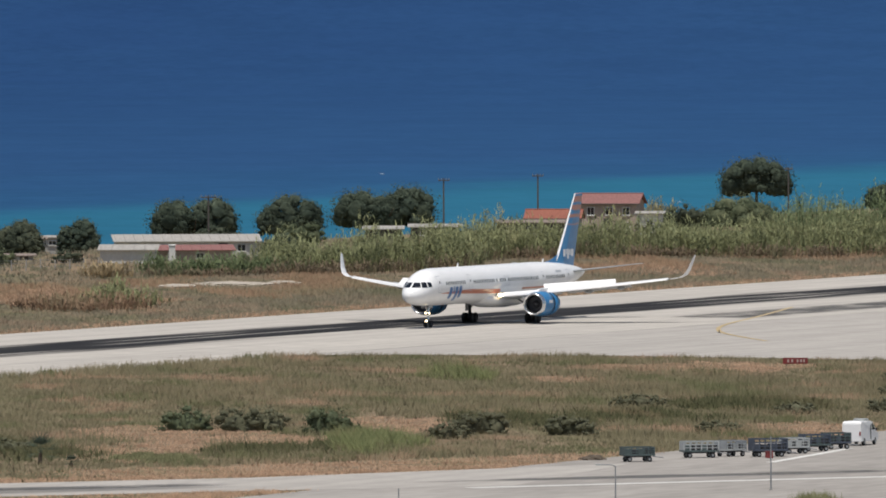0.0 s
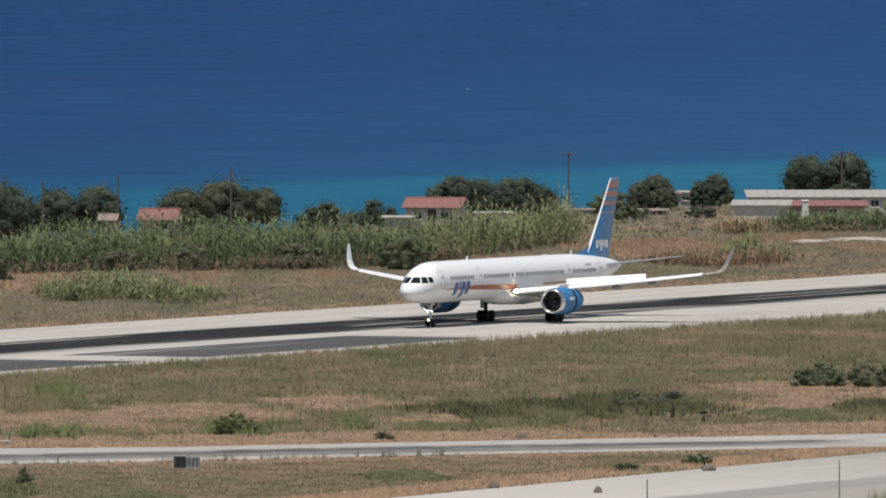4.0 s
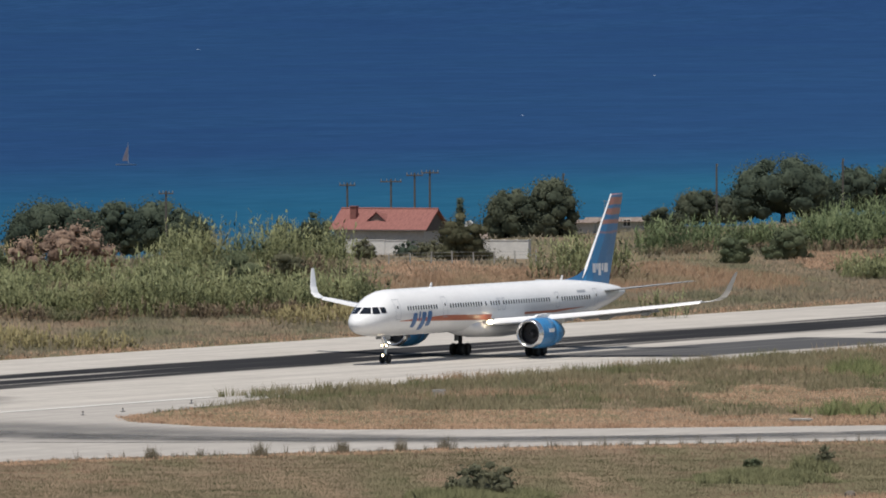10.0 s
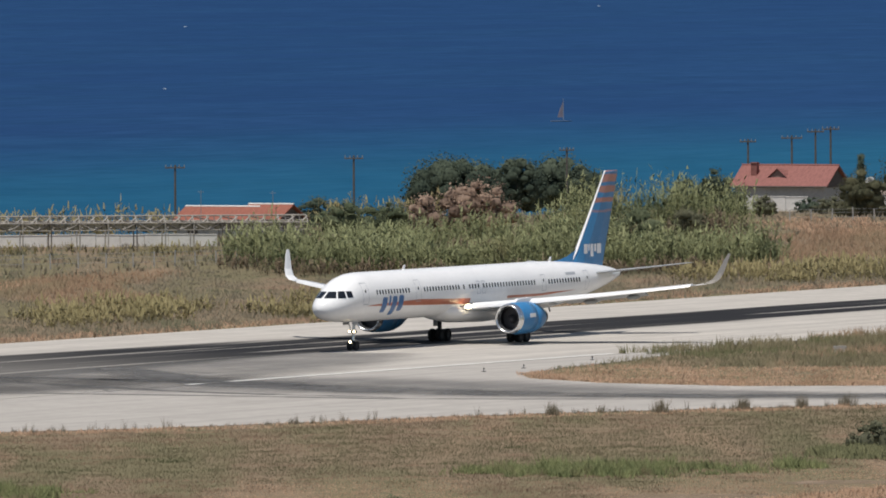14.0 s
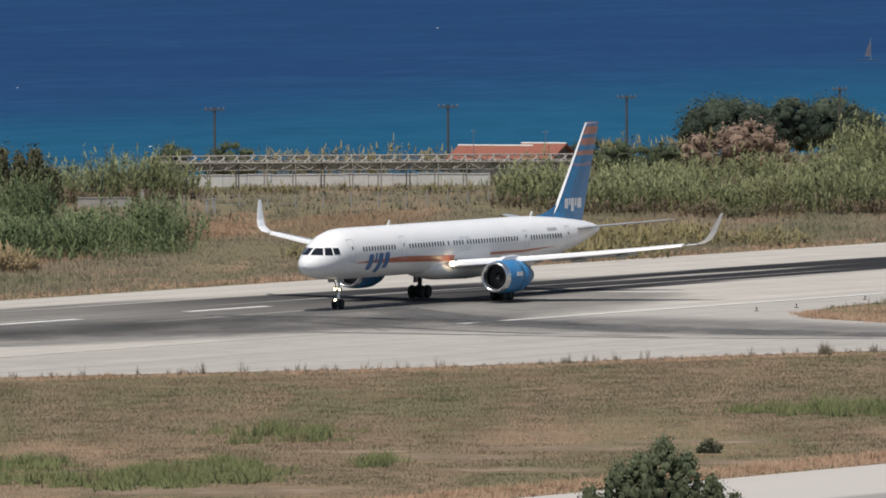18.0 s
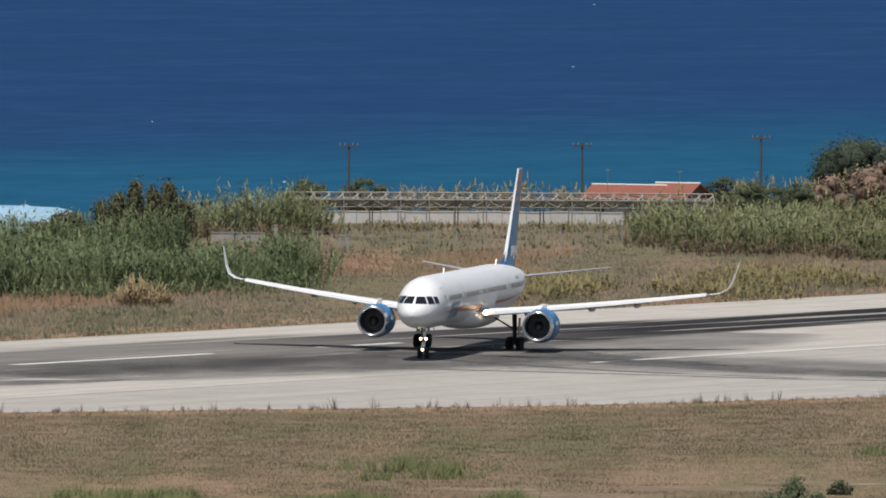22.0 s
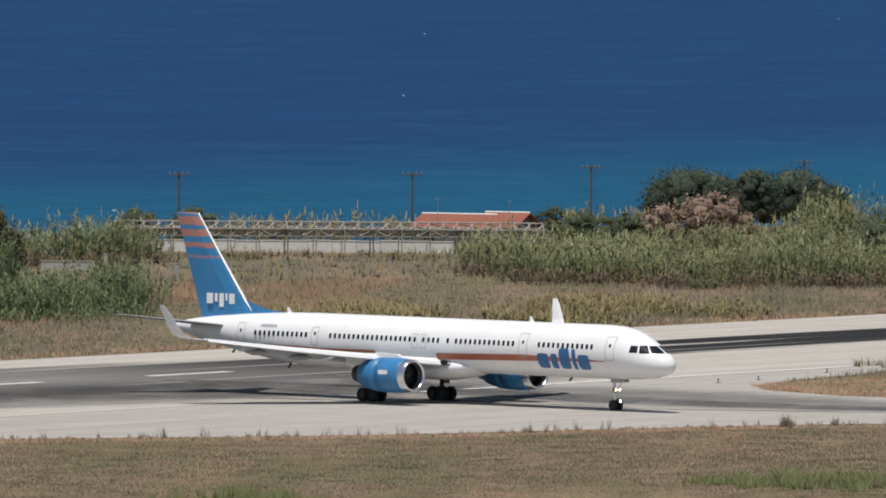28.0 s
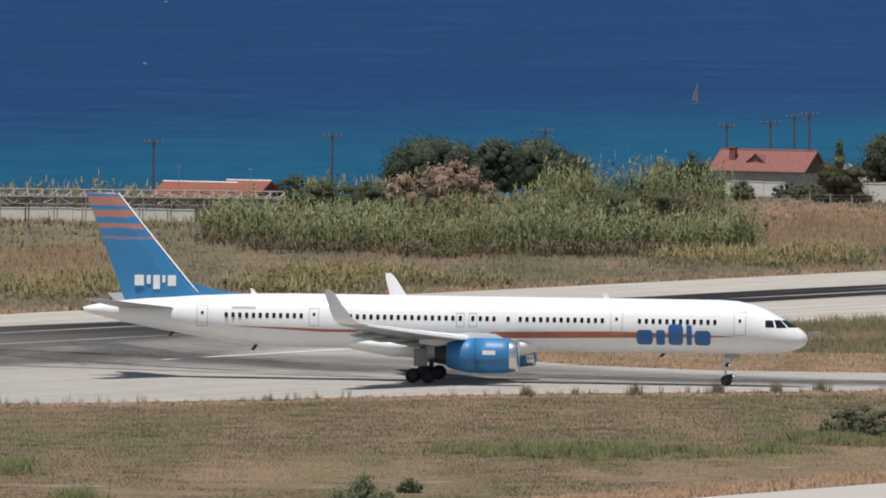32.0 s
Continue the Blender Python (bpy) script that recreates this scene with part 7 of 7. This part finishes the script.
fence([(-24, 1484), (-16, 1486), (0, 1494), (14, 1506)], 1.5, 2.6, "old wire fence with pale posts on the strip")
fence([(70, 1648), (86, 1654)], 1.4, 2.2, "old wire fence in front of the white house")
fence([(212, 1924), (226, 1934)], 1.4, 2.4, "old wire fence before the small houses")

# pale gravel heap on the strip
for x, y, rx, ry in ((231.5, 1846, 5.4, 5), (224.0, 1836, 2.6, 3), (238.5, 1850, 2.2, 3)):
    bm = B()
    bmesh.ops.create_icosphere(bm, subdivisions=3, radius=1)
    for v in bm.verts:
        k = 1 + 0.3 * noise.noise(v.co * 2.4 + Vector((x, y, 0)))
        v.co = Vector((v.co.x * rx * k, v.co.y * ry * k, max(-0.05, v.co.z * 0.34 * k)))
    g = tagged(part("gravel_bank", bm, material("pale_gravel", (0.42, 0.37, 0.31), 0.95, vary=0.2, scale=1.5, bump=0.5), None), "low bank of pale gravel on the strip", "gravel")
    g.matrix_basis = pose(x, y, 0)

# ---- apron things ----
CART_BODY = material("cart_grey_green", (0.085, 0.115, 0.115), 0.6, vary=0.25, scale=2)
CART_BLUE = material("cart_blue_grey", (0.075, 0.09, 0.12), 0.6, vary=0.2, scale=2)
CART_WHITE = material("cart_white", (0.42, 0.44, 0.44), 0.6, vary=0.15, scale=2)
CANVAS = material("grey_canvas", (0.33, 0.35, 0.36), 0.9, vary=0.15, scale=2)
RED = material("red_paint", (0.22, 0.035, 0.035), 0.5, vary=0.2, scale=2)
BARS = material("sign_bars", (0.5, 0.4, 0.36), 0.6, vary=0.1)


def cart(x, y, turn, ln, mat, side, h=1.25, label="grey-green baggage trailer parked on the apron"):
    """A baggage trailer: flat bed on four wheels with end panels."""
    t = thing("baggage_trailer", pose(x, y, 0.03, 0, 0, turn), label, "trailer", "baggage trailers on the apron")
    part("bed", box(B(), 0, 0, 0.55, ln, 1.45, 0.14, 0.02), mat, t)
    part("chassis", box(B(), 0, 0, 0.42, ln * 0.85, 0.5, 0.12), DARKM, t)
    for s in (-1, 1):
        part("end_panel", box(B(), s * (ln / 2 - 0.04), 0, 0.62 + (h - 0.62) / 2, 0.06, 1.4, h - 0.62, 0.01), side, t)
        for k in (-1, 1):
            w = part("wheel", lathe_y([(0.03, -0.09), (0.16, -0.09), (0.21, -0.06), (0.21, 0.06), (0.16, 0.09), (0.03, 0.09)], s * ln * 0.32, k * 0.6, 0.21, 14), RUBBER, t)
            part("rim", lathe_y([(0.01, -0.1), (0.11, -0.1), (0.11, 0.1), (0.01, 0.1)], s * ln * 0.32, k * 0.6, 0.21, 10), IRON, w)
    for k in (-1, 1):
        for z in (0.3, 0.65, 1.0):
            part("side_rail", box(B(), 0, k * 0.7, 0.62 + (h - 0.66) * z, ln - 0.1, 0.04, 0.07 if z < 1 else 0.1, 0.01), side, t)
        m = max(3, int(ln / 0.5))
        for i in range(m + 1):
            part("side_post", box(B(), (i / m - 0.5) * (ln - 0.16), k * 0.7, 0.62 + (h - 0.62) / 2, 0.07, 0.05, h - 0.62), side, t)
    r = random.Random(int(x * 10))
    for i in range(4):
        part("load", box(B(), (i / 3 - 0.5) * (ln - 0.9), (r.random() - 0.5) * 0.4, 0.62 + 0.18, 0.5 + 0.2 * r.random(), 0.7, 0.36 + 0.2 * r.random(), 0.03), DARKM if i % 2 else mat, t)
    part("tow_bar", rod(B(), (ln / 2, 0, 0.42), (ln / 2 + 0.9, 0, 0.3), 0.04, 0.04, 6), IRON, t)
    return t


cart(187.3, 1230, 8, 2.6, CART_BODY, CART_BODY, 1.2)
cart(193.6, 1238, 6, 3.0, CART_BODY, CART_WHITE, 1.35, "grey-green baggage trailer with pale sides")
cart(196.6, 1240.5, 30, 2.2, CART_WHITE, CANVAS, 1.3, "pale baggage trailer parked on the apron")
cart(199.4, 1239, 8, 3.0, CART_BLUE, CART_BLUE, 1.5, "dark blue-grey baggage trailer on the apron")
cart(202.7, 1246, 12, 2.2, CART_WHITE, CART_WHITE, 1.3, "pale baggage trailer parked on the apron")
cart(205.2, 1251, 10, 2.4, CART_BODY, CART_BLUE, 1.4, "grey-green baggage trailer parked on the apron")
cart(207.8, 1256, 14, 2.2, CART_BLUE, CART_BODY, 1.35, "dark blue-grey baggage trailer on the apron")
chock = thing("red_hydrant_cover", pose(199.0, 1236, 0.03), "small red box beside the trailers", "box")
part("body", box(B(), 0, 0, 0.25, 0.6, 0.4, 0.5, 0.03), RED, chock)
part("lid", box(B(), 0, 0, 0.53, 0.66, 0.46, 0.06, 0.01), RED, chock)


def van(x, y, turn):
    t = thing("van", pose(x, y, 0.03, 0, 0, turn), "white van with a roof lamp bar on the apron", "van")
    prof = [(-2.2, 0.35), (2.15, 0.35), (2.25, 0.75), (2.2, 1.0), (1.55, 1.22), (0.95, 1.9), (0.5, 2.02), (-1.95, 2.02), (-2.2, 1.85)]
    bm = B()
    L = [bm.verts.new((px, 0.88 if pz < 1.3 else 0.8, pz)) for px, pz in prof]
    R = [bm.verts.new((px, -0.88 if pz < 1.3 else -0.8, pz)) for px, pz in prof]
    bm.faces.new(L[::-1])
    bm.faces.new(R)
    for i in range(len(prof)):
        j = (i + 1) % len(prof)
        bm.faces.new((L[i], L[j], R[j], R[i]))
    bmesh.ops.recalc_face_normals(bm, faces=bm.faces)
    bmesh.ops.bevel(bm, geom=[e for e in bm.edges], offset=0.05, segments=2, affect="EDGES")
    body = part("body", bm, WHITE, t, "white van body")
    part("windscreen", mesh_of("windscreen", [(1.5, -0.72, 1.3), (1.5, 0.72, 1.3), (1.02, 0.68, 1.86), (1.02, -0.68, 1.86)], [(0, 1, 2, 3)], GLASS), None, body)
    for s in (-1, 1):
        part("side_window", mesh_of("side_window", [(0.55, s * 0.885, 1.28), (1.32, s * 0.885, 1.28), (0.95, s * 0.83, 1.78), (0.55, s * 0.83, 1.78)], [(0, 1, 2, 3) if s < 0 else (3, 2, 1, 0)], GLASS), None, body)
        part("side_mark", box(B(), 0.2, s * 0.895, 1.1, 0.1, 0.03, 1.2), DARKM, body)
        part("mirror", box(B(), 1.35, s * 1.0, 1.3, 0.1, 0.16, 0.22, 0.02), DARKM, body)
        part("headlight", box(B(), 2.2, s * 0.62, 0.8, 0.12, 0.3, 0.18, 0.02), GLASS, body)
        part("tail_light", box(B(), -2.21, s * 0.75, 1.0, 0.06, 0.14, 0.35, 0.01), RED, body)
        for q in (-1.4, 1.4):
            w = part("wheel", lathe_y([(0.03, -0.11), (0.25, -0.11), (0.33, -0.07), (0.33, 0.07), (0.25, 0.11), (0.03, 0.11)], q, s * 0.78, 0.33, 18), RUBBER, t)
            part("rim", lathe_y([(0.01, -0.12), (0.19, -0.12), (0.19, 0.12), (0.01, 0.12)], q, s * 0.78, 0.33, 12), IRON, w)
    part("lamp_bar", box(B(), 0.3, 0, 2.11, 0.5, 1.2, 0.16, 0.04), CART_WHITE, t)
    part("bumper", box(B(), 2.22, 0, 0.45, 0.14, 1.6, 0.22, 0.03), DARKM, t)
    return t


van(211.3, 1265, 62)
rubble = thing("earth_heap", pose(184.4, 1235, 0), "low brown heap beside the trailers", "heap")
bm = B()
bmesh.ops.create_icosphere(bm, subdivisions=3, radius=1)
for v in bm.verts:
    k = 1 + 0.35 * noise.noise(v.co * 2)
    v.co = Vector((v.co.x * 1.1 * k, v.co.y * 0.9 * k, max(-0.05, v.co.z * 0.42 * k)))
part("heap", bm, BARK, rubble)


def lamp_post(x, y, h, arm):
    t = thing("lamp_post" if arm else "steel_post", pose(x, y, 0.02), "grey steel lamp post with a curved arm" if arm else "slim grey steel post at the apron", "post", "posts along the apron")
    part("shaft", rod(B(), (0, 0, 0), (0, 0, h), 0.06, 0.045, 8), IRON, t)
    part("foot", box(B(), 0, 0, 0.05, 0.3, 0.3, 0.1, 0.02), BOARD, t)
    part("cap", rod(B(), (0, 0, h), (0, 0, h + 0.12), 0.05, 0.02, 8), IRON, t)
    if arm:
        bm = B()
        prev = Vector((0, 0, h - 0.05))
        for k in range(1, 7):
            a = k / 6 * math.pi / 2
            p = Vector((-0.5 * (1 - math.cos(a)) - (0.6 if k == 6 else 0), 0, h - 0.05 + 0.25 * math.sin(a)))
            rod(bm, prev, p, 0.035, 0.035, 6)
            prev = p
        a = part("arm", bm, IRON, t)
        part("lamp_head", box(B(), prev.x - 0.2, 0, prev.z, 0.45, 0.16, 0.1, 0.02), CART_WHITE, a)
    return t


for x, y, h, arm in ((96.7, 1001, 3.0, 0), (115.2, 1034.8, 2.9, 0), (132.0, 1065.2, 3.0, 0), (149.8, 1097.3, 2.8, 0), (171.4, 1136.4, 2.9, 1), (187.9, 1166.2, 4.0, 0)):
    lamp_post(x, y, h, arm)

# dark control cabinet in the grass
cab = thing("control_cabinet", pose(92.2, 1135, 0, 0, 0, 8), "pair of dark and grey metal cabinets in the grass", "cabinet")
part("cabinet_body", box(B(), -0.5, 0, 0.45, 0.75, 0.6, 0.9, 0.02), DARKM, cab)
c2 = part("cabinet_body", box(B(), 0.45, 0, 0.42, 1.05, 0.6, 0.84, 0.02), IRON, cab)
for k in (0.15, 0.45, 0.75):
    part("vent", box(B(), k, -0.315, 0.45, 0.06, 0.04, 0.6), DARKM, c2)
part("plinth", box(B(), 0, 0, 0.03, 2.0, 0.75, 0.1), BOARD, cab)

# red taxi sign; its writing is too small to read
sign = thing("taxiway_sign", pose(243.0, 1493, 0, 0, 0, 6), "low red airfield sign with pale bars", "sign")
part("panel", box(B(), 0, 0, 0.5, 2.5, 0.18, 0.6, 0.02), RED, sign)
for k in (-0.75, -0.35, 0.2, 0.55, 0.85):
    part("bar", box(B(), k, -0.1, 0.5, 0.18, 0.03, 0.28), BARS, sign)
for k in (-0.9, 0.9):
    part("leg", rod(B(), (k, 0, 0), (k, 0, 0.25), 0.04, 0.04, 6), IRON, sign)

box1 = thing("marker_box", pose(56.9, 1246, 0, 0, 0, 10), "small grey marker box beside the runway", "box")
part("panel", box(B(), 0, 0, 0.32, 1.05, 0.35, 0.5, 0.03), BOARD, box1)
part("foot", box(B(), 0, 0, 0.04, 1.15, 0.45, 0.1), BOARD, box1)


def edge_light(x, y):
    t = thing("edge_light", pose(x, y, 0.05), "small dark runway edge light", "light", "edge lights of the runway")
    part("stem", rod(B(), (0, 0, 0), (0, 0, 0.2), 0.04, 0.04, 8), IRON, t)
    part("globe", rod(B(), (0, 0, 0.2), (0, 0, 0.3), 0.07, 0.05, 10), GLASS, t)
    part("base_plate", rod(B(), (0, 0, 0), (0, 0, 0.03), 0.2, 0.2, 12), DARKM, t)
    return t


for x, y in ((27.3, 1207), (30.6, 1214), (36.5, 1231.5), (254.4, 1613)):
    edge_light(x, y)
for s in range(1140, 1440, 60):
    edge_light(*xy(s, 565.2))

# slab and stones in the grass
STONE = material("dark_stone", (0.16, 0.14, 0.115), 0.95, vary=0.3, scale=1.5, bump=0.4)
for x, y, w in ((123.0, 1193, 0.9), (130.0, 1127, 1.1), (75.6, 1045, 0.8), (111.0, 1096, 0.8), (117.5, 1087, 0.6)):
    bm = B()
    bmesh.ops.create_icosphere(bm, subdivisions=2, radius=0.5)
    for v in bm.verts:
        v.co = Vector((v.co.x * w, v.co.y * w * 0.7, v.co.z * 0.75)) * (1 + 0.3 * noise.noise(v.co * 3 + Vector((x, 0, 0))))
    r = tagged(part("stone", bm, STONE, None), "dark grey stone in the grass", "stone")
    r.matrix_basis = pose(x, y, 0.12)
drain = thing("concrete_cover", pose(82.0, 1186, 0, 0, 0, 5), "low concrete cover beside the taxiway", "cover")
part("slab", box(B(), 0, 0, 0.18, 1.7, 1.1, 0.14, 0.02), BOARD, drain)
for k in (-0.6, 0.6):
    part("support", box(B(), k, 0, 0.06, 0.25, 0.9, 0.14), BOARD, drain)
# ---- white caps on the sea ----
FOAM = material("foam", (0.36, 0.43, 0.5), 0.9, vary=0.05)
vs, fs = [], []
for k in range(17):
    y = 1950 + 2600 * RNG.random() ** 1.2
    x = y * math.tan(radians(-2.2 + 12.5 * RNG.random()))
    w, l = 0.12 + 0.3 * RNG.random(), 1.0 + 2.5 * RNG.random()
    o = len(vs)
    for j in range(7):
        a = 2 * math.pi * j / 7
        vs.append((x + w * 1.6 * math.cos(a) * (0.7 + 0.5 * RNG.random()), y + l * math.sin(a) * (0.7 + 0.5 * RNG.random()), SEA_Z + 0.05))
    vs.append((x, y, SEA_Z + 0.14))
    fs += [(o + j, o + (j + 1) % 7, o + 7) for j in range(7)]
tagged(new("white_caps", mesh_of("white_caps", vs, fs, FOAM)), "small white wave crests on the sea", "waves", kind="stuff")

motions()
